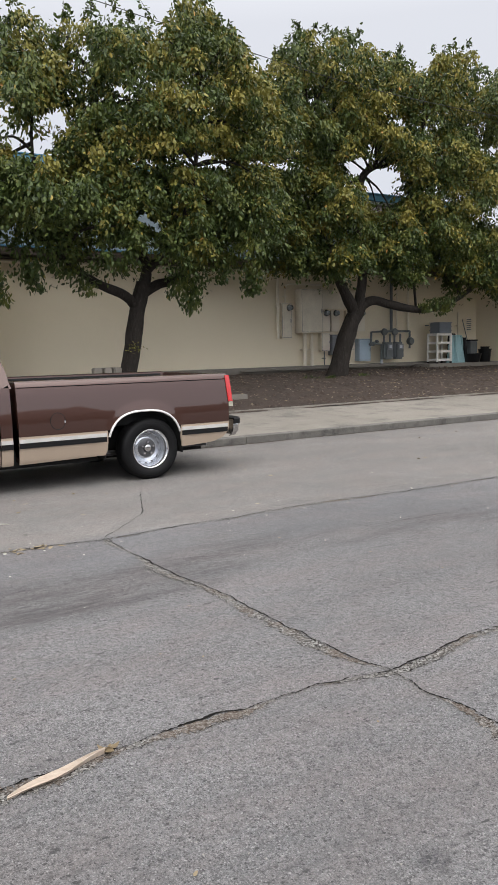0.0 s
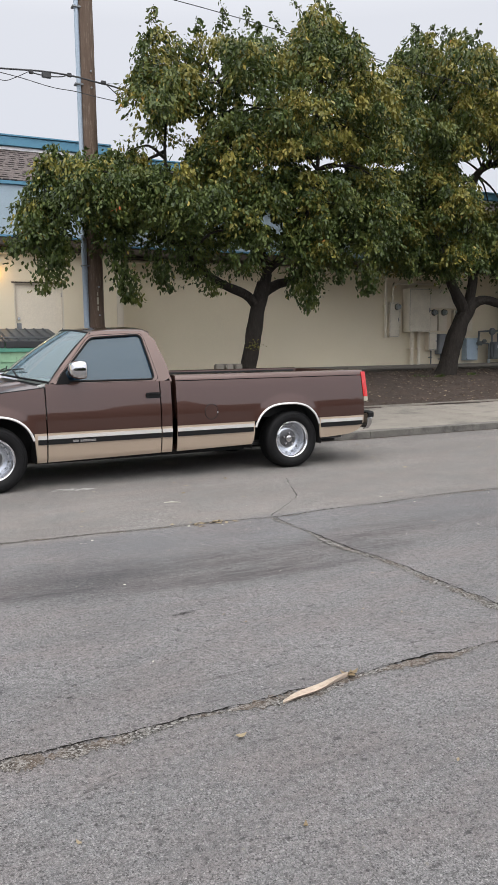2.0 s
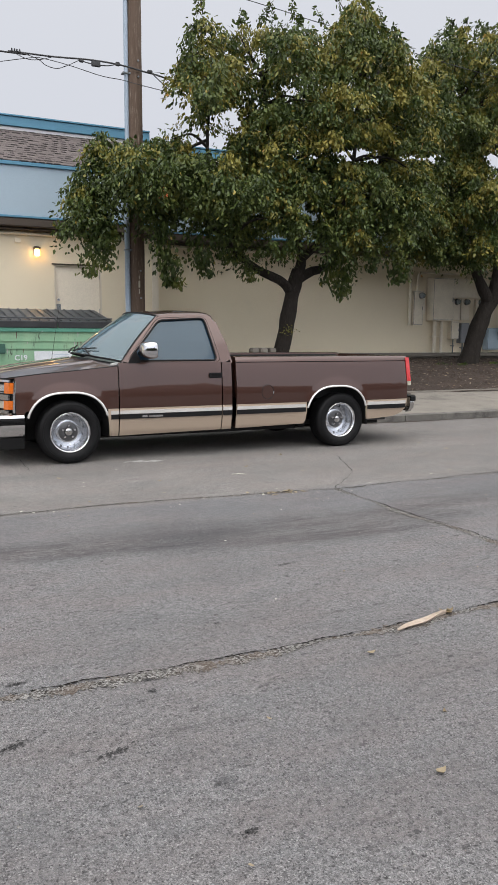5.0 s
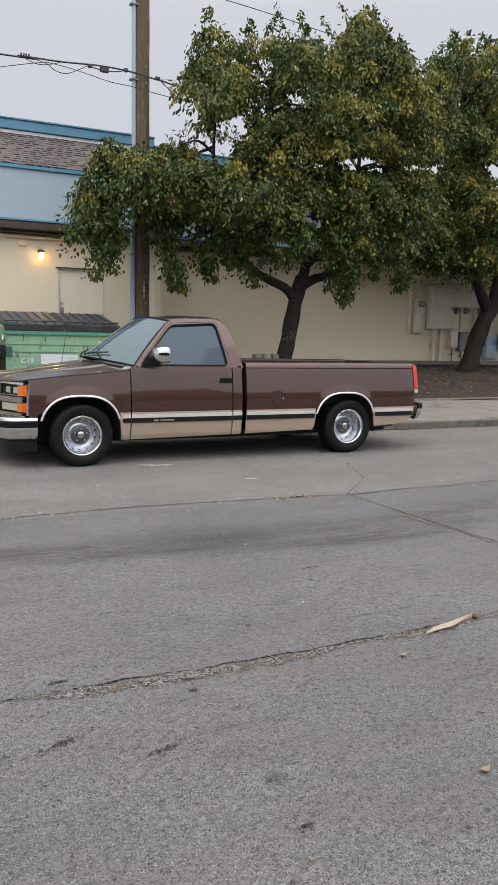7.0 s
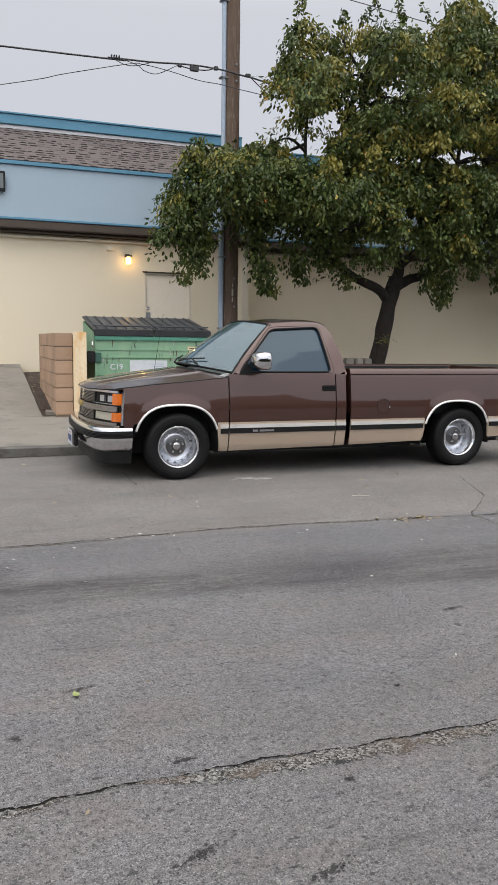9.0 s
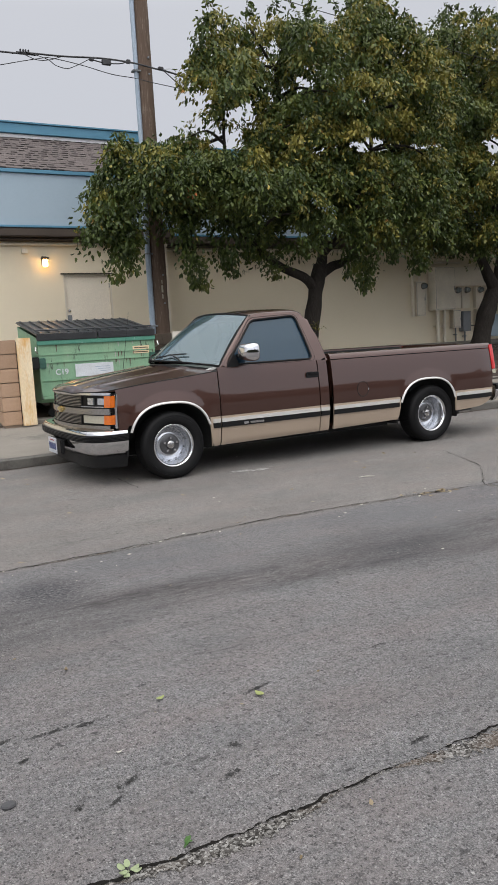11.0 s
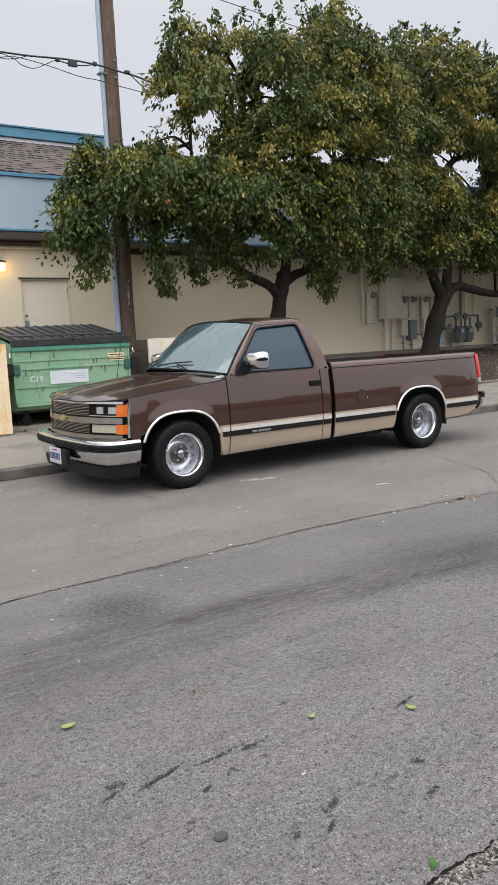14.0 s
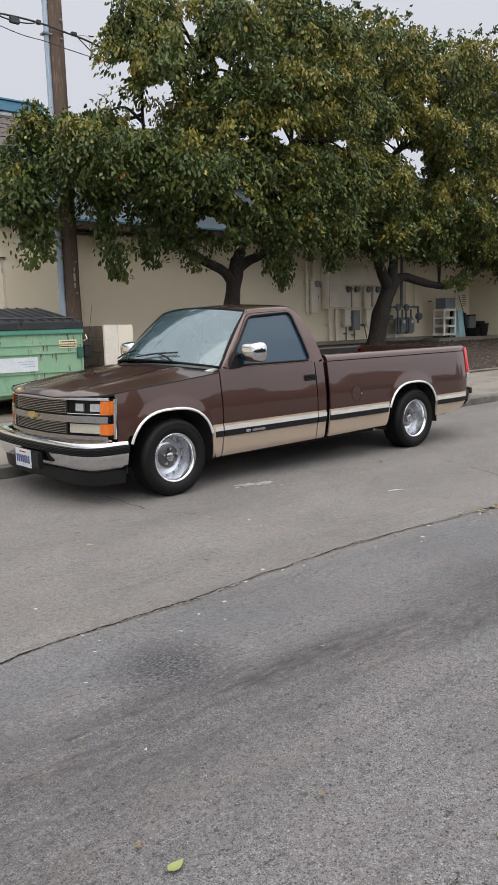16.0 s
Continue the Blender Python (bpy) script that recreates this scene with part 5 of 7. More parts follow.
part("bumper", bumper_band([(0.540, 0.10), (0.545, 0.055), (0.543, 0.03), (0.535, 0.012), (0.520, 0.002), (0.505, 0.0), (0.43, 0.0), (0.40, 0.006), (0.345, 0.022), (0.315, 0.042), (0.303, 0.075)]), CHROME, truck, "chrome front bumper", True, 60)
part("bumper_pad", bumper_band([(0.507, -0.003), (0.502, -0.013), (0.472, -0.015), (0.443, -0.013), (0.438, -0.003)]), BLACK_RUBBER, truck, "black rubber bumper strip", True)
for z in (0.452, 0.465, 0.478, 0.491):
    part("pad_ridge", bumper_band([(z - 0.003, -0.0135), (z, -0.019), (z + 0.003, -0.0135)], 0.003), BLACK_TRIM, truck)
part("air_dam", bumper_band([(0.30, 0.06), (0.24, 0.065), (0.185, 0.075), (0.175, 0.09)], 0.01), BLACK_TRIM, truck, "black plastic air dam", True)
part("plate_bracket", boxed(-0.935, -0.893, -0.30, 0.19, 0.285, 0.43, bevel=0.01), BLACK_TRIM, truck, "black plate bracket")
plate = part("number_plate", boxed(-0.943, -0.937, -0.16, 0.15, 0.275, 0.435, bevel=0.002), PLATE_WHITE, truck, "white number plate with dark blue characters")
for k in range(7):
    part("plate_bar", boxed(-0.9455, -0.9435, -0.135 + k * 0.039, -0.135 + k * 0.039 + 0.026, 0.315, 0.382), NAVY, plate)
part("plate_band", boxed(-0.9455, -0.9435, -0.07, 0.06, 0.404, 0.416), RED_LENS, plate)

# tail
for s in (-1, 1):
    rows, rows2 = [], []
    for t in np.linspace(0, 1, 9):
        y = body_w(0.9, 4.33) + 0.002 - 0.17 * max(0, t - 0.35) / 0.65 * 1.0
        x = 4.382 + 0.06 * min(1, t / 0.35)
        rows.append([(x + 0.07 * (0.95 - z) - 0.02, s * (y + (body_w(z) - body_w(0.9)) * 0.8), z) for z in (0.80, 0.88, 0.96, 1.04, 1.10)])
        rows2.append([(x + 0.07 * (0.95 - z) - 0.02, s * (y + (body_w(z) - body_w(0.9)) * 0.8), z) for z in (0.745, 0.795)])
    part("tail_light", thick(grid(bmesh.new(), rows), 0.02), RED_LENS, truck, "red tail lamp", True)
    part("reversing_light", thick(grid(bmesh.new(), rows2), 0.02), CLEAR_LENS, truck, "white reversing lamp", True)
part("tailgate", boxed(4.375, 4.415, -0.76, 0.76, 0.62, 1.115, bevel=0.012), PAINT, truck, "brown tailgate")
part("tail_panel", boxed(4.34, 4.39, -0.88, 0.88, 0.50, 0.66), PAINT_TAN, truck)
half = [(4.61, 0.0), (4.605, 0.5), (4.58, 0.80), (4.53, 0.915), (4.44, 0.945)]
line = smooth_path([Vector((x, -y, 0)) for x, y in half[::-1]] + [Vector((x, y, 0)) for x, y in half[1:]], 4)
part("rear_bumper", bumper_band([(0.585, 0.12), (0.59, 0.02), (0.575, 0.0), (0.45, 0.015), (0.40, 0.05), (0.39, 0.08)]), CHROME_DULL, truck, "chrome rear bumper", True, 60)
part("bumper_step", bumper_band([(0.60, 0.14), (0.605, 0.005), (0.59, -0.01), (0.535, -0.01)]), BLACK_RUBBER, truck, "black rubber step pad", True)

# cargo bed, frame and underside
part("bed_floor", boxed(1.95, 4.37, -0.78, 0.78, 0.66, 0.69), BLACK_TRIM, truck)
part("bed_front", boxed(1.95, 1.975, -0.90, 0.90, 0.30, 1.118), PAINT, truck)
# pan added and chassis hung low to block light and darken the ground
part("floor_pan", boxed(0.46, 2.82, -0.79, 0.79, 0.24, 0.42), DARK_INSIDE, truck, "dark pan added between the axles to deepen the shadow")
part("chassis", boxed(-0.55, 4.25, -0.48, 0.48, 0.215, 0.52), DARK_INSIDE, truck, "dark chassis")
part("cab_floor", boxed(0.50, 1.87, -0.90, 0.90, 0.28, 0.55), DARK_INSIDE, truck)
part("engine_bay", boxed(-0.55, 0.52, -0.62, 0.62, 0.40, 0.88), DARK_INSIDE, truck)
part("bed_underside", boxed(1.95, 2.80, -0.90, 0.90, 0.36, 0.64), DARK_INSIDE, truck)
part("bed_underside", boxed(3.79, 4.28, -0.88, 0.88, 0.42, 0.64), DARK_INSIDE, truck)
part("axle", rod(bmesh.new(), (HUB_R, -0.75, HUB_Z), (HUB_R, 0.75, HUB_Z), 0.05), DARK_INSIDE, truck)
part("exhaust", tube(bmesh.new(), [(2.2, -0.5, 0.25), (3.9, -0.6, 0.3), (4.15, -0.80, 0.325)], 0.03), HUB, truck, "exhaust pipe")
part("fuel_tank", boxed(1.95, 2.75, -0.80, -0.55, 0.24, 0.45, bevel=0.04), DARK_INSIDE, truck)

# wheels
TYRE = [(0.212, 0.10), (0.225, 0.118), (0.262, 0.130), (0.300, 0.126), (0.322, 0.112), (0.333, 0.090), (0.335, 0.05), (0.335, -0.05), (0.333, -0.09), (0.322, -0.112), (0.300, -0.126), (0.262, -0.130), (0.225, -0.118), (0.212, -0.10)]
for x, out in ((HUB_F, 0.855), (HUB_R, 0.83)):
    for s in (-1, 1):
        wh = part("wheel", revolve(bmesh.new(), [(0.208, -0.105), (0.198, -0.09), (0.187, -0.06), (0.182, 0.025), (0.176, 0.040), (0.166, 0.042), (0.155, 0.030), (0.125, 0.016), (0.108, 0.010), (0.098, 0.012), (0.096, 0.03)], 48), RIM, truck, "deep silver steel wheel", True, 50)
        wh.matrix_local = pose(x, s * out, HUB_Z, 0, 0, 0) if s < 0 else pose(x, s * out, HUB_Z, 0, 0, 180)
        part("tyre", revolve(bmesh.new(), TYRE, 56, closed=False), BLACK_RUBBER, wh, "black rubber tyre", True, 60)
        rg = bmesh.new()
        for k, rr in enumerate((0.285, 0.30)):
            tube(rg, [(rr * math.cos(a), -0.128, rr * math.sin(a)) for a in np.linspace(0, 2 * math.pi, 49)], 0.002, 5, caps=False)
        part("sidewall_ring", rg, BLACK_RUBBER, wh)
        tr = bmesh.new()
        for k in range(64):
            for y0 in (-0.06, 0.0, 0.06):
                box(tr, -0.006, 0.006, y0 - 0.024, y0 + 0.024, 0.334, 0.338, m=pose(0, 0, 0, 0, 360 * (k + (0.5 if y0 == 0 else 0)) / 64, 0))
        part("tread", tr, BLACK_RUBBER, wh)
        part("trim_ring", revolve(bmesh.new(), [(0.186, -0.05), (0.190, -0.085), (0.200, -0.106), (0.212, -0.114), (0.216, -0.110), (0.214, -0.098)], 56), CHROME, wh, "polished trim ring", True, 80)
        part("hub", revolve(bmesh.new(), [(0.104, 0.016), (0.103, 0.002), (0.088, -0.004), (0.046, -0.007), (0.042, -0.020), (0.034, -0.028), (0.0, -0.030)], 32), HUB, wh, "grey hub cap", True, 40)
        part("centre_cap", revolve(bmesh.new(), [(0.040, -0.020), (0.037, -0.031), (0.026, -0.036), (0.0, -0.037)], 20), CHROME_DULL, wh, "bright centre cap", True)
        for k in range(5):
            a = 2 * math.pi * k / 5 + 0.3
            nut = part("lug_nut", rod(bmesh.new(), (0.068 * math.cos(a), -0.003, 0.068 * math.sin(a)), (0.068 * math.cos(a), -0.036, 0.068 * math.sin(a)), 0.0175, 0.012, 6), CHROME, wh)
        for k in range(14):
            a = 360 * k / 14
            sl = bmesh.new()
            box(sl, -0.011, 0.011, 0.036, 0.046, 0.167, 0.1725, bevel=0.002, m=pose(0, 0, 0, 0, a, 0))
            part("slot", sl, DARK_INSIDE, wh)
        part("valve", rod(bmesh.new(), (0.0, 0.01, 0.172), (0.0, -0.03, 0.168), 0.004), BLACK_RUBBER, wh)


# ---- kerb, pavement and path lengths ----
for k in range(17):
    x0 = -14.2 + k * 2.9
    part("slab", slab(x0, x0 + 2.888, WALK_Y0 + 0.006, WALK_Y1, walk_z, -0.25, 3), CONCRETE, pavement)
    part("kerbstone", slab(x0, x0 + 2.888, 9.68, WALK_Y0, walk_z, -0.25, 1), KERB, kerb)
    part("edging", boxed(x0, x0 + 2.888, WALK_Y1 + 0.004, WALK_Y1 + 0.11, 0.0, 0.235 if x0 > -0.9 else 0.204, bevel=0.012), CONCRETE, pavement)
part("slab", boxed(-60, -14.22, 9.69, 12.5, -0.2, 0.15), CONCRETE, pavement)
part("slab", boxed(35.1, 90, 9.69, 12.5, -0.2, 0.15), CONCRETE, pavement)
bm = boxed(-0.55, 3.2, 12.66, 15.3, 0.0, 0.262, bevel=0.01)
solo("pad", bm, CONCRETE, "concrete pad under the green dumpster", "pad", kind="structure")
bm = boxed(18.0, CORNER_X - 0.004, 17.75, WALL_B - 0.39, 0.4, 0.80, bevel=0.015)
solo("pad", bm, FOOTING, "stained concrete pad by the building", "pad", kind="structure")


bm = bmesh.new()
line_ = [Vector((-12 + 0.06 * k, 9.655)) for k in range(520)]
ribbon(bm, line_, [max(0.006, 0.026 + 0.045 * noise.noise(Vector((p.x * 0.9, 3, 1))) + 0.03 * noise.noise(Vector((p.x * 6, 5, 2)))) for p in line_], 0.004)
solo("gutter_grime", bm, SOIL, "dark grime lying along the foot of the kerb", "grime", kind="structure")
rnd_ = random.Random(77)
gm_ = bmesh.new()
for k in range(1500):
    at = Vector((rnd_.uniform(-8, 14), 9.64 - abs(rnd_.gauss(0, 0.09)), 0.003))
    e = 0.003 + 0.012 * rnd_.random() ** 3
    w_ = [gm_.verts.new(at + Vector((rnd_.uniform(-e, e), rnd_.uniform(-e, e), rnd_.uniform(0, e) * (1.2 if i == 3 else 0.1)))) for i in range(4)]
    for f in ((0, 1, 3), (1, 2, 3), (0, 2, 3)):
        gm_.faces.new([w_[i] for i in f])
me_ = bpy.data.meshes.new("grit")
gm_.to_mesh(me_)
gm_.free()
me_.materials.append(GRIT)
tagged(new("grit", me_), "loose grit swept against the kerb", "grit", "", "stuff")


# ---- trash enclosure ----
BLOCK_ME = {}


def block_wall(name, x0, x1, y0, y1, z0, courses, mt, label, along="y"):
    """A wall of concrete blocks in running bond, each block a piece."""
    w = thing(name, ((x0 + x1) / 2, (y0 + y1) / 2, z0), label, "block wall", kind="structure")
    h = 0.2115
    core = boxed(x0 + 0.012, x1 - 0.012, y0 + 0.012, y1 - 0.012, z0 - 0.1, z0 + courses * h - 0.012)
    c = part("mortar", core, MORTAR, w)
    c.location = -w.location
    length = 0.4
    a0, a1 = (y0, y1) if along == "y" else (x0, x1)
    for c_ in range(courses):
        a = a0 - (length / 2 if c_ % 2 else 0)
        while a < a1 - 0.02:
            p, q = max(a, a0), min(a + length - 0.01, a1)
            if q - p > 0.04:
                key = (name, round(q - p, 3), mt.name)
                size = (x1 - x0, q - p) if along == "y" else (q - p, y1 - y0)
                if key not in BLOCK_ME:
                    bmx = boxed(-size[0] / 2, size[0] / 2, -size[1] / 2, size[1] / 2, 0, h - 0.011, bevel=0.006)
                    ob = part("block", bmx, mt, w)
                    BLOCK_ME[key] = ob.data
                else:
                    ob = new("block", BLOCK_ME[key])
                    ob.parent = w
                mid = (p + q) / 2
                ob.location = Vector(((x0 + x1) / 2, mid, z0 + c_ * h) if along == "y" else (mid, (y0 + y1) / 2, z0 + c_ * h)) - w.location
            a += length
    return w


block_wall("block_wall", -0.43, -0.165, 12.42, 15.2, 0.235, 6, BLOCK, "tan concrete block wall of the trash enclosure")
# drip-stained wall; the dark block colour also holds its inner face's shade
block_wall("block_wall", 2.62, 2.87, 12.50, 15.2, 0.235, 6, BLOCK_DARK, "drip-stained concrete block wall of the trash enclosure, inner face's shade painted dark")
block_wall("block_wall", -0.16, 2.615, 15.0, 15.2, 0.235, 6, BLOCK_DARK, "dark concrete block wall behind the dumpster", "x")
solo("board", boxed(-0.158, 0.045, 12.36, 12.415, 0.215, 1.515, bevel=0.006), BOARD, "rust-stained pale plywood board on end at the block wall", "board")
solo("board", boxed(2.37, 2.60, 12.44, 12.49, 0.215, 1.505, bevel=0.006), BOARD_WHITE, "whitewashed board on end at the block wall", "board")
solo("board", boxed(2.606, 2.875, 12.455, 12.495, 0.215, 1.50, bevel=0.006), STUCCO_LIGHT, "pale painted board on end at the block wall", "board")

# ---- dumpster ----
dump = thing("dumpster", (1.15, 13.3, 0.262), "faded green steel dumpster with black lids, white stencilled code", "dumpster")
X0, X1, Y0, Y1 = -0.93, 0.98, -0.62, 0.68
bm = bmesh.new()
sec = [(Y0 + 0.10, 0.24), (Y0 + 0.02, 0.34), (Y0, 1.10), (Y0, 1.24), (Y1, 1.46), (Y1, 0.24)]
va, vb = [bm.verts.new((X0, y, z)) for y, z in sec], [bm.verts.new((X1, y, z)) for y, z in sec]
bm.faces.new(va)
bm.faces.new(vb[::-1])
for k in range(len(sec)):
    j = (k + 1) % len(sec)
    if k != 3:
        bm.faces.new((va[k], vb[k], vb[j], va[j]))
bmesh.ops.bevel(bm, geom=list(bm.edges), offset=0.008, segments=1, affect="EDGES")
part("body", bm, BIN_GREEN, dump)
for z, h, d in ((1.165, 0.065, 0.035), (0.86, 0.02, 0.012), (0.98, 0.02, 0.012), (0.32, 0.04, 0.03), (0.58, 0.012, 0.008)):
    part("rib", boxed(X0 - 0.01, X1 + 0.01, Y0 - d, Y0 + 0.02, z - h / 2, z + h / 2, bevel=0.006), BIN_HEADER if z > 1.1 else BIN_GREEN, dump)
for x in (X0 + 0.0, X1 - 0.03):
    part("corner_post", boxed(x, x + 0.03, Y0 - 0.012, Y0 + 0.03, 0.34, 1.2, bevel=0.005), BIN_GREEN, dump)
for s, x in ((-1, X0), (1, X1)):
    part("fork_pocket", boxed(min(x, x + s * 0.13), max(x, x + s * 0.13), -0.66, 0.62, 0.77, 0.955, bevel=0.01), BLACK_TRIM, dump, "black fork pocket")
    part("pocket_bracket", boxed(min(x, x - s * 0.10), max(x, x - s * 0.10), Y0 - 0.03, Y0 + 0.02, 0.775, 0.935, bevel=0.008), BIN_DARK, dump, "dark green bracket of a fork pocket")
    part("pocket_mouth", boxed(min(x + s * 0.015, x + s * 0.115), max(x + s * 0.015, x + s * 0.115), -0.664, -0.65, 0.79, 0.935), DARK_INSIDE, dump)
    part("hook", tube(bmesh.new(), [(x + s * 0.01, Y0 - 0.02, 1.02), (x + s * 0.05, Y0 - 0.05, 1.05), (x + s * 0.04, Y0 - 0.03, 1.11)], 0.012, 6), CHROME_DULL, dump)
    for y in (-0.42, 0.45):
        cst = part("caster", boxed(x - s * 0.20 - 0.03, x - s * 0.20 + 0.03, y - 0.05, y + 0.05, 0.14, 0.25), DARK_INSIDE, dump)
        wb = bmesh.new()
        revolve(wb, [(0.0, -0.025), (0.07, -0.025), (0.08, -0.015), (0.08, 0.015), (0.07, 0.025), (0.0, 0.025)], 18)
        part("wheel", wb, BLACK_RUBBER, cst).location = (x - s * 0.20, y, 0.082)
for k in range(2):
    xa = X0 - 0.015 + k * 0.973
    slope = math.atan2(0.235, 1.36)
    lid = bmesh.new()
    box(lid, 0, 0.955, 0, 1.40, 0, 0.03, bevel=0.008)
    box(lid, 0, 0.955, -0.012, 0.02, -0.075, 0.028, bevel=0.008)
    m = Matrix.Translation((xa, Y0 - 0.045, 1.275)) @ Matrix.Rotation(slope, 4, "X")
    lo = part("lid", lid, LID, dump, "black ribbed plastic lid")
    lo.matrix_local = m
    for j in range(6):
        part("lid_rib", boxed(0.045 + j * 0.155, 0.045 + j * 0.155 + 0.034, 0.06, 1.36, 0.03, 0.052, bevel=0.010), LID, lo)
    part("lid_bar", rod(bmesh.new(), (0, 0.16, 0.062), (0.955, 0.16, 0.062), 0.012), LID, lo)
lettering("stencil", "C19", 0.122, Matrix.Translation((-0.69, Y0 - 0.004, 0.668)) @ Matrix.Rotation(radians(90), 4, "X"), PLATE_WHITE, dump)
part("notice", boxed(-0.37, 0.25, Y0 - 0.004, Y0, 0.615, 0.815), PLATE_WHITE, dump, "faded white notice")
for k, z in enumerate((0.735, 0.70, 0.665)):
    part("notice_bar", boxed(-0.05 + 0.04 * k, 0.20, Y0 - 0.0055, Y0 - 0.0045, z + 0.015, z + 0.025), PLASTIC_BLUE, dump)
part("sticker", boxed(0.60, 0.88, Y0 - 0.004, Y0, 0.925, 1.045), BOARD, dump, "yellowed warning sticker")
for k in range(3):
    part("sticker_bar", boxed(0.62, 0.86, Y0 - 0.0055, Y0 - 0.0045, 0.94 + 0.034 * k, 0.955 + 0.034 * k), GUTTER, dump)

rnd_ = random.Random(52)
for k in range(26):
    x = rnd_.choice((rnd_.uniform(0.25, 0.93), rnd_.uniform(-0.9, 0.95)))
    z1 = rnd_.choice((1.13, 0.97, 0.85, 0.57))
    ln, w = rnd_.uniform(0.03, 0.14), rnd_.uniform(0.003, 0.011)
    bm = bmesh.new()
    grid(bm, [[(x - w * q, Y0 - 0.0025 - 0.0001 * k, z1 - ln * p), (x + w * q, Y0 - 0.0025 - 0.0001 * k, z1 - ln * p)] for p, q in ((0, 1), (0.4, 0.8), (0.8, 0.5), (1, 0.1))])
    part("drip", thick(bm, 0.001), BLOCK_DARK if k % 3 else SCUFF, dump, "dried drip down the steel")

# ---- utility pole and cables ----
pole = thing("utility_pole", (3.325, 15.2, 0.45), "tall weathered brown timber utility pole with a plastic conduit", "utility pole")
zs = np.linspace(0, 10.6, 24)
part("mast", tube(bmesh.new(), [(0.0, 0, z) for z in zs], [0.165 - 0.003 * z for z in zs], 20, wobble=0.05), POLE_WOOD, pole, "", True)
part("conduit", tube(bmesh.new(), [(-0.205, -0.03, z) for z in (0, 3.15, 3.2)], 0.055, 12), PLASTIC_BLUE, pole, "blue-grey plastic conduit", True)
part("conduit", tube(bmesh.new(), [(-0.18, -0.03, z) for z in (3.22, 10.4)], 0.045, 12), PLASTIC_BLUE, pole, "blue-grey plastic conduit", True)
for z in (1.2, 2.6, 4.4, 6.0, 7.4):
    part("strap", boxed(-0.265, -0.10, -0.10, 0.04, z, z + 0.03, bevel=0.004), GREY_STEEL, pole)
for z, h, w in ((1.74, 0.09, 0.012), (1.86, 0.14, 0.018), (2.03, 0.07, 0.010)):
    part("tag", boxed(-w, w, -0.165, -0.15, z, z + h, bevel=0.003), CLEAR_LENS, pole, "torn pale tag")
for z in (6.25, 5.95, 2.2, 1.65):
    part("bolt", rod(bmesh.new(), (0.03, -0.12, z), (0.03, -0.18, z), 0.018, 0.018, 6), GREY_STEEL, pole)


def cable(points, r, label, steps=8, group="overhead cables"):
    return solo("cable", tube(bmesh.new(), smooth_path(points, steps), r, 6), CABLE, label, "cable", group)


PY = 15.0
cable([(-22.00, PY, 6.08), (-0.96, PY, 6.43), (0.92, PY, 6.49), (1.67, PY, 6.51), (2.42, PY, 6.56), (3.01, PY, 6.55), (3.44, PY, 6.50), (3.79, PY, 6.46), (4.27, PY, 6.36), (4.70, PY, 6.30)], 0.016, "thick black overhead cable bundle on the pole")
cable([(-22.00, PY - 0.06, 3.18), (-6.00, PY - 0.06, 4.53), (-0.97, PY - 0.06, 5.78), (0.10, PY - 0.06, 6.09), (1.23, PY - 0.06, 6.40), (1.49, PY - 0.06, 6.43), (1.98, PY - 0.06, 6.38), (2.58, PY - 0.06, 6.28), (3.01, PY - 0.06, 6.26), (3.44, PY - 0.06, 6.21), (4.21, PY - 0.06, 6.16), (4.63, PY - 0.06, 6.27)], 0.007, "thin black overhead wire on the pole")
cable([(1.02, PY - 0.03, 6.50), (1.39, PY - 0.03, 6.42), (1.54, PY - 0.03, 6.33), (1.74, PY - 0.03, 6.30), (1.92, PY - 0.03, 6.37), (2.19, PY - 0.03, 6.52)], 0.007, "thin black slack loop of wire")
cable([(0.94, PY + 0.03, 6.50), (1.21, PY + 0.03, 6.41), (1.44, PY + 0.03, 6.43), (1.67, PY + 0.03, 6.51)], 0.007, "thin black wire twisted round the bundle")
cable([(2.19, PY - 0.02, 6.51), (2.47, PY - 0.02, 6.48), (2.75, PY - 0.02, 6.50), (2.95, PY - 0.02, 6.57)], 0.011, "short black strand under the cable bundle")
cable([(3.59, PY - 0.02, 6.50), (3.85, PY - 0.02, 6.31), (4.03, PY - 0.02, 6.19), (4.22, PY - 0.02, 6.16)], 0.010, "thin black drop wire")
cable([(3.55, PY + 0.04, 6.48), (3.79, PY + 0.04, 6.54), (3.91, PY + 0.04, 6.50), (3.90, PY + 0.04, 6.38), (4.05, PY + 0.04, 6.36), (4.15, PY + 0.04, 6.22), (4.32, PY + 0.04, 5.98)], 0.003, "loose curly thin wire below the bundle", 6)
cable([(3.30, 15.2, 8.4), (4.88, 15.0, 8.27), (6.45, 15.0, 8.16), (8.0, 15.0, 8.02), (14, 15.0, 7.6), (26, 15.5, 7.9)], 0.008, "thin black overhead wire above the trees")
for x, z, w, h in ((0.94, 6.51, 0.012, 0.04), (0.99, 6.51, 0.012, 0.04), (1.03, 6.51, 0.012, 0.04), (1.08, 6.51, 0.012, 0.04), (2.22, 6.52, 0.04, 0.03), (2.50, 6.50, 0.085, 0.05), (2.93, 6.56, 0.04, 0.035), (3.58, 6.51, 0.05, 0.03)):
    solo("cable_clamp", boxed(x - w, x + w, PY - 0.03, PY + 0.03, z - h, z + h, bevel=0.01), CABLE, "small black clamp on the overhead cable", "cable clamp", "cable clamps")

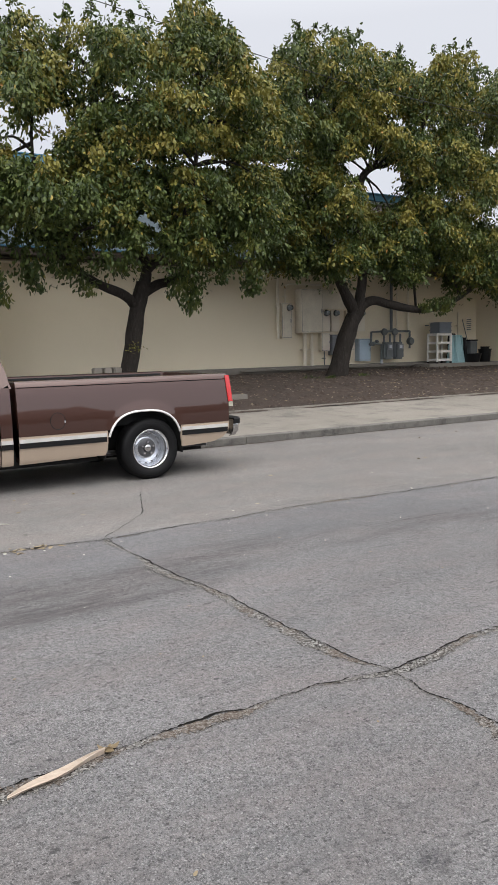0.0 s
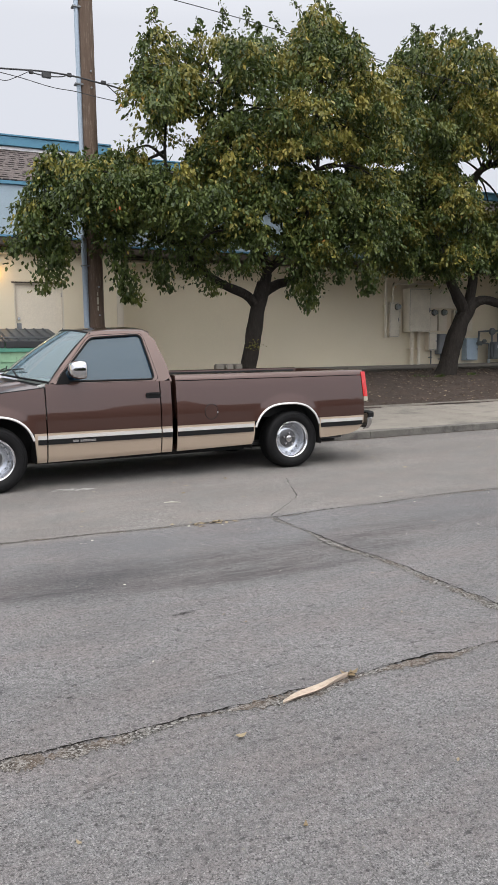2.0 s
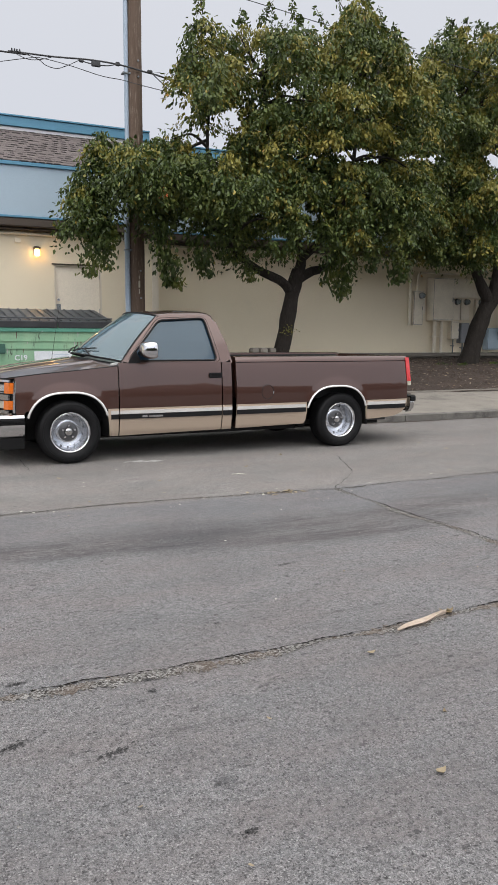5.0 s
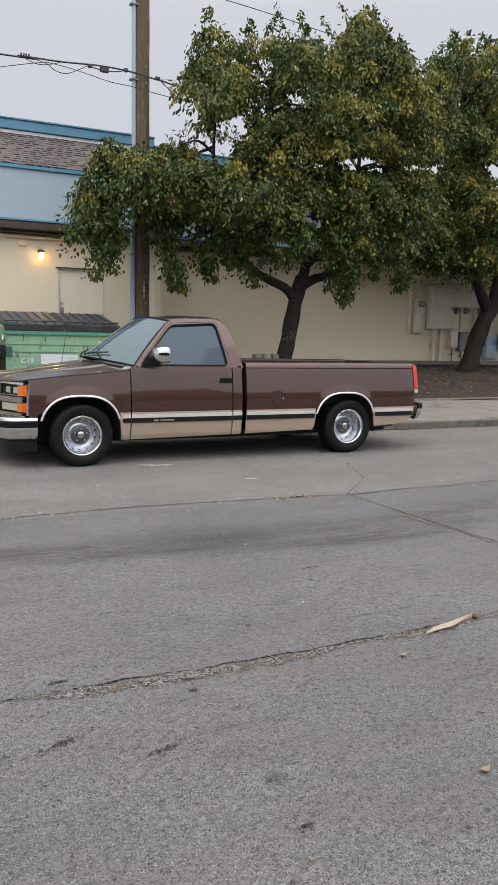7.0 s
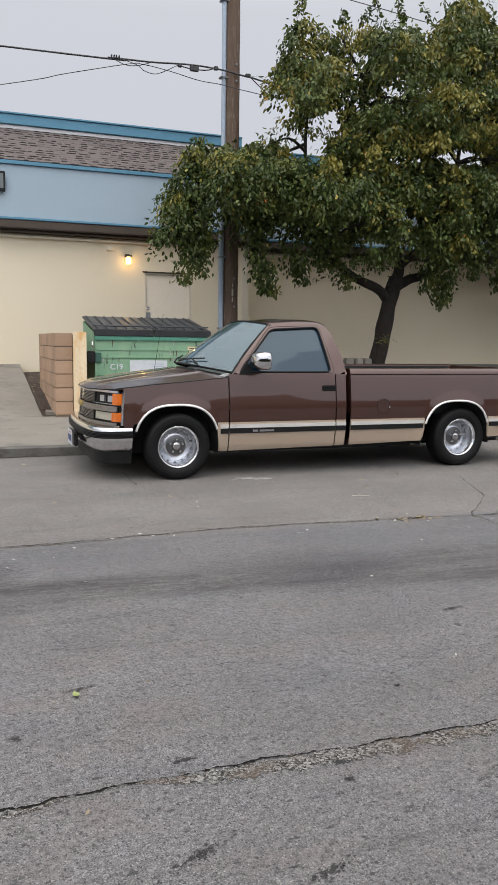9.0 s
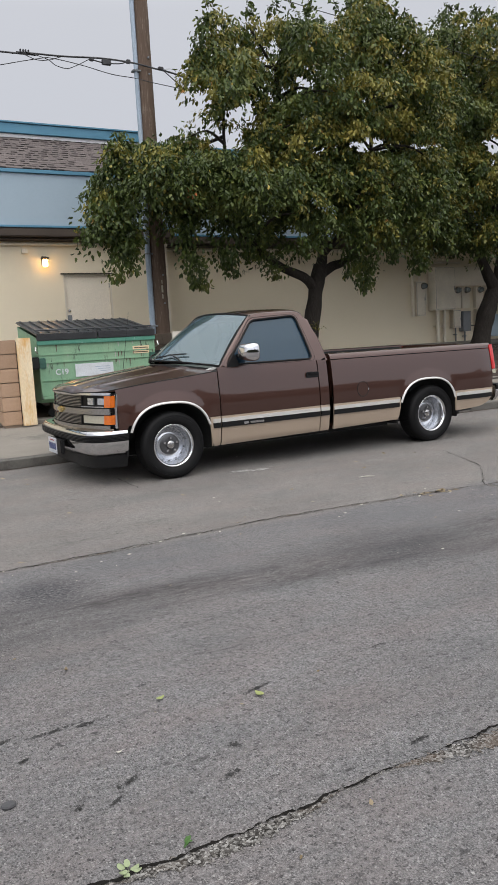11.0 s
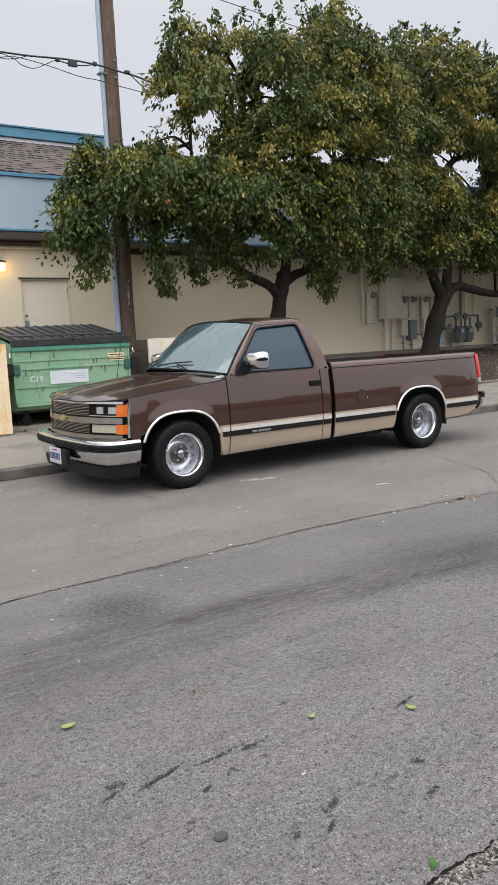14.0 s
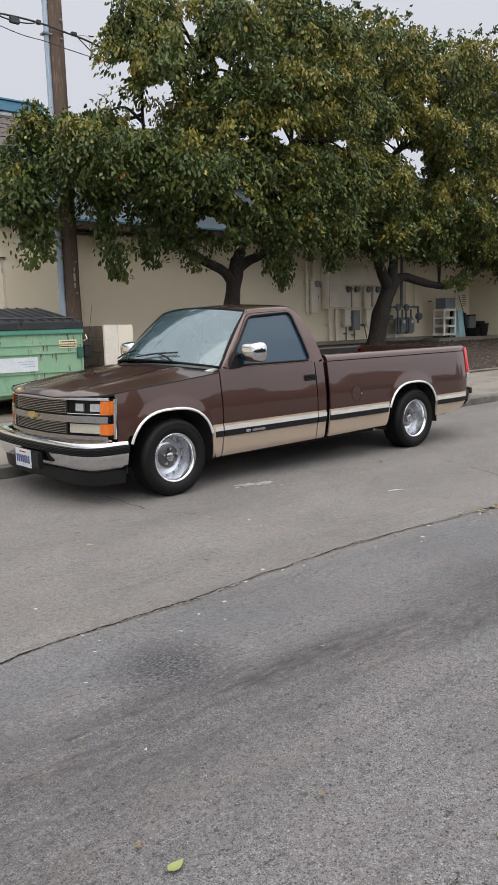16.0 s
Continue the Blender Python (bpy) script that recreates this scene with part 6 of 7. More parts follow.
# ---- wall lamps ----
def wall_lamp(at, m, lit_w):
    lamp = thing("wall_lamp", at, "small lit wall lamp with warm glowing glass", "wall lamp", "lamps on the building")
    lamp.matrix_world = Matrix.Translation(at) @ m
    part("back_plate", boxed(-0.06, 0.06, -0.03, 0.0, -0.06, 0.14, bevel=0.008), GUTTER, lamp)
    part("cap", boxed(-0.075, 0.075, -0.17, 0.0, 0.075, 0.11, bevel=0.01), GUTTER, lamp)
    part("glass", boxed(-0.055, 0.055, -0.14, -0.032, -0.09, 0.072, bevel=0.02), LAMP_GLOW, lamp, "glowing frosted glass")
    li = new("lamp_light", bpy.data.lights.new("lamp_light", "POINT"))
    li.data.energy, li.data.color, li.data.shadow_soft_size = lit_w, WARM_BULB, 0.06
    li.location = Vector(at) + (m @ Vector((0, -0.20, -0.03)))
    return lamp


wall_lamp((1.80, WALL_A - 0.001, 3.20), Matrix(), 2.4)
wall_lamp((CORNER_X - 0.001, 17.85, 3.45), Matrix.Rotation(radians(-90), 4, "Z"), 0.6)
solo("junction_box", boxed(1.32, 1.45, WALL_A - 0.07, WALL_A - 0.001, 3.40, 3.50, bevel=0.008), UTILITY, "small beige junction box under the eaves", "junction box")

# ---- meters, pipes and boxes on the wall ----
WB = WALL_B - 0.002


def steel_box(name, x0, x1, z0, z1, depth, mt, label, cat, door=True):
    b = thing(name, ((x0 + x1) / 2, WB, z0), label, cat, "electric boxes on the wall")
    w, h = (x1 - x0) / 2, z1 - z0
    part("case", boxed(-w, w, -depth, 0, 0, h, bevel=0.008), mt, b)
    if door:
        # dark plate paints the shadow line round the door
        part("seam", boxed(-w + 0.012, w - 0.012, -depth - 0.004, -depth + 0.001, 0.022, h - 0.022), GAS_GREY, b)
        part("door", boxed(-w + 0.02, w - 0.02, -depth - 0.012, -depth - 0.001, 0.03, h - 0.03, bevel=0.004), mt, b)
        part("latch", boxed(w - 0.06, w - 0.04, -depth - 0.03, -depth - 0.012, h * 0.45, h * 0.55, bevel=0.003), GREY_STEEL, b)
    return b


steel_box("electric_box", 13.10, 13.46, 1.69, 2.72, 0.12, UTILITY, "narrow beige steel electric box on the stucco wall", "electric box")
steel_box("electric_cabinet", 13.66, 14.44, 1.84, 3.12, 0.34, UTILITY, "large beige steel electric cabinet on the stucco wall", "electric cabinet")
steel_box("wireway", 14.57, 16.32, 2.56, 3.13, 0.14, UTILITY, "long beige steel wireway above the meters", "wireway", False)
steel_box("switch_box", 14.52, 14.84, 1.28, 1.83, 0.17, UTILITY, "beige steel switch box under a meter", "switch box")
steel_box("switch_box", 14.89, 15.23, 1.16, 1.78, 0.19, GREY_STEEL, "grey steel switch box with a lever", "switch box")
steel_box("switch_box", 15.52, 15.84, 1.28, 1.83, 0.17, UTILITY, "beige steel switch box behind the tree", "switch box")
steel_box("switch_box", 15.96, 16.43, 0.95, 1.64, 0.22, BLUE_STEEL, "pale blue steel box low on the wall", "switch box")


def electric_meter(x, z):
    m = thing("electric_meter", (x, WB, z), "round glass electric meter on a beige socket", "electric meter", "electric meters")
    part("socket", boxed(-0.16, 0.16, -0.12, 0, -0.55, 0.085, bevel=0.006), UTILITY, m)
    part("collar", revolve(bmesh.new(), [(0.0, -0.12), (0.095, -0.12), (0.10, -0.15), (0.088, -0.16), (0.0, -0.16)], 20), CHROME_DULL, m, "", True)
    part("dome", revolve(bmesh.new(), [(0.082, -0.16), (0.08, -0.24), (0.065, -0.265), (0.0, -0.27)], 20), CLEAR, m, "clear glass dome", True)
    part("dial", revolve(bmesh.new(), [(0.0, -0.162), (0.07, -0.162), (0.07, -0.20), (0.0, -0.20)], 16), PLATE_WHITE, m)
    return m


for x in (14.73, 15.10, 15.68, 16.12):
    electric_meter(x, 2.43)
electric_meter(13.36, 2.58)
PIPES = (([(12.98, 18.86, 1.68), (12.98, 18.86, 3.55)], 0.045, UTILITY, "beige conduit running up the wall"), ([(13.25, 18.87, 2.72), (13.25, 18.87, 3.1), (13.35, 18.87, 3.25), (13.8, 18.87, 3.27), (14.9, 18.87, 3.27)], 0.03, UTILITY, "bent beige conduit on the wall"),
         ([(13.90, 18.8, 0.86), (13.90, 18.8, 1.84)], 0.058, UTILITY, "thick beige conduit below the cabinet"), ([(14.16, 18.8, 0.86), (14.16, 18.8, 1.84)], 0.05, UTILITY, "thick beige conduit below the cabinet"),
         # dark conduit, thick and set forward, draws the cabinet's shaded gap
         ([(14.505, 18.77, 1.86), (14.505, 18.77, 3.12)], 0.045, GAS_GREY, "dark conduit painting the shaded gap beside the cabinet"), ([(14.68, 18.86, 0.86), (14.68, 18.86, 1.28)], 0.02, GAS_GREY, "thin dark conduit below a switch box"),
         ([(15.06, 18.86, 0.86), (15.06, 18.86, 1.16)], 0.025, GAS_GREY, "thin dark conduit below a switch box"), ([(15.22, 18.86, 1.5), (15.32, 18.84, 1.32), (15.5, 18.84, 1.3), (15.66, 18.86, 0.9)], 0.016, CABLE, "black flexible cable between switch boxes"),
         ([(17.36, 18.80, 1.85), (17.36, 18.80, 3.6)], 0.048, GAS_GREY, "dark gas riser pipe"), ([(17.66, 18.87, 1.9), (17.66, 18.87, 3.6)], 0.022, UTILITY, "thin beige pipe on the wall"),
         ([(18.14, 18.86, 1.8), (18.14, 18.86, 3.6)], 0.035, UTILITY, "beige gas pipe on the wall"), ([(20.5, 18.87, 1.6), (20.5, 18.87, 2.5)], 0.02, UTILITY, "short beige conduit on the wall"))
for pts, r, mt, lb in PIPES:
    pp = thing("pipe", pts[0], lb, "pipe", "pipes on the wall")
    ob = part("run", tube(bmesh.new(), [Vector(p) - Vector(pts[0]) for p in (smooth_path(pts, 5) if len(pts) > 2 else pts)], r, 10), mt, pp, "", True)
    a = Vector(pts[0]).lerp(Vector(pts[1]), 0.5) - Vector(pts[0])
    part("clip", boxed(a.x - r - 0.02, a.x + r + 0.02, a.y - r - 0.006, WB - pts[0][1], a.z - 0.015, a.z + 0.015, bevel=0.003), mt, pp)

gas = thing("gas_meter_set", (16.95, 18.6, 0.86), "grey gas meters joined by pipes against the wall", "gas meter")
for x, s in ((-0.02, 1.0), (0.42, 1.0)):
    gb = boxed(x - 0.20, x + 0.19, -0.22, 0.06, 0.12, 0.66, bevel=0.06)
    g = part("meter", gb, GAS_GREY, gas, "rounded grey gas meter", True, 60)
    part("cover", boxed(x - 0.12, x + 0.11, -0.25, -0.22, 0.42, 0.60, bevel=0.02), GREY_STEEL, g)
    part("dial", boxed(x - 0.06, x + 0.05, -0.257, -0.25, 0.47, 0.56, bevel=0.004), PLATE_WHITE, g)
    for d in (-0.13, 0.12):
        part("swivel", rod(bmesh.new(), (x + d, -0.08, 0.65), (x + d, -0.08, 0.92), 0.032), GAS_GREY, g)
    part("regulator", revolve(bmesh.new(), [(0, -0.05), (0.10, -0.05), (0.115, -0.02), (0.115, 0.02), (0.09, 0.05), (0, 0.06)], 18), GAS_GREY, g, "", True).location = (x - 0.14, -0.10, 0.98)
part("manifold", tube(bmesh.new(), [(-0.65, -0.02, 0.55), (-0.62, -0.02, 0.98), (-0.2, -0.02, 1.0), (1.0, -0.02, 1.0)], 0.035, 10), GAS_GREY, gas)
part("service_pipe", tube(bmesh.new(), [(-0.28, -0.1, 0.0), (-0.28, -0.1, 0.6), (-0.6, -0.06, 0.62)], 0.032, 10), GAS_GREY, gas)
part("valve", boxed(-0.7, -0.5, -0.09, 0.03, 0.55, 0.68, bevel=0.03), GAS_GREY, gas)
part("valve", boxed(-0.5, -0.35, -0.1, 0.0, 0.62, 0.74, bevel=0.03), GAS_GREY, gas)
part("side_regulator", revolve(bmesh.new(), [(0, -0.08), (0.10, -0.08), (0.13, -0.03), (0.13, 0.03), (0.10, 0.08), (0, 0.08)], 18), GAS_GREY, gas, "", True).location = (1.0, -0.06, 0.68)
part("side_pipe", rod(bmesh.new(), (1.0, -0.03, 0.45), (1.0, -0.03, 1.0), 0.035), GAS_GREY, gas)
part("leg", rod(bmesh.new(), (-0.28, -0.1, 0.0), (-0.28, -0.1, 0.12), 0.045), PLATE_WHITE, gas)
solo("bracket", boxed(19.0, 19.16, WB - 0.05, WB, 2.03, 2.07, bevel=0.006), GAS_GREY, "small dark bracket on the wall", "bracket")
vent = thing("vent", (21.1, WB, 1.86), "small louvred vent on the wall", "vent")
part("frame", boxed(-0.12, 0.12, -0.012, 0, 0, 0.46), UTILITY, vent)
for k in range(6):
    part("slat", boxed(-0.10, 0.10, -0.05, -0.013, 0.03 + k * 0.07, 0.055 + k * 0.07, bevel=0.004), GAS_GREY, vent)

# ---- things stored by the wall ----
cart = thing("shelf_cart", (18.92, 18.2, 0.80), "dirty white plastic shelf cart with four shelves", "shelf cart")
for k in range(4):
    part("shelf", boxed(-0.33, 0.33, -0.22, 0.22, 0.07 + k * 0.275, 0.145 + k * 0.275, bevel=0.012), CART, cart)
for x in (-0.31, 0.31):
    for y in (-0.20, 0.20):
        part("post", boxed(x - 0.038, x + 0.038, y - 0.025, y + 0.025, 0.05, 0.95, bevel=0.006), CART, cart)
        part("caster", rod(bmesh.new(), (x, y - 0.02, 0.035), (x, y + 0.02, 0.035), 0.035, 0.035, 12), BLACK_RUBBER, cart)
for k in range(3):
    cr = thing("crate", (18.96, 18.2, 1.753 + k * 0.125), "blue-grey plastic crate stacked on the white cart", "crate", "crates on the cart")
    part("tray", boxed(-0.27, 0.29, -0.21, 0.21, 0, 0.095, bevel=0.015), CRATE, cr)
    part("rim", boxed(-0.29, 0.31, -0.225, 0.225, 0.096, 0.122, bevel=0.008), CRATE, cr)


def draped(name, x0, x1, y, z0, z1, depth, mt, label, seed):
    """A slumped, folded sheet or full sack."""
    bm = bmesh.new()
    rows = []
    for k in range(15):
        t = k / 14
        ring = []
        for j in range(24):
            a = 2 * math.pi * j / 24
            w = (x1 - x0) / 2 * (0.72 + 0.28 * (1 - t) ** 0.7) * (1 + 0.16 * math.sin(7 * a + seed + 3 * t))
            d = depth * (1 - 0.5 * t) * (1 + 0.30 * math.sin(9 * a + seed + t))
            n_ = noise.noise(Vector((math.cos(a) * 2, math.sin(a) * 2, t * 3 + seed)))
            ring.append(((x0 + x1) / 2 + math.cos(a) * w * (1 + 0.12 * n_), y + math.sin(a) * d, z0 + (z1 - z0) * t * (1 - 0.05 * n_)))
        rows.append(ring + ring[:1])
    grid(bm, rows)
    bm.faces.new([bm.verts.new((p[0], p[1], p[2])) for p in rows[-1][:-1]])
    bmesh.ops.remove_doubles(bm, verts=bm.verts, dist=0.0005)
    return solo(name, bm, mt, label, "sack", "sacks by the wall", smooth=True)


draped("sack", 19.36, 20.02, 18.2, 0.80, 1.70, 0.20, BAG, "pale turquoise plastic sheet draped over a sack", 1.0)
draped("sack", 19.47, 19.87, 18.36, 0.80, 1.76, 0.14, BLACK_TRIM, "black plastic sack behind the turquoise sheet", 4.0)
draped("sack", 19.99, 20.22, 18.25, 0.80, 1.62, 0.15, BLACK_TRIM, "black plastic sack beside a dark box", 7.0)
bx = thing("storage_box", (20.37, 18.25, 0.80), "dark grey plastic storage box by the wall", "storage box")
part("tub", boxed(-0.16, 0.2, -0.2, 0.2, 0.0, 0.70, bevel=0.02), GAS_GREY, bx)
part("lid", boxed(-0.18, 0.22, -0.22, 0.22, 0.701, 0.75, bevel=0.015), BLACK_TRIM, bx)
br = thing("broom", (20.63, 18.35, 0.80), "dark broom leaning against the wall", "broom")
part("handle", rod(bmesh.new(), (0, 0, 0.12), (0.06, 0.5, 1.45), 0.014), GAS_GREY, br)
part("head", boxed(-0.12, 0.12, -0.04, 0.04, 0, 0.16, bevel=0.015), BLACK_TRIM, br)
for k, (x, y, w, h, lb) in enumerate(((20.2, 17.95, 0.3, 0.28, "low black crate on the pad"), (20.75, 17.9, 0.22, 0.42, "black bucket on the pad"), (21.1, 18.2, 0.15, 0.5, "dark pot by the wall corner"))):
    cc = thing("bucket", (x, y, 0.80 if y > 17.75 else bank_z(x, y) - 0.01), lb, "bucket", "buckets by the wall")
    part("pail", revolve(bmesh.new(), [(0.0, 0.0), (w * 0.75, 0.0), (w * 0.8, 0.02), (w, h), (w * 0.93, h), (w * 0.75, 0.04), (0.0, 0.04)], 20, "Z"), BLACK_TRIM, cc, "", True)
    part("rim", tube(bmesh.new(), [(w * math.cos(a), w * math.sin(a), h) for a in np.linspace(0, 2 * math.pi, 25)], 0.012, 6, caps=False), BLACK_RUBBER, cc)
rnd_ = random.Random(4)
for k in range(9):
    x, z = 5.62 + 0.18 * (k % 3) + rnd_.uniform(-0.02, 0.02), bank_z(5.8, 14.3) - 0.14 + 0.27 * (k // 3)
    rb = solo("rubble_block", boxed(-0.085, 0.085, -0.12, 0.12, 0.0, 0.265, bevel=0.02), CONCRETE if k % 2 else FOOTING, "broken pale concrete block piled beside the tree", "concrete block", "pile of concrete blocks")
    rb.matrix_world = pose(x, 14.35, z, 0, 0, rnd_.uniform(-12, 12))


# ---- trees ----
def leaves(points, dirs, size, rng):
    """Folded kite-shaped leaves at points, hanging along dirs."""
    n = len(points)
    d = dirs / np.linalg.norm(dirs, axis=1, keepdims=True)
    r = rng.normal(size=(n, 3)) * 0.55 + np.array([0, 0, 1.0])
    side = np.cross(d, r)
    side /= np.linalg.norm(side, axis=1, keepdims=True) + 1e-9
    nor = np.cross(d, side)
    ln = size * rng.uniform(0.65, 1.25, (n, 1))
    w = ln * rng.uniform(0.17, 0.25, (n, 1))
    fold = w * rng.uniform(0.1, 0.6, (n, 1))
    base, tip = points, points + d * ln + nor * ln * rng.uniform(-0.15, 0.15, (n, 1))
    mid = points + d * ln * 0.33
    far = points + d * ln * 0.72 + nor * ln * 0.03
    v = np.stack([base, mid + side * w * 1.15 + nor * fold, far + side * w * 0.85 + nor * fold * 0.7, tip, far - side * w * 0.85 + nor * fold * 0.7, mid - side * w * 1.15 + nor * fold], 1).reshape(-1, 3)
    i = np.arange(n) * 6
    tris = np.stack([np.stack([i + a, i + b, i + c], 1) for a, b, c in ((0, 1, 2), (0, 2, 3), (0, 3, 4), (0, 4, 5))], 1).reshape(-1, 3)
    return v, tris


def mesh_of(name, v, tris):
    me = bpy.data.meshes.new(name)
    me.vertices.add(len(v))
    me.vertices.foreach_set("co", v.astype(np.float32).ravel())
    me.loops.add(len(tris) * 3)
    me.loops.foreach_set("vertex_index", tris.astype(np.int32).ravel())
    me.polygons.add(len(tris))
    me.polygons.foreach_set("loop_start", np.arange(len(tris), dtype=np.int32) * 3)
    me.update(calc_edges=True)
    return me


def outside(gx, gz, x, z, rx, rz, rng):
    """Which leaves lie outside a ragged opening round (x, z)."""
    dx, dz = (gx - x) / rx, (gz - z) / rz
    a = np.arctan2(dz, dx)
    return dx ** 2 + dz ** 2 > rng.uniform(0.55, 1.3, len(gx)) * (1 + 0.5 * np.sin(3 * a + 7 * x) + 0.3 * np.sin(5 * a + 9 * z))


def tree(base, limbs, lobes, depth, seed, label, leaf_size, density, gaps=(), side=-1.9, slant=()):
    """limbs: (points, r0, r1). lobes: (x, z, r) masses of the crown, each filled with drooping sprays, in layers. gaps: openings through the crown, flared towards the street; slant: openings that run aslant through it."""
    rng, rnd = np.random.default_rng(seed), random.Random(seed)
    t = thing("tree", base, label, "tree", "street trees")
    B = Vector(base)
    tm = bmesh.new()
    tips = []
    for pts, r0, r1 in limbs:
        path = smooth_path([Vector(p) - B for p in pts], 7)
        k = len(path) - 1
        rad = [r0 + (r1 - r0) * (i / k) ** 0.8 for i in range(k + 1)]
        if pts[0] == limbs[0][0][0]:
            rad = [r * (1 + 0.28 * max(0, 1 - i / 6) ** 2) for i, r in enumerate(rad)]
        tube(tm, path, rad, 12, wobble=0.22)
        tips += path[k // 2:]
    part("trunk", tm, BARK, t, "dark rough-barked trunk with spreading limbs", True, 80)
    bmn = bmesh.new()
    P, D, PO, DO = [], [], [], []
    for x, z, r in lobes:
        for layer in ((-1, 0, 1) if r > 0.55 else (0,)):
            y = base[1] + layer * depth * rnd.uniform(0.45, 0.8) + rnd.uniform(-0.25, 0.25)
            far = 1 + (y - base[1]) / (base[1] + 0.2) * 0.85
            c = np.array([(x - side) * far + side - base[0] + rnd.uniform(-0.1, 0.1), y - base[1], (z - 1.4) * far + 1.4 - base[2]])
            rr = r * (0.95 if layer == 0 else 0.85)
            # a bough to the mass
            near = min(tips, key=lambda q: (q - Vector(c)).length)
            if (near - Vector(c)).length > 0.3:
                mid = near.lerp(Vector(c), 0.5) + Vector((rnd.uniform(-0.15, 0.15), rnd.uniform(-0.15, 0.15), rnd.uniform(0.0, 0.25)))
                tube(bmn, smooth_path([near, mid, Vector(c)], 4), [0.036, 0.033, 0.03, 0.027, 0.024, 0.021, 0.018, 0.015, 0.012][:9], 6)
            if z > 5.6 and layer <= 0:
                # thin upright shoots over the top
                for _ in range(2):
                    foot = c + np.array([rng.uniform(-0.6, 0.6), rng.uniform(-0.5, 0.5), 0.62]) * rr
                    lean = np.array([rng.normal() * 0.35, rng.normal() * 0.3, 1.0])
                    ln = rng.uniform(0.12, 0.34)
                    tube(bmn, [Vector(foot), Vector(foot + lean * ln)], [0.009, 0.004], 4)
                    q = rng.uniform(0.1, 1.0, (26, 1))
                    P.append(foot + lean * ln * q + rng.normal(size=(26, 3)) * 0.03)
                    D.append(rng.normal(size=(26, 3)) * 0.5 + np.array([0, 0, -0.45]))
            for _ in range(int(density * rr ** 2) + 3):
                u = rng.normal(size=3)
                u /= np.linalg.norm(u)
                at = c + u * rr * rng.uniform(0.58, 1.04) * np.array([1.0, 1.0, 0.92])
                cr, m = rng.uniform(0.14, 0.30), int(rng.integers(80, 150))
                h = np.clip(rng.normal(size=(m, 2)) * 0.62, -1.25, 1.25) * cr
                drop = -0.7 * (h ** 2).sum(1, keepdims=True) / cr - rng.uniform(0, 0.24, (m, 1))
                # olive share rises on upward sprays and high lobes, painting lit tops
                lit_bronzed = rng.uniform() < 0.05 + (0.26 if u[2] > 0.1 else 0.0) * (0.3 if x < 4.6 and z < 5.2 else 1.0) + (0.28 if z > 5.0 else 0.0)
                (PO if lit_bronzed else P).append(at + np.concatenate([h, drop], 1))
                (DO if lit_bronzed else D).append(np.concatenate([h / cr * 0.45, np.full((m, 1), -0.75)], 1) + rng.normal(size=(m, 3)) * 0.38)
            m = int(430 * rr ** 2)
            u = rng.normal(size=(m, 3))
            u /= np.linalg.norm(u, axis=1, keepdims=True)
            P.append(c + u * rr * rng.uniform(0.1, 0.7, (m, 1)) ** 0.5)
            D.append(u * 0.4 + np.array([0, 0, -0.6]) + rng.normal(size=(m, 3)) * 0.4)
    part("branchwork", bmn, BARK, t, "", True)["kind"] = "stuff"
    for nm, pp, dd, mt, lb in (("crown", P, D, LEAF, "dense drooping green leaves"), ("bronzed_lit_sprays", PO, DO, LEAF_OLIVE, "drooping olive and bronze leaves, lighter to paint the crown's lit tops")):
        pp, dd = np.concatenate(pp), np.concatenate(dd)
        keep = np.ones(len(pp), bool)
        far = 1 + pp[:, 1] / (base[1] + 0.2) * 0.85
        gx, gz = (pp[:, 0] + base[0] - side) / far + side, (pp[:, 2] + base[2] - 1.4) / far + 1.4
        for x, z, rx, rz in gaps:
            keep &= outside(gx, gz, x, z, rx, rz, rng)
        far = 1 + pp[:, 1] / (base[1] - 2.3)
        gx, gz = (pp[:, 0] + base[0] + 3.45) / far - 3.45, (pp[:, 2] + base[2] - 1.45) / far + 1.45
        for x, z, rx, rz in gaps + slant:
            keep &= outside(gx, gz, x, z, rx, rz, rng)
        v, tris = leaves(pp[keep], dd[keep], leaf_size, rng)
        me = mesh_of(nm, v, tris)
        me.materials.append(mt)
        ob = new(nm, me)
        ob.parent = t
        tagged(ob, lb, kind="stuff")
    return t


def sprays(parent_base, places, seed, leaf_size, parent):
    """Thin hanging ends of the crown: (x, y, z, length)."""
    rng = np.random.default_rng(seed)
    P, D = [], []
    for x, y, z, ln in places:
        m = int(260 * ln + 60)
        t = rng.uniform(0, 1, (m, 1))
        p = np.array([x, y, z]) - np.array(parent_base) + np.concatenate([rng.normal(size=(m, 2)) * (0.15 * (1 - 0.5 * t)) + 0.1 * np.sin(t * 3 + x), -t * ln], 1)
        P.append(p)
        D.append(np.array([0, 0, -0.8]) + rng.normal(size=(m, 3)) * 0.4)
    v, tris = leaves(np.concatenate(P), np.concatenate(D), leaf_size, rng)
    me = mesh_of("hanging_sprays", v, tris)
    me.materials.append(LEAF)
    ob = new("hanging_sprays", me)
    ob.parent = parent
    return tagged(ob, "thin hanging leafy twigs", kind="stuff")


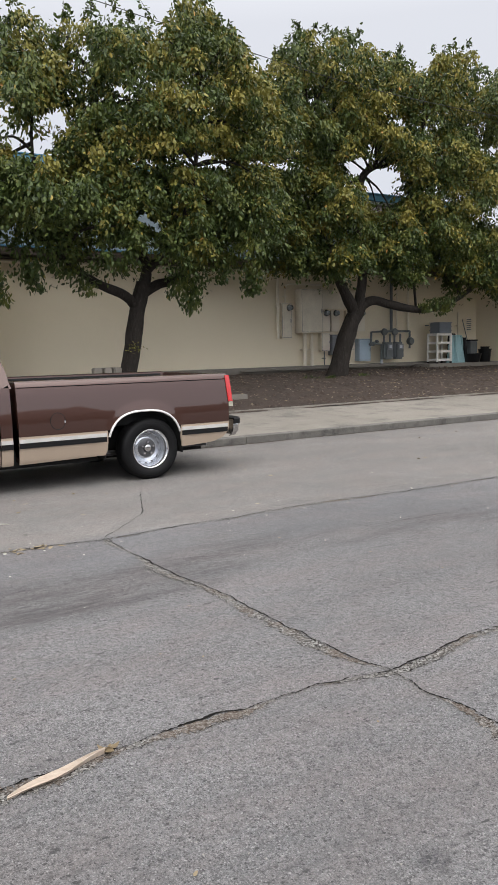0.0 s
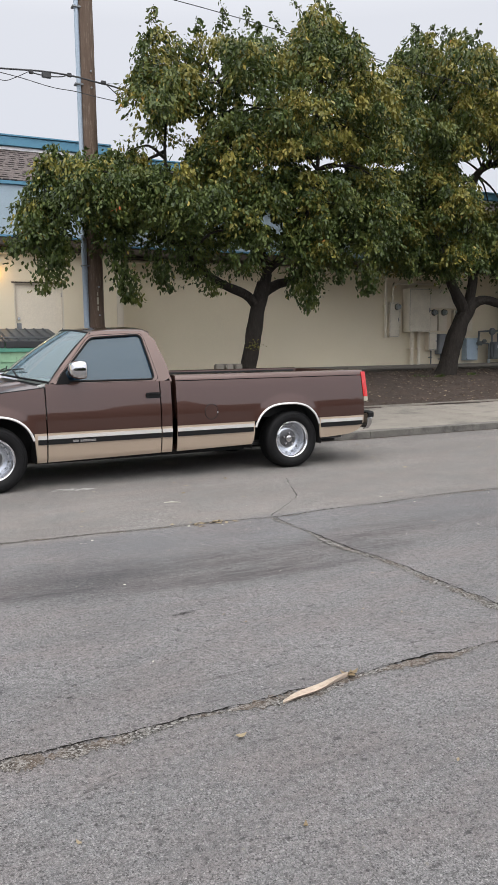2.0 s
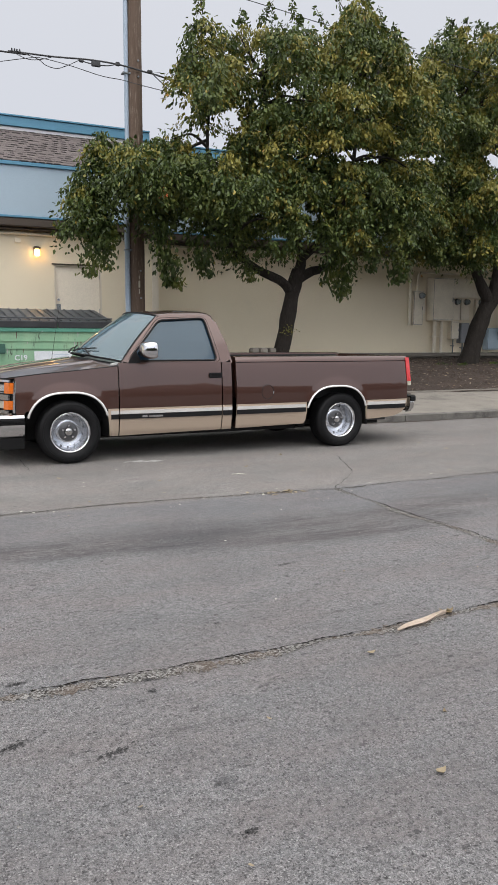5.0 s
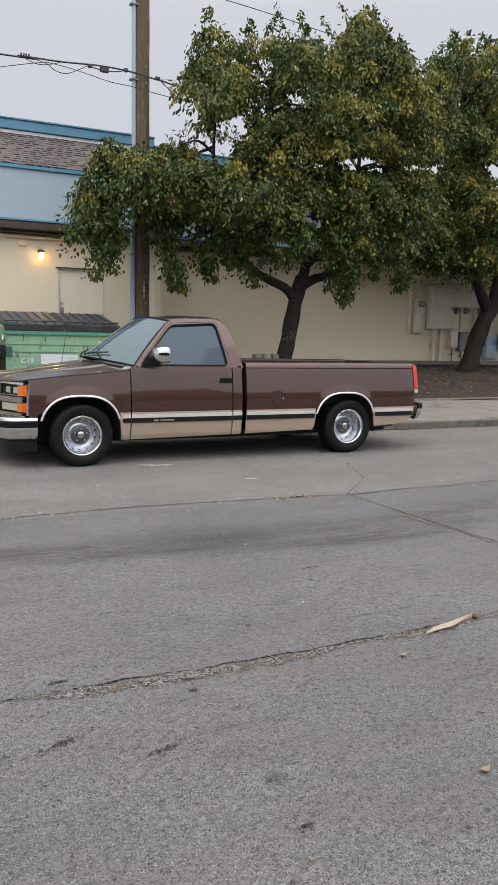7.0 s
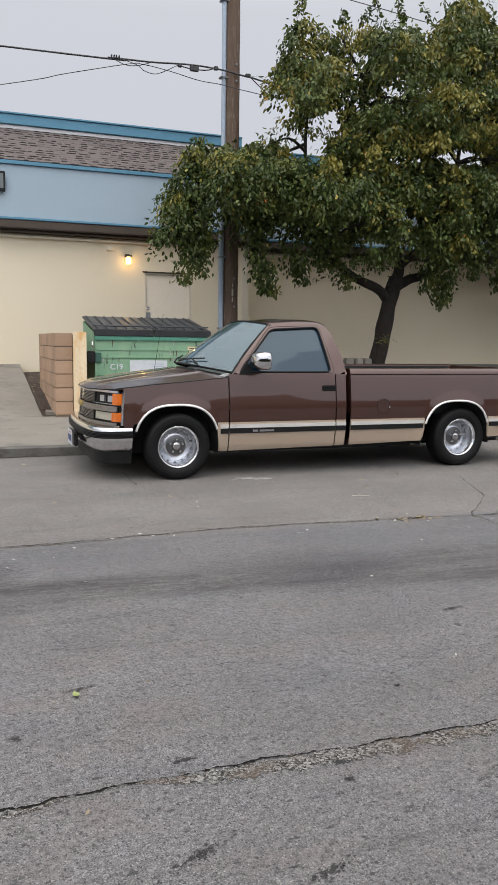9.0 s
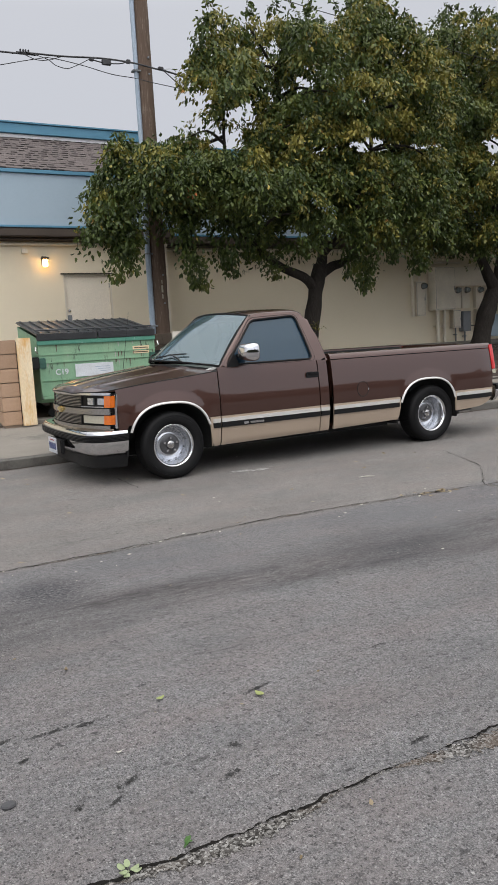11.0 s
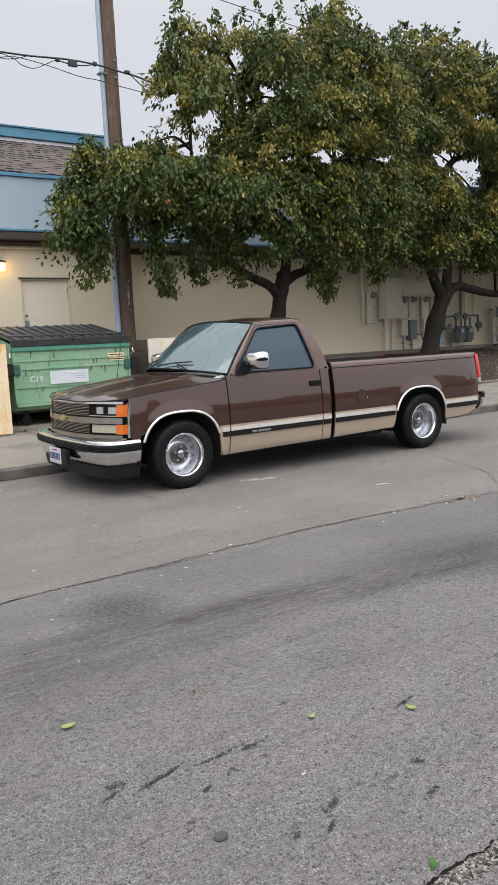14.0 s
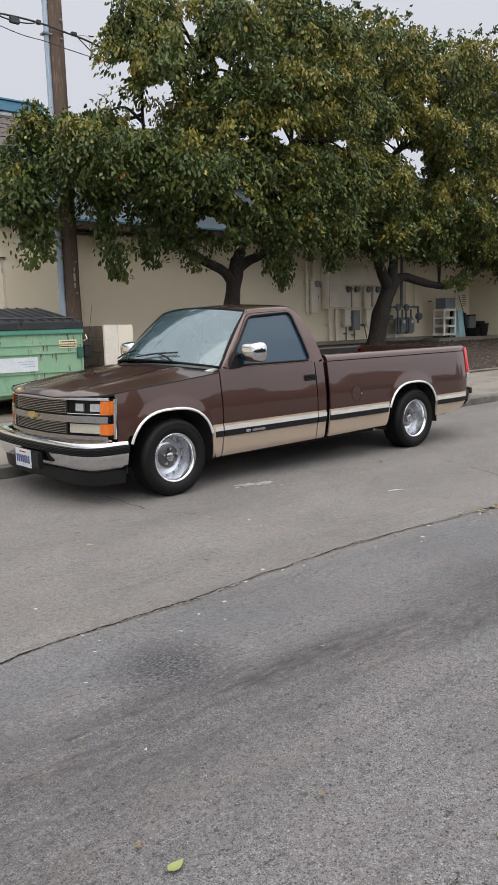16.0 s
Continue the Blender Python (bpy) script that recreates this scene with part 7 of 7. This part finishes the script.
T1 = (6.28, 14.5, 0.40)
t1 = tree(T1,
     [([(6.28, 14.5, 0.30), (6.32, 14.5, 0.9), (6.48, 14.5, 1.7), (6.62, 14.52, 2.35), (6.75, 14.55, 2.75)], 0.185, 0.15),
      ([(6.60, 14.5, 2.25), (6.3, 14.5, 2.52), (5.75, 14.45, 2.72), (5.2, 14.4, 3.05), (4.5, 14.3, 3.6), (3.6, 14.2, 4.1)], 0.115, 0.04),
      ([(6.70, 14.55, 2.6), (6.85, 14.6, 3.0), (6.7, 14.6, 3.5), (6.3, 14.6, 4.3), (6.0, 14.6, 5.4), (5.9, 14.6, 6.6)], 0.13, 0.04),
      ([(6.70, 14.55, 2.55), (7.1, 14.65, 2.75), (7.7, 14.8, 2.95), (8.4, 14.9, 3.6), (9.0, 14.9, 4.8), (9.2, 14.9, 6.0)], 0.125, 0.035),
      ([(6.85, 14.6, 3.0), (7.3, 14.2, 3.6), (7.6, 13.9, 4.6), (7.8, 13.9, 6.2)], 0.09, 0.03),
      ([(5.0, 14.35, 3.2), (4.7, 14.5, 4.4), (4.65, 14.6, 5.4), (4.8, 14.6, 6.6)], 0.05, 0.02)],
     [(2.95, 4.65, 0.62), (2.4, 4.35, 0.52), (3.5, 4.7, 0.6), (1.92, 3.9, 0.42), (2.2, 3.55, 0.34), (2.5, 3.95, 0.42), (4.1, 4.5, 0.62), (3.7, 4.0, 0.45), (4.55, 3.95, 0.5), (3.25, 4.2, 0.45), (2.6, 4.85, 0.4), (4.5, 6.35, 0.58), (4.6, 7.22, 0.52), (4.25, 6.85, 0.50), (5.1, 6.7, 0.42), (5.35, 7.35, 0.40), (5.6, 5.2, 0.42), (5.2, 6.25, 0.36), (4.65, 5.95, 0.36), (4.3, 6.3, 0.42), (3.75, 5.15, 0.4), (4.95, 6.6, 0.42), (5.4, 6.5, 0.40), (5.95, 6.25, 0.5), (4.6, 4.6, 0.6),
      (6.2, 7.3, 0.60), (6.05, 6.55, 0.4), (6.75, 7.4, 0.55), (5.9, 5.5, 0.8), (5.3, 4.5, 0.75), (6.9, 6.2, 0.8), (8.1, 7.95, 0.66), (7.5, 7.4, 0.6), (8.75, 7.5, 0.60), (8.0, 6.2, 0.85), (9.2, 6.8, 0.7), (9.4, 5.9, 0.75), (7.1, 4.8, 0.75), (6.2, 3.8, 0.6), (8.2, 4.5, 0.75), (9.2, 4.3, 0.7), (7.7, 3.8, 0.6), (5.2, 3.6, 0.5), (8.6, 3.7, 0.5), (6.3, 4.6, 0.7), (7.6, 5.5, 0.75), (8.9, 5.2, 0.7), (7.0, 4.0, 0.5), (9.6, 5.0, 0.6), (9.9, 6.4, 0.6), (10.1, 7.2, 0.55)],
     2.0, 11, "leafy street tree with dark trunk and drooping green-bronze crown", 0.096, 30,
     ((6.82, 4.12, 0.16, 0.22), (7.05, 3.95, 0.17, 0.12), (8.05, 5.33, 0.36, 0.14), (8.7, 5.3, 0.24, 0.11), (9.54, 5.42, 0.24, 0.12), (7.0, 5.15, 0.15, 0.08), (5.8, 6.98, 0.08, 0.24), (6.45, 6.4, 0.15, 0.17), (4.15, 5.75, 0.18, 0.09), (5.08, 5.77, 0.22, 0.17), (10.7, 5.47, 0.2, 0.12), (7.2, 6.55, 0.1, 0.08), (6.25, 3.35, 0.2, 0.16)), -1.9,
     ((4.25, 5.96, 0.2, 0.18), (4.82, 5.67, 0.22, 0.13), (8.17, 5.36, 0.30, 0.2), (9.82, 5.39, 0.26, 0.14), (5.64, 6.89, 0.12, 0.45), (6.0, 3.42, 0.28, 0.17), (6.42, 6.39, 0.13, 0.2)))

sprays(T1, [(2.22, 14.3, 3.3, 0.85), (2.5, 14.3, 3.3, 0.7), (2.35, 14.2, 3.5, 0.5), (1.7, 14.3, 3.45, 0.3), (3.5, 14.2, 3.6, 0.7), (3.65, 14.2, 3.2, 0.85), (3.85, 14.3, 2.9, 0.6), (3.6, 14.3, 3.9, 0.6), (4.3, 14.2, 3.5, 0.8), (4.45, 14.2, 3.1, 0.55), (4.7, 14.1, 3.5, 0.6), (5.35, 14.2, 2.95, 0.45), (7.3, 14.2, 3.1, 0.6),
            (7.7, 14.2, 3.1, 0.95), (7.55, 14.1, 2.9, 0.6), (8.4, 14.1, 3.4, 0.6), (9.1, 14.2, 3.3, 0.75), (9.2, 14.1, 3.1, 0.5)], 5, 0.10, t1)
rng_ = np.random.default_rng(3)
v_, f_ = leaves(np.array([0.13, -0.19, 1.08]) + rng_.normal(size=(46, 3)) * np.array([0.075, 0.02, 0.05]), rng_.normal(size=(46, 3)) * 0.6 + np.array([0, -0.5, -0.3]), 0.05, rng_)
me_ = mesh_of("sprout", v_, f_)
me_.materials.append(LEAF_OLIVE)
sp_ = new("sprout", me_)
sp_.parent = t1
tagged(sp_, "small yellow-green sprout on the trunk", kind="stuff")

ORANGE = mat("orange_autumn_leaf", (0.62, 0.17, 0.05), 0.6, fine=40, other=(0.5, 0.1, 0.03), bump=0.1)
v_, f_ = leaves(np.array([3.2, 13.1, 3.86]) - np.array(T1) + rng_.normal(size=(9, 3)) * np.array([0.05, 0.04, 0.05]), rng_.normal(size=(9, 3)) * 0.4 + np.array([0, -0.3, -0.7]), 0.095, rng_)
me_ = mesh_of("orange_spray", v_, f_)
me_.materials.append(ORANGE)
sp_ = new("orange_spray", me_)
sp_.parent = t1
tagged(sp_, "few orange leaves among the green", kind="stuff")
T2 = (13.35, 16.6, 0.62)
t2 = tree(T2,
     [([(13.35, 16.6, 0.5), (13.5, 16.6, 1.1), (13.75, 16.6, 1.8), (14.05, 16.6, 2.35), (14.2, 16.6, 2.6)], 0.26, 0.20),
      ([(14.0, 16.6, 2.3), (13.75, 16.6, 2.7), (13.4, 16.55, 3.2), (13.0, 16.5, 4.0), (12.6, 16.5, 5.2), (12.4, 16.5, 7.0)], 0.19, 0.05),
      ([(14.1, 16.6, 2.45), (14.6, 16.55, 2.66), (15.2, 16.5, 2.55), (16.1, 16.4, 2.42), (17.0, 16.3, 2.5), (17.9, 16.3, 2.85), (19.0, 16.3, 3.5)], 0.15, 0.06),
      ([(14.15, 16.6, 2.5), (14.35, 16.7, 3.4), (14.2, 16.7, 4.6), (14.22, 16.7, 5.5), (14.42, 16.7, 6.03), (14.8, 16.7, 6.3), (15.3, 16.7, 6.42), (16.2, 16.7, 7.0), (17.0, 16.7, 8.2)], 0.15, 0.05),
      ([(14.25, 16.7, 4.3), (15.2, 16.8, 5.1), (16.2, 16.8, 5.6), (17.2, 16.8, 6.4), (17.6, 16.8, 8.0)], 0.10, 0.04)],
     [(11.4, 7.6, 0.8), (12.2, 8.7, 0.8), (13.6, 8.9, 0.85), (12.3, 7.0, 0.95), (13.5, 7.6, 0.8), (12.3, 5.5, 0.95), (11.2, 6.0, 0.85), (13.4, 5.2, 0.8), (12.2, 4.3, 0.8), (13.3, 4.0, 0.7), (11.2, 4.6, 0.8), (11.6, 3.9, 0.55), (14.6, 4.3, 0.7),
      (15.2, 8.8, 0.8), (15.1, 7.3, 0.65), (16.3, 8.4, 0.9), (17.7, 9.2, 0.9), (17.3, 7.0, 1.0), (18.9, 8.2, 1.1), (18.6, 6.2, 1.0), (16.6, 5.2, 0.9), (15.5, 4.7, 0.8), (16.0, 3.9, 0.65), (17.7, 4.6, 0.9), (17.9, 3.8, 0.6), (19.2, 4.5, 0.95), (20.4, 6.8, 1.2), (20.6, 4.7, 0.95), (20.0, 9.0, 1.0), (13.3, 6.5, 0.7), (14.1, 7.1, 0.6), (15.8, 7.1, 0.7), (16.6, 6.4, 0.65), (13.7, 5.3, 0.6), (14.8, 5.1, 0.5), (14.4, 8.3, 0.6), (15.9, 5.6, 0.55), (19.3, 3.75, 0.6), (20.2, 3.7, 0.65), (21.0, 3.9, 0.7), (21.3, 5.6, 0.9)],
     1.8, 23, "large street tree with thick leaning dark trunk and olive crown", 0.108, 20,
     ((14.12, 6.25, 0.26, 0.30), (14.66, 6.75, 0.22, 0.16), (15.2, 6.08, 0.42, 0.22), (15.7, 7.6, 0.16, 0.16), (11.1, 6.0, 0.34, 0.14), (12.0, 6.5, 0.14, 0.24), (17.0, 5.9, 0.15, 0.12)), -0.6,
     ((10.18, 6.03, 0.45, 0.28), (12.1, 6.07, 0.42, 0.2), (14.42, 6.26, 0.42, 0.16), (15.44, 5.89, 0.25, 0.16)))
sprays(T2, [(11.3, 15.6, 3.7, 0.5), (12.4, 15.6, 3.7, 0.5), (12.7, 15.6, 3.6, 0.45), (16.6, 16.2, 2.75, 0.35), (16.9, 16.2, 2.75, 0.45), (17.2, 16.2, 2.8, 0.4), (16.3, 16.2, 2.6, 0.25), (18.4, 15.8, 3.9, 0.9), (18.8, 15.8, 3.6, 0.9), (19.4, 15.8, 3.6, 0.8), (15.0, 15.8, 3.6, 0.4)], 9, 0.09, t2)

slab = solo("concrete_block", boxed(-0.30, 0.27, -0.10, 0.10, 0.0, 0.11, bevel=0.012), FOOTING, "broken pale concrete block lying on the bare soil", "concrete block")
slab.matrix_world = pose(8.36, 13.75, bank_z(8.36, 13.75) - 0.02, 0, 0, 4)

# ---- litter ----
def scattered(name, n, area, zf, size, mt, seed, label, cat, flat=0.35):
    rng = np.random.default_rng(seed)
    x, y = rng.uniform(area[0], area[1], n), rng.uniform(area[2], area[3], n)
    p = np.stack([x, y, np.array([zf(a, b) for a, b in zip(x, y)]) + 0.006], 1)
    d = np.stack([rng.normal(size=n), rng.normal(size=n), rng.normal(size=n) * flat * 0.3], 1)
    v, tris = leaves(p, d, size, rng)
    v[:, 2] = np.maximum(v[:, 2], np.repeat(p[:, 2], 6) - 0.003)
    me = mesh_of(name, v, tris)
    me.materials.append(mt)
    return tagged(new(name, me), label, cat, "", "stuff")


scattered("leaf_litter", 2600, (-0.6, 24, 12.7, 18.4), bank_z, 0.075, LITTER, 31, "dry fallen leaves strewn on the brown soil", "leaf litter")
scattered("leaf_litter", 130, (-6, 14, 5.6, 9.6), lambda x, y: 0.0, 0.05, LITTER, 33, "dry fallen leaves on the street by the kerb", "leaf litter")
scattered("leaf_litter", 150, (-8, 12, -0.5, 5.6), lambda x, y: 0.0, 0.022, LITTER, 35, "pale dry scraps scattered over the street", "leaf litter")
scattered("leaf_litter", 16, (1.5, 1.85, 5.44, 5.58), lambda x, y: 0.0, 0.06, LITTER, 37, "dry leaves caught in a seam of the street", "leaf litter")


SCRAP = mat("bleached_paper_scrap", (0.52, 0.50, 0.44), 0.85, scale=20, other=(0.36, 0.33, 0.27), fine=60, bump=0.1)
scattered("scraps", 110, (-7, 11, 3.0, 9.4), lambda x, y: 0.0, 0.024, SCRAP, 36, "small bleached scraps strewn over the street", "scraps")
scattered("scraps", 34, (-3, 6, 5.3, 5.75), lambda x, y: 0.0, 0.026, SCRAP, 38, "pale scraps gathered along a seam of the street", "scraps")


def pebbles(n, area, size, seed):
    rng = np.random.default_rng(seed)
    c = np.stack([rng.uniform(area[0], area[1], n), rng.uniform(area[2], area[3], n), np.zeros(n)], 1)
    r = size * rng.uniform(0.4, 1.3, (n, 1))
    v = np.stack([c + r * np.array(o) * rng.uniform(0.7, 1.2, (n, 3)) for o in ((1, 0, 0), (-0.5, 0.9, 0), (-0.5, -0.9, 0), (0, 0, 0.7))], 1).reshape(-1, 3)
    i = np.arange(n) * 4
    tris = np.concatenate([np.stack([i, i + 1, i + 3], 1), np.stack([i + 1, i + 2, i + 3], 1), np.stack([i + 2, i, i + 3], 1)])
    me = mesh_of("grit", v, tris)
    me.materials.append(GRIT)
    return tagged(new("grit", me), "loose small stones on the street", "grit", "", "stuff")


pebbles(2600, (-7, 9, -0.6, 5.6), 0.0055, 41)


def clods(n, area, size, seed, mt, label, cat):
    rng = np.random.default_rng(seed)
    x, y = rng.uniform(area[0], area[1], n), rng.uniform(area[2], area[3], n)
    c = np.stack([x, y, np.array([bank_z(a, b) for a, b in zip(x, y)]) - 0.004], 1)
    r = size * (0.3 + rng.uniform(0, 1, (n, 1)) ** 3)
    v = np.stack([c + r * np.array(o) * rng.uniform(0.6, 1.3, (n, 3)) for o in ((1, 0, 0), (0, 1, 0), (-1, 0, 0), (0, -1, 0), (0, 0, 0.8))], 1).reshape(-1, 3)
    i = np.arange(n) * 5
    tris = np.concatenate([np.stack([i + a, i + b, i + 4], 1) for a, b in ((0, 1), (1, 2), (2, 3), (3, 0))])
    me = mesh_of("clods", v, tris)
    me.materials.append(mt)
    return tagged(new("clods", me), label, cat, "", "stuff")


clods(5200, (2.9, 24, 12.7, 18.4), 0.055, 61, SOIL, "loose clods of brown soil on the bank", "soil clods")
clods(420, (2.9, 24, 12.7, 18.4), 0.03, 62, FOOTING, "small pale stones on the soil bank", "stones")
for gx, gy, gs in ((12.75, 16.15, 71), (13.9, 16.2, 72), (12.3, 16.4, 73), (5.9, 14.2, 74)):
    rng_ = np.random.default_rng(gs)
    gp = np.stack([gx + rng_.normal(size=40) * 0.13, gy + rng_.normal(size=40) * 0.08, np.zeros(40)], 1)
    gp[:, 2] = [bank_z(a, b) for a, b in gp[:, :2]]
    v_, f_ = leaves(gp, np.stack([rng_.normal(size=40) * 0.6, rng_.normal(size=40) * 0.6, np.full(40, 0.7)], 1), 0.07, rng_)
    me_ = mesh_of("weeds", v_, f_)
    me_.materials.append(LEAF)
    tagged(new("weeds", me_), "sparse yellow-green weeds at the foot of a tree", "weeds", "", "stuff")


def leaf_thing(x, y, turn, size, mt, label, curl=0.02):
    bm = bmesh.new()
    rows = []
    for k in range(7):
        t = k / 6
        w = size * 0.27 * math.sin(math.pi * t ** 0.75) + 0.001
        z = 0.004 + curl * (2 * t - 1) ** 2
        rows.append([(size * (t - 0.5), -w, z + w * 0.35), (size * (t - 0.5), 0, z), (size * (t - 0.5), w, z + w * 0.35)])
    ob = solo("leaf", thick(grid(bm, rows), 0.0012), mt, label, "leaf", "fallen leaves on the street", smooth=True)
    ob.matrix_world = pose(x, y, 0.002, 0, 0, turn)
    return ob


for x, y, a, sz in ((-1.324, 3.192, 100, 0.05), (-1.655, 3.377, 20, 0.04), (-2.41, 3.90, 10, 0.06)):
    leaf_thing(x, y, a, sz, LEAF_GREEN, "fresh green fallen leaf on the asphalt", 0.008)
for x, y, a, sz in ((-1.89, 3.855, 70, 0.03), (0.094, 1.412, 15, 0.048), (0.413, 2.275, 5, 0.045), (0.36, 1.72, 60, 0.025), (1.70, 5.505, 25, 0.07), (1.35, 5.56, 60, 0.06), (-2.44, 4.04, 30, 0.03)):
    leaf_thing(x, y, a, sz, LITTER, "dry tan fallen leaf on the asphalt", 0.01)
for x, y, a, sz in ((1.045, 2.525, 60, 0.06), (1.07, 2.545, 10, 0.05), (1.03, 2.55, 120, 0.045)):
    leaf_thing(x, y, a, sz, LITTER, "curled brown dry leaf at the end of the bark strip", 0.016)
weed = thing("weed", (-2.09, 2.53, 0.0), "small green weed growing out of the crack", "weed")
for k in range(6):
    a = 2 * math.pi * k / 6 + 0.35 * (k % 2)
    m = Matrix.Rotation(a, 4, "Z") @ Matrix.Translation((0.030 + 0.006 * (k % 3), 0, 0.010 + 0.006 * (k % 2))) @ Matrix.Rotation(radians(-14), 4, "Y")
    bm = bmesh.new()
    ring = [bm.verts.new(m @ Vector((0.021 * math.cos(q), 0.0145 * math.sin(q), 0.003 * math.cos(2 * q)))) for q in np.linspace(0, 2 * math.pi, 15)[:-1]]
    c = bm.verts.new(m @ Vector((0, 0, -0.002)))
    for i in range(14):
        bm.faces.new((c, ring[i], ring[(i + 1) % 14]))
    lf = part("leaf", thick(bm, 0.001), WEED_LEAF, weed)
    part("stem", rod(bmesh.new(), (0, 0, 0.001), m @ Vector((-0.015, 0, 0)), 0.0012, 0.001, 5), WEED_LEAF, weed)
weed.scale = (0.60, 0.60, 0.60)
for wx, wy, wn_, wl_, mt_, lb_ in ((-1.929, 2.539, 2, 0.026, LEAF_DEEP, "dark green sprig in the crack"), (-2.117, 2.402, 14, 0.038, LEAF_GREEN, "small yellow-green tuft of grass in the asphalt")):
    tuft = thing("grass_tuft", (wx, wy, 0.0), lb_, "weed")
    rnd_ = random.Random(wn_)
    for k in range(wn_):
        a, r_ = rnd_.uniform(0, math.tau), wl_ * rnd_.uniform(0.6, 1.1)
        o = Vector((math.cos(a), math.sin(a), 0))
        w_ = Vector((-o.y, o.x, 0)) * (0.009 if wn_ < 5 else 0.003)
        f_ = o * rnd_.uniform(0.0, 0.014)
        bm = bmesh.new()
        grid(bm, [[f_ - w_ * q + o * (r_ * h) + Vector((0, 0, r_ * u)), f_ + o * (r_ * h) + Vector((0, 0, r_ * u - 0.001)), f_ + w_ * q + o * (r_ * h) + Vector((0, 0, r_ * u))]
                  for h, u, q in ((0, 0.02, 0.4), (0.2, 0.4, 1.0), (0.5, 0.62, 0.8), (0.85, 0.6, 0.1))])
        part("blade", thick(bm, 0.0006), mt_, tuft)

sh = bmesh.new()
rows = []
for k in range(15):
    t = k / 14
    x = 0.67 + 0.36 * t
    w = 0.021 * (math.sin(math.pi * min(1, 0.02 + t * 0.97)) ** 1.1) * (1.1 - 0.6 * t) + 0.002
    yc = 2.435 + 0.09 * t + 0.006 * math.sin(9 * t)
    rows.append([(x, yc - w, 0.012 + 0.012 * t), (x, yc - w * 0.4, 0.004), (x, yc + w * 0.4, 0.005), (x, yc + w, 0.016 + 0.01 * t)])
solo("bark_strip", thick(grid(sh, rows), 0.003), DRY_BARK, "tan dry strip of bark lying on the crack", "bark strip", smooth=True)
st = bmesh.new()
tube(st, [(1.60, 6.46, 0.006), (1.67, 6.445, 0.009), (1.745, 6.41, 0.006)], [0.003, 0.005, 0.002], 6)
solo("stick", st, SCRAP, "thin bleached stick lying on the asphalt", "stick")
bm = bmesh.new()
rnd_ = random.Random(8)
for k in range(46):
    t = rnd_.random()
    x, y, w = 0.86 + 0.34 * t + rnd_.gauss(0, 0.015), 7.60 - 0.08 * t + rnd_.gauss(0, 0.028), rnd_.uniform(0.008, 0.024)
    bm.faces.new([bm.verts.new((x + w * 1.8 * math.cos(a) * rnd_.uniform(0.6, 1.2), y + w * 0.6 * math.sin(a) * rnd_.uniform(0.6, 1.2), 0.003 + 0.00004 * k)) for a in np.linspace(0, 2 * math.pi, 10)[:-1]])
solo("paint_mark", bm, SCUFF, "faint white scuffed paint mark on the asphalt", "paint mark", kind="structure")

# ---- roof shingles, the nearest as pieces ----
SH = []
for j in range(6):
    w = 0.16 + 0.02 * j
    bmx = boxed(0, w, -0.012, 0.20, 0, 0.040 if j % 2 else 0.036)
    me = bpy.data.meshes.new("shingle")
    bmx.to_mesh(me)
    bmx.free()
    me.materials.append(SHINGLE)
    SH.append((w, me))


def shingles(x0, x1, wall, single):
    rnd = random.Random(int(x0 * 10) + 77)
    slope = math.atan2(6.0 - 5.08, 1.04)
    joined = bmesh.new()
    bands = bmesh.new()
    for r in range(15):
        x = x0 + (0.1 if r % 2 else 0.0)
        d = 0.02 + r * 0.0905
        while x < x1 - (0.30 if single else 0.03):
            w, me = rnd.choice(SH)
            m = Matrix.Translation((x, wall - 0.315 + d * math.cos(slope), 5.092 + d * math.sin(slope) + rnd.uniform(0, 0.004))) @ Matrix.Rotation(slope - 0.035, 4, "X")
            # dark strips stand for the shadow lines between overlapping tabs
            if rnd.random() < 0.62:
                q = rnd.uniform(0.55, 0.85) * w
                box(bands, 0.01, q, -0.016, 0.010, 0, 0.047, m=m)
            if single:
                ob = new("shingle", me)
                ob.parent = roofs
                ob.matrix_local = m
            else:
                box(joined, 0, w, -0.012, 0.20, 0, rnd.choice((0.036, 0.040)), m=m)
            x += w + 0.004
    part("shingle_bands", bands, SHINGLE_SHADOW, roofs, "dark strips painting the shadow gaps below the shingles")["kind"] = "stuff"
    if not single:
        part("shingles", joined, SHINGLE, roofs, "rows of grey-brown shingles")["kind"] = "stuff"
    else:
        joined.free()


shingles(1.0, STEP_X, WALL_A, True)
shingles(-9.0, 1.0, WALL_A, False)
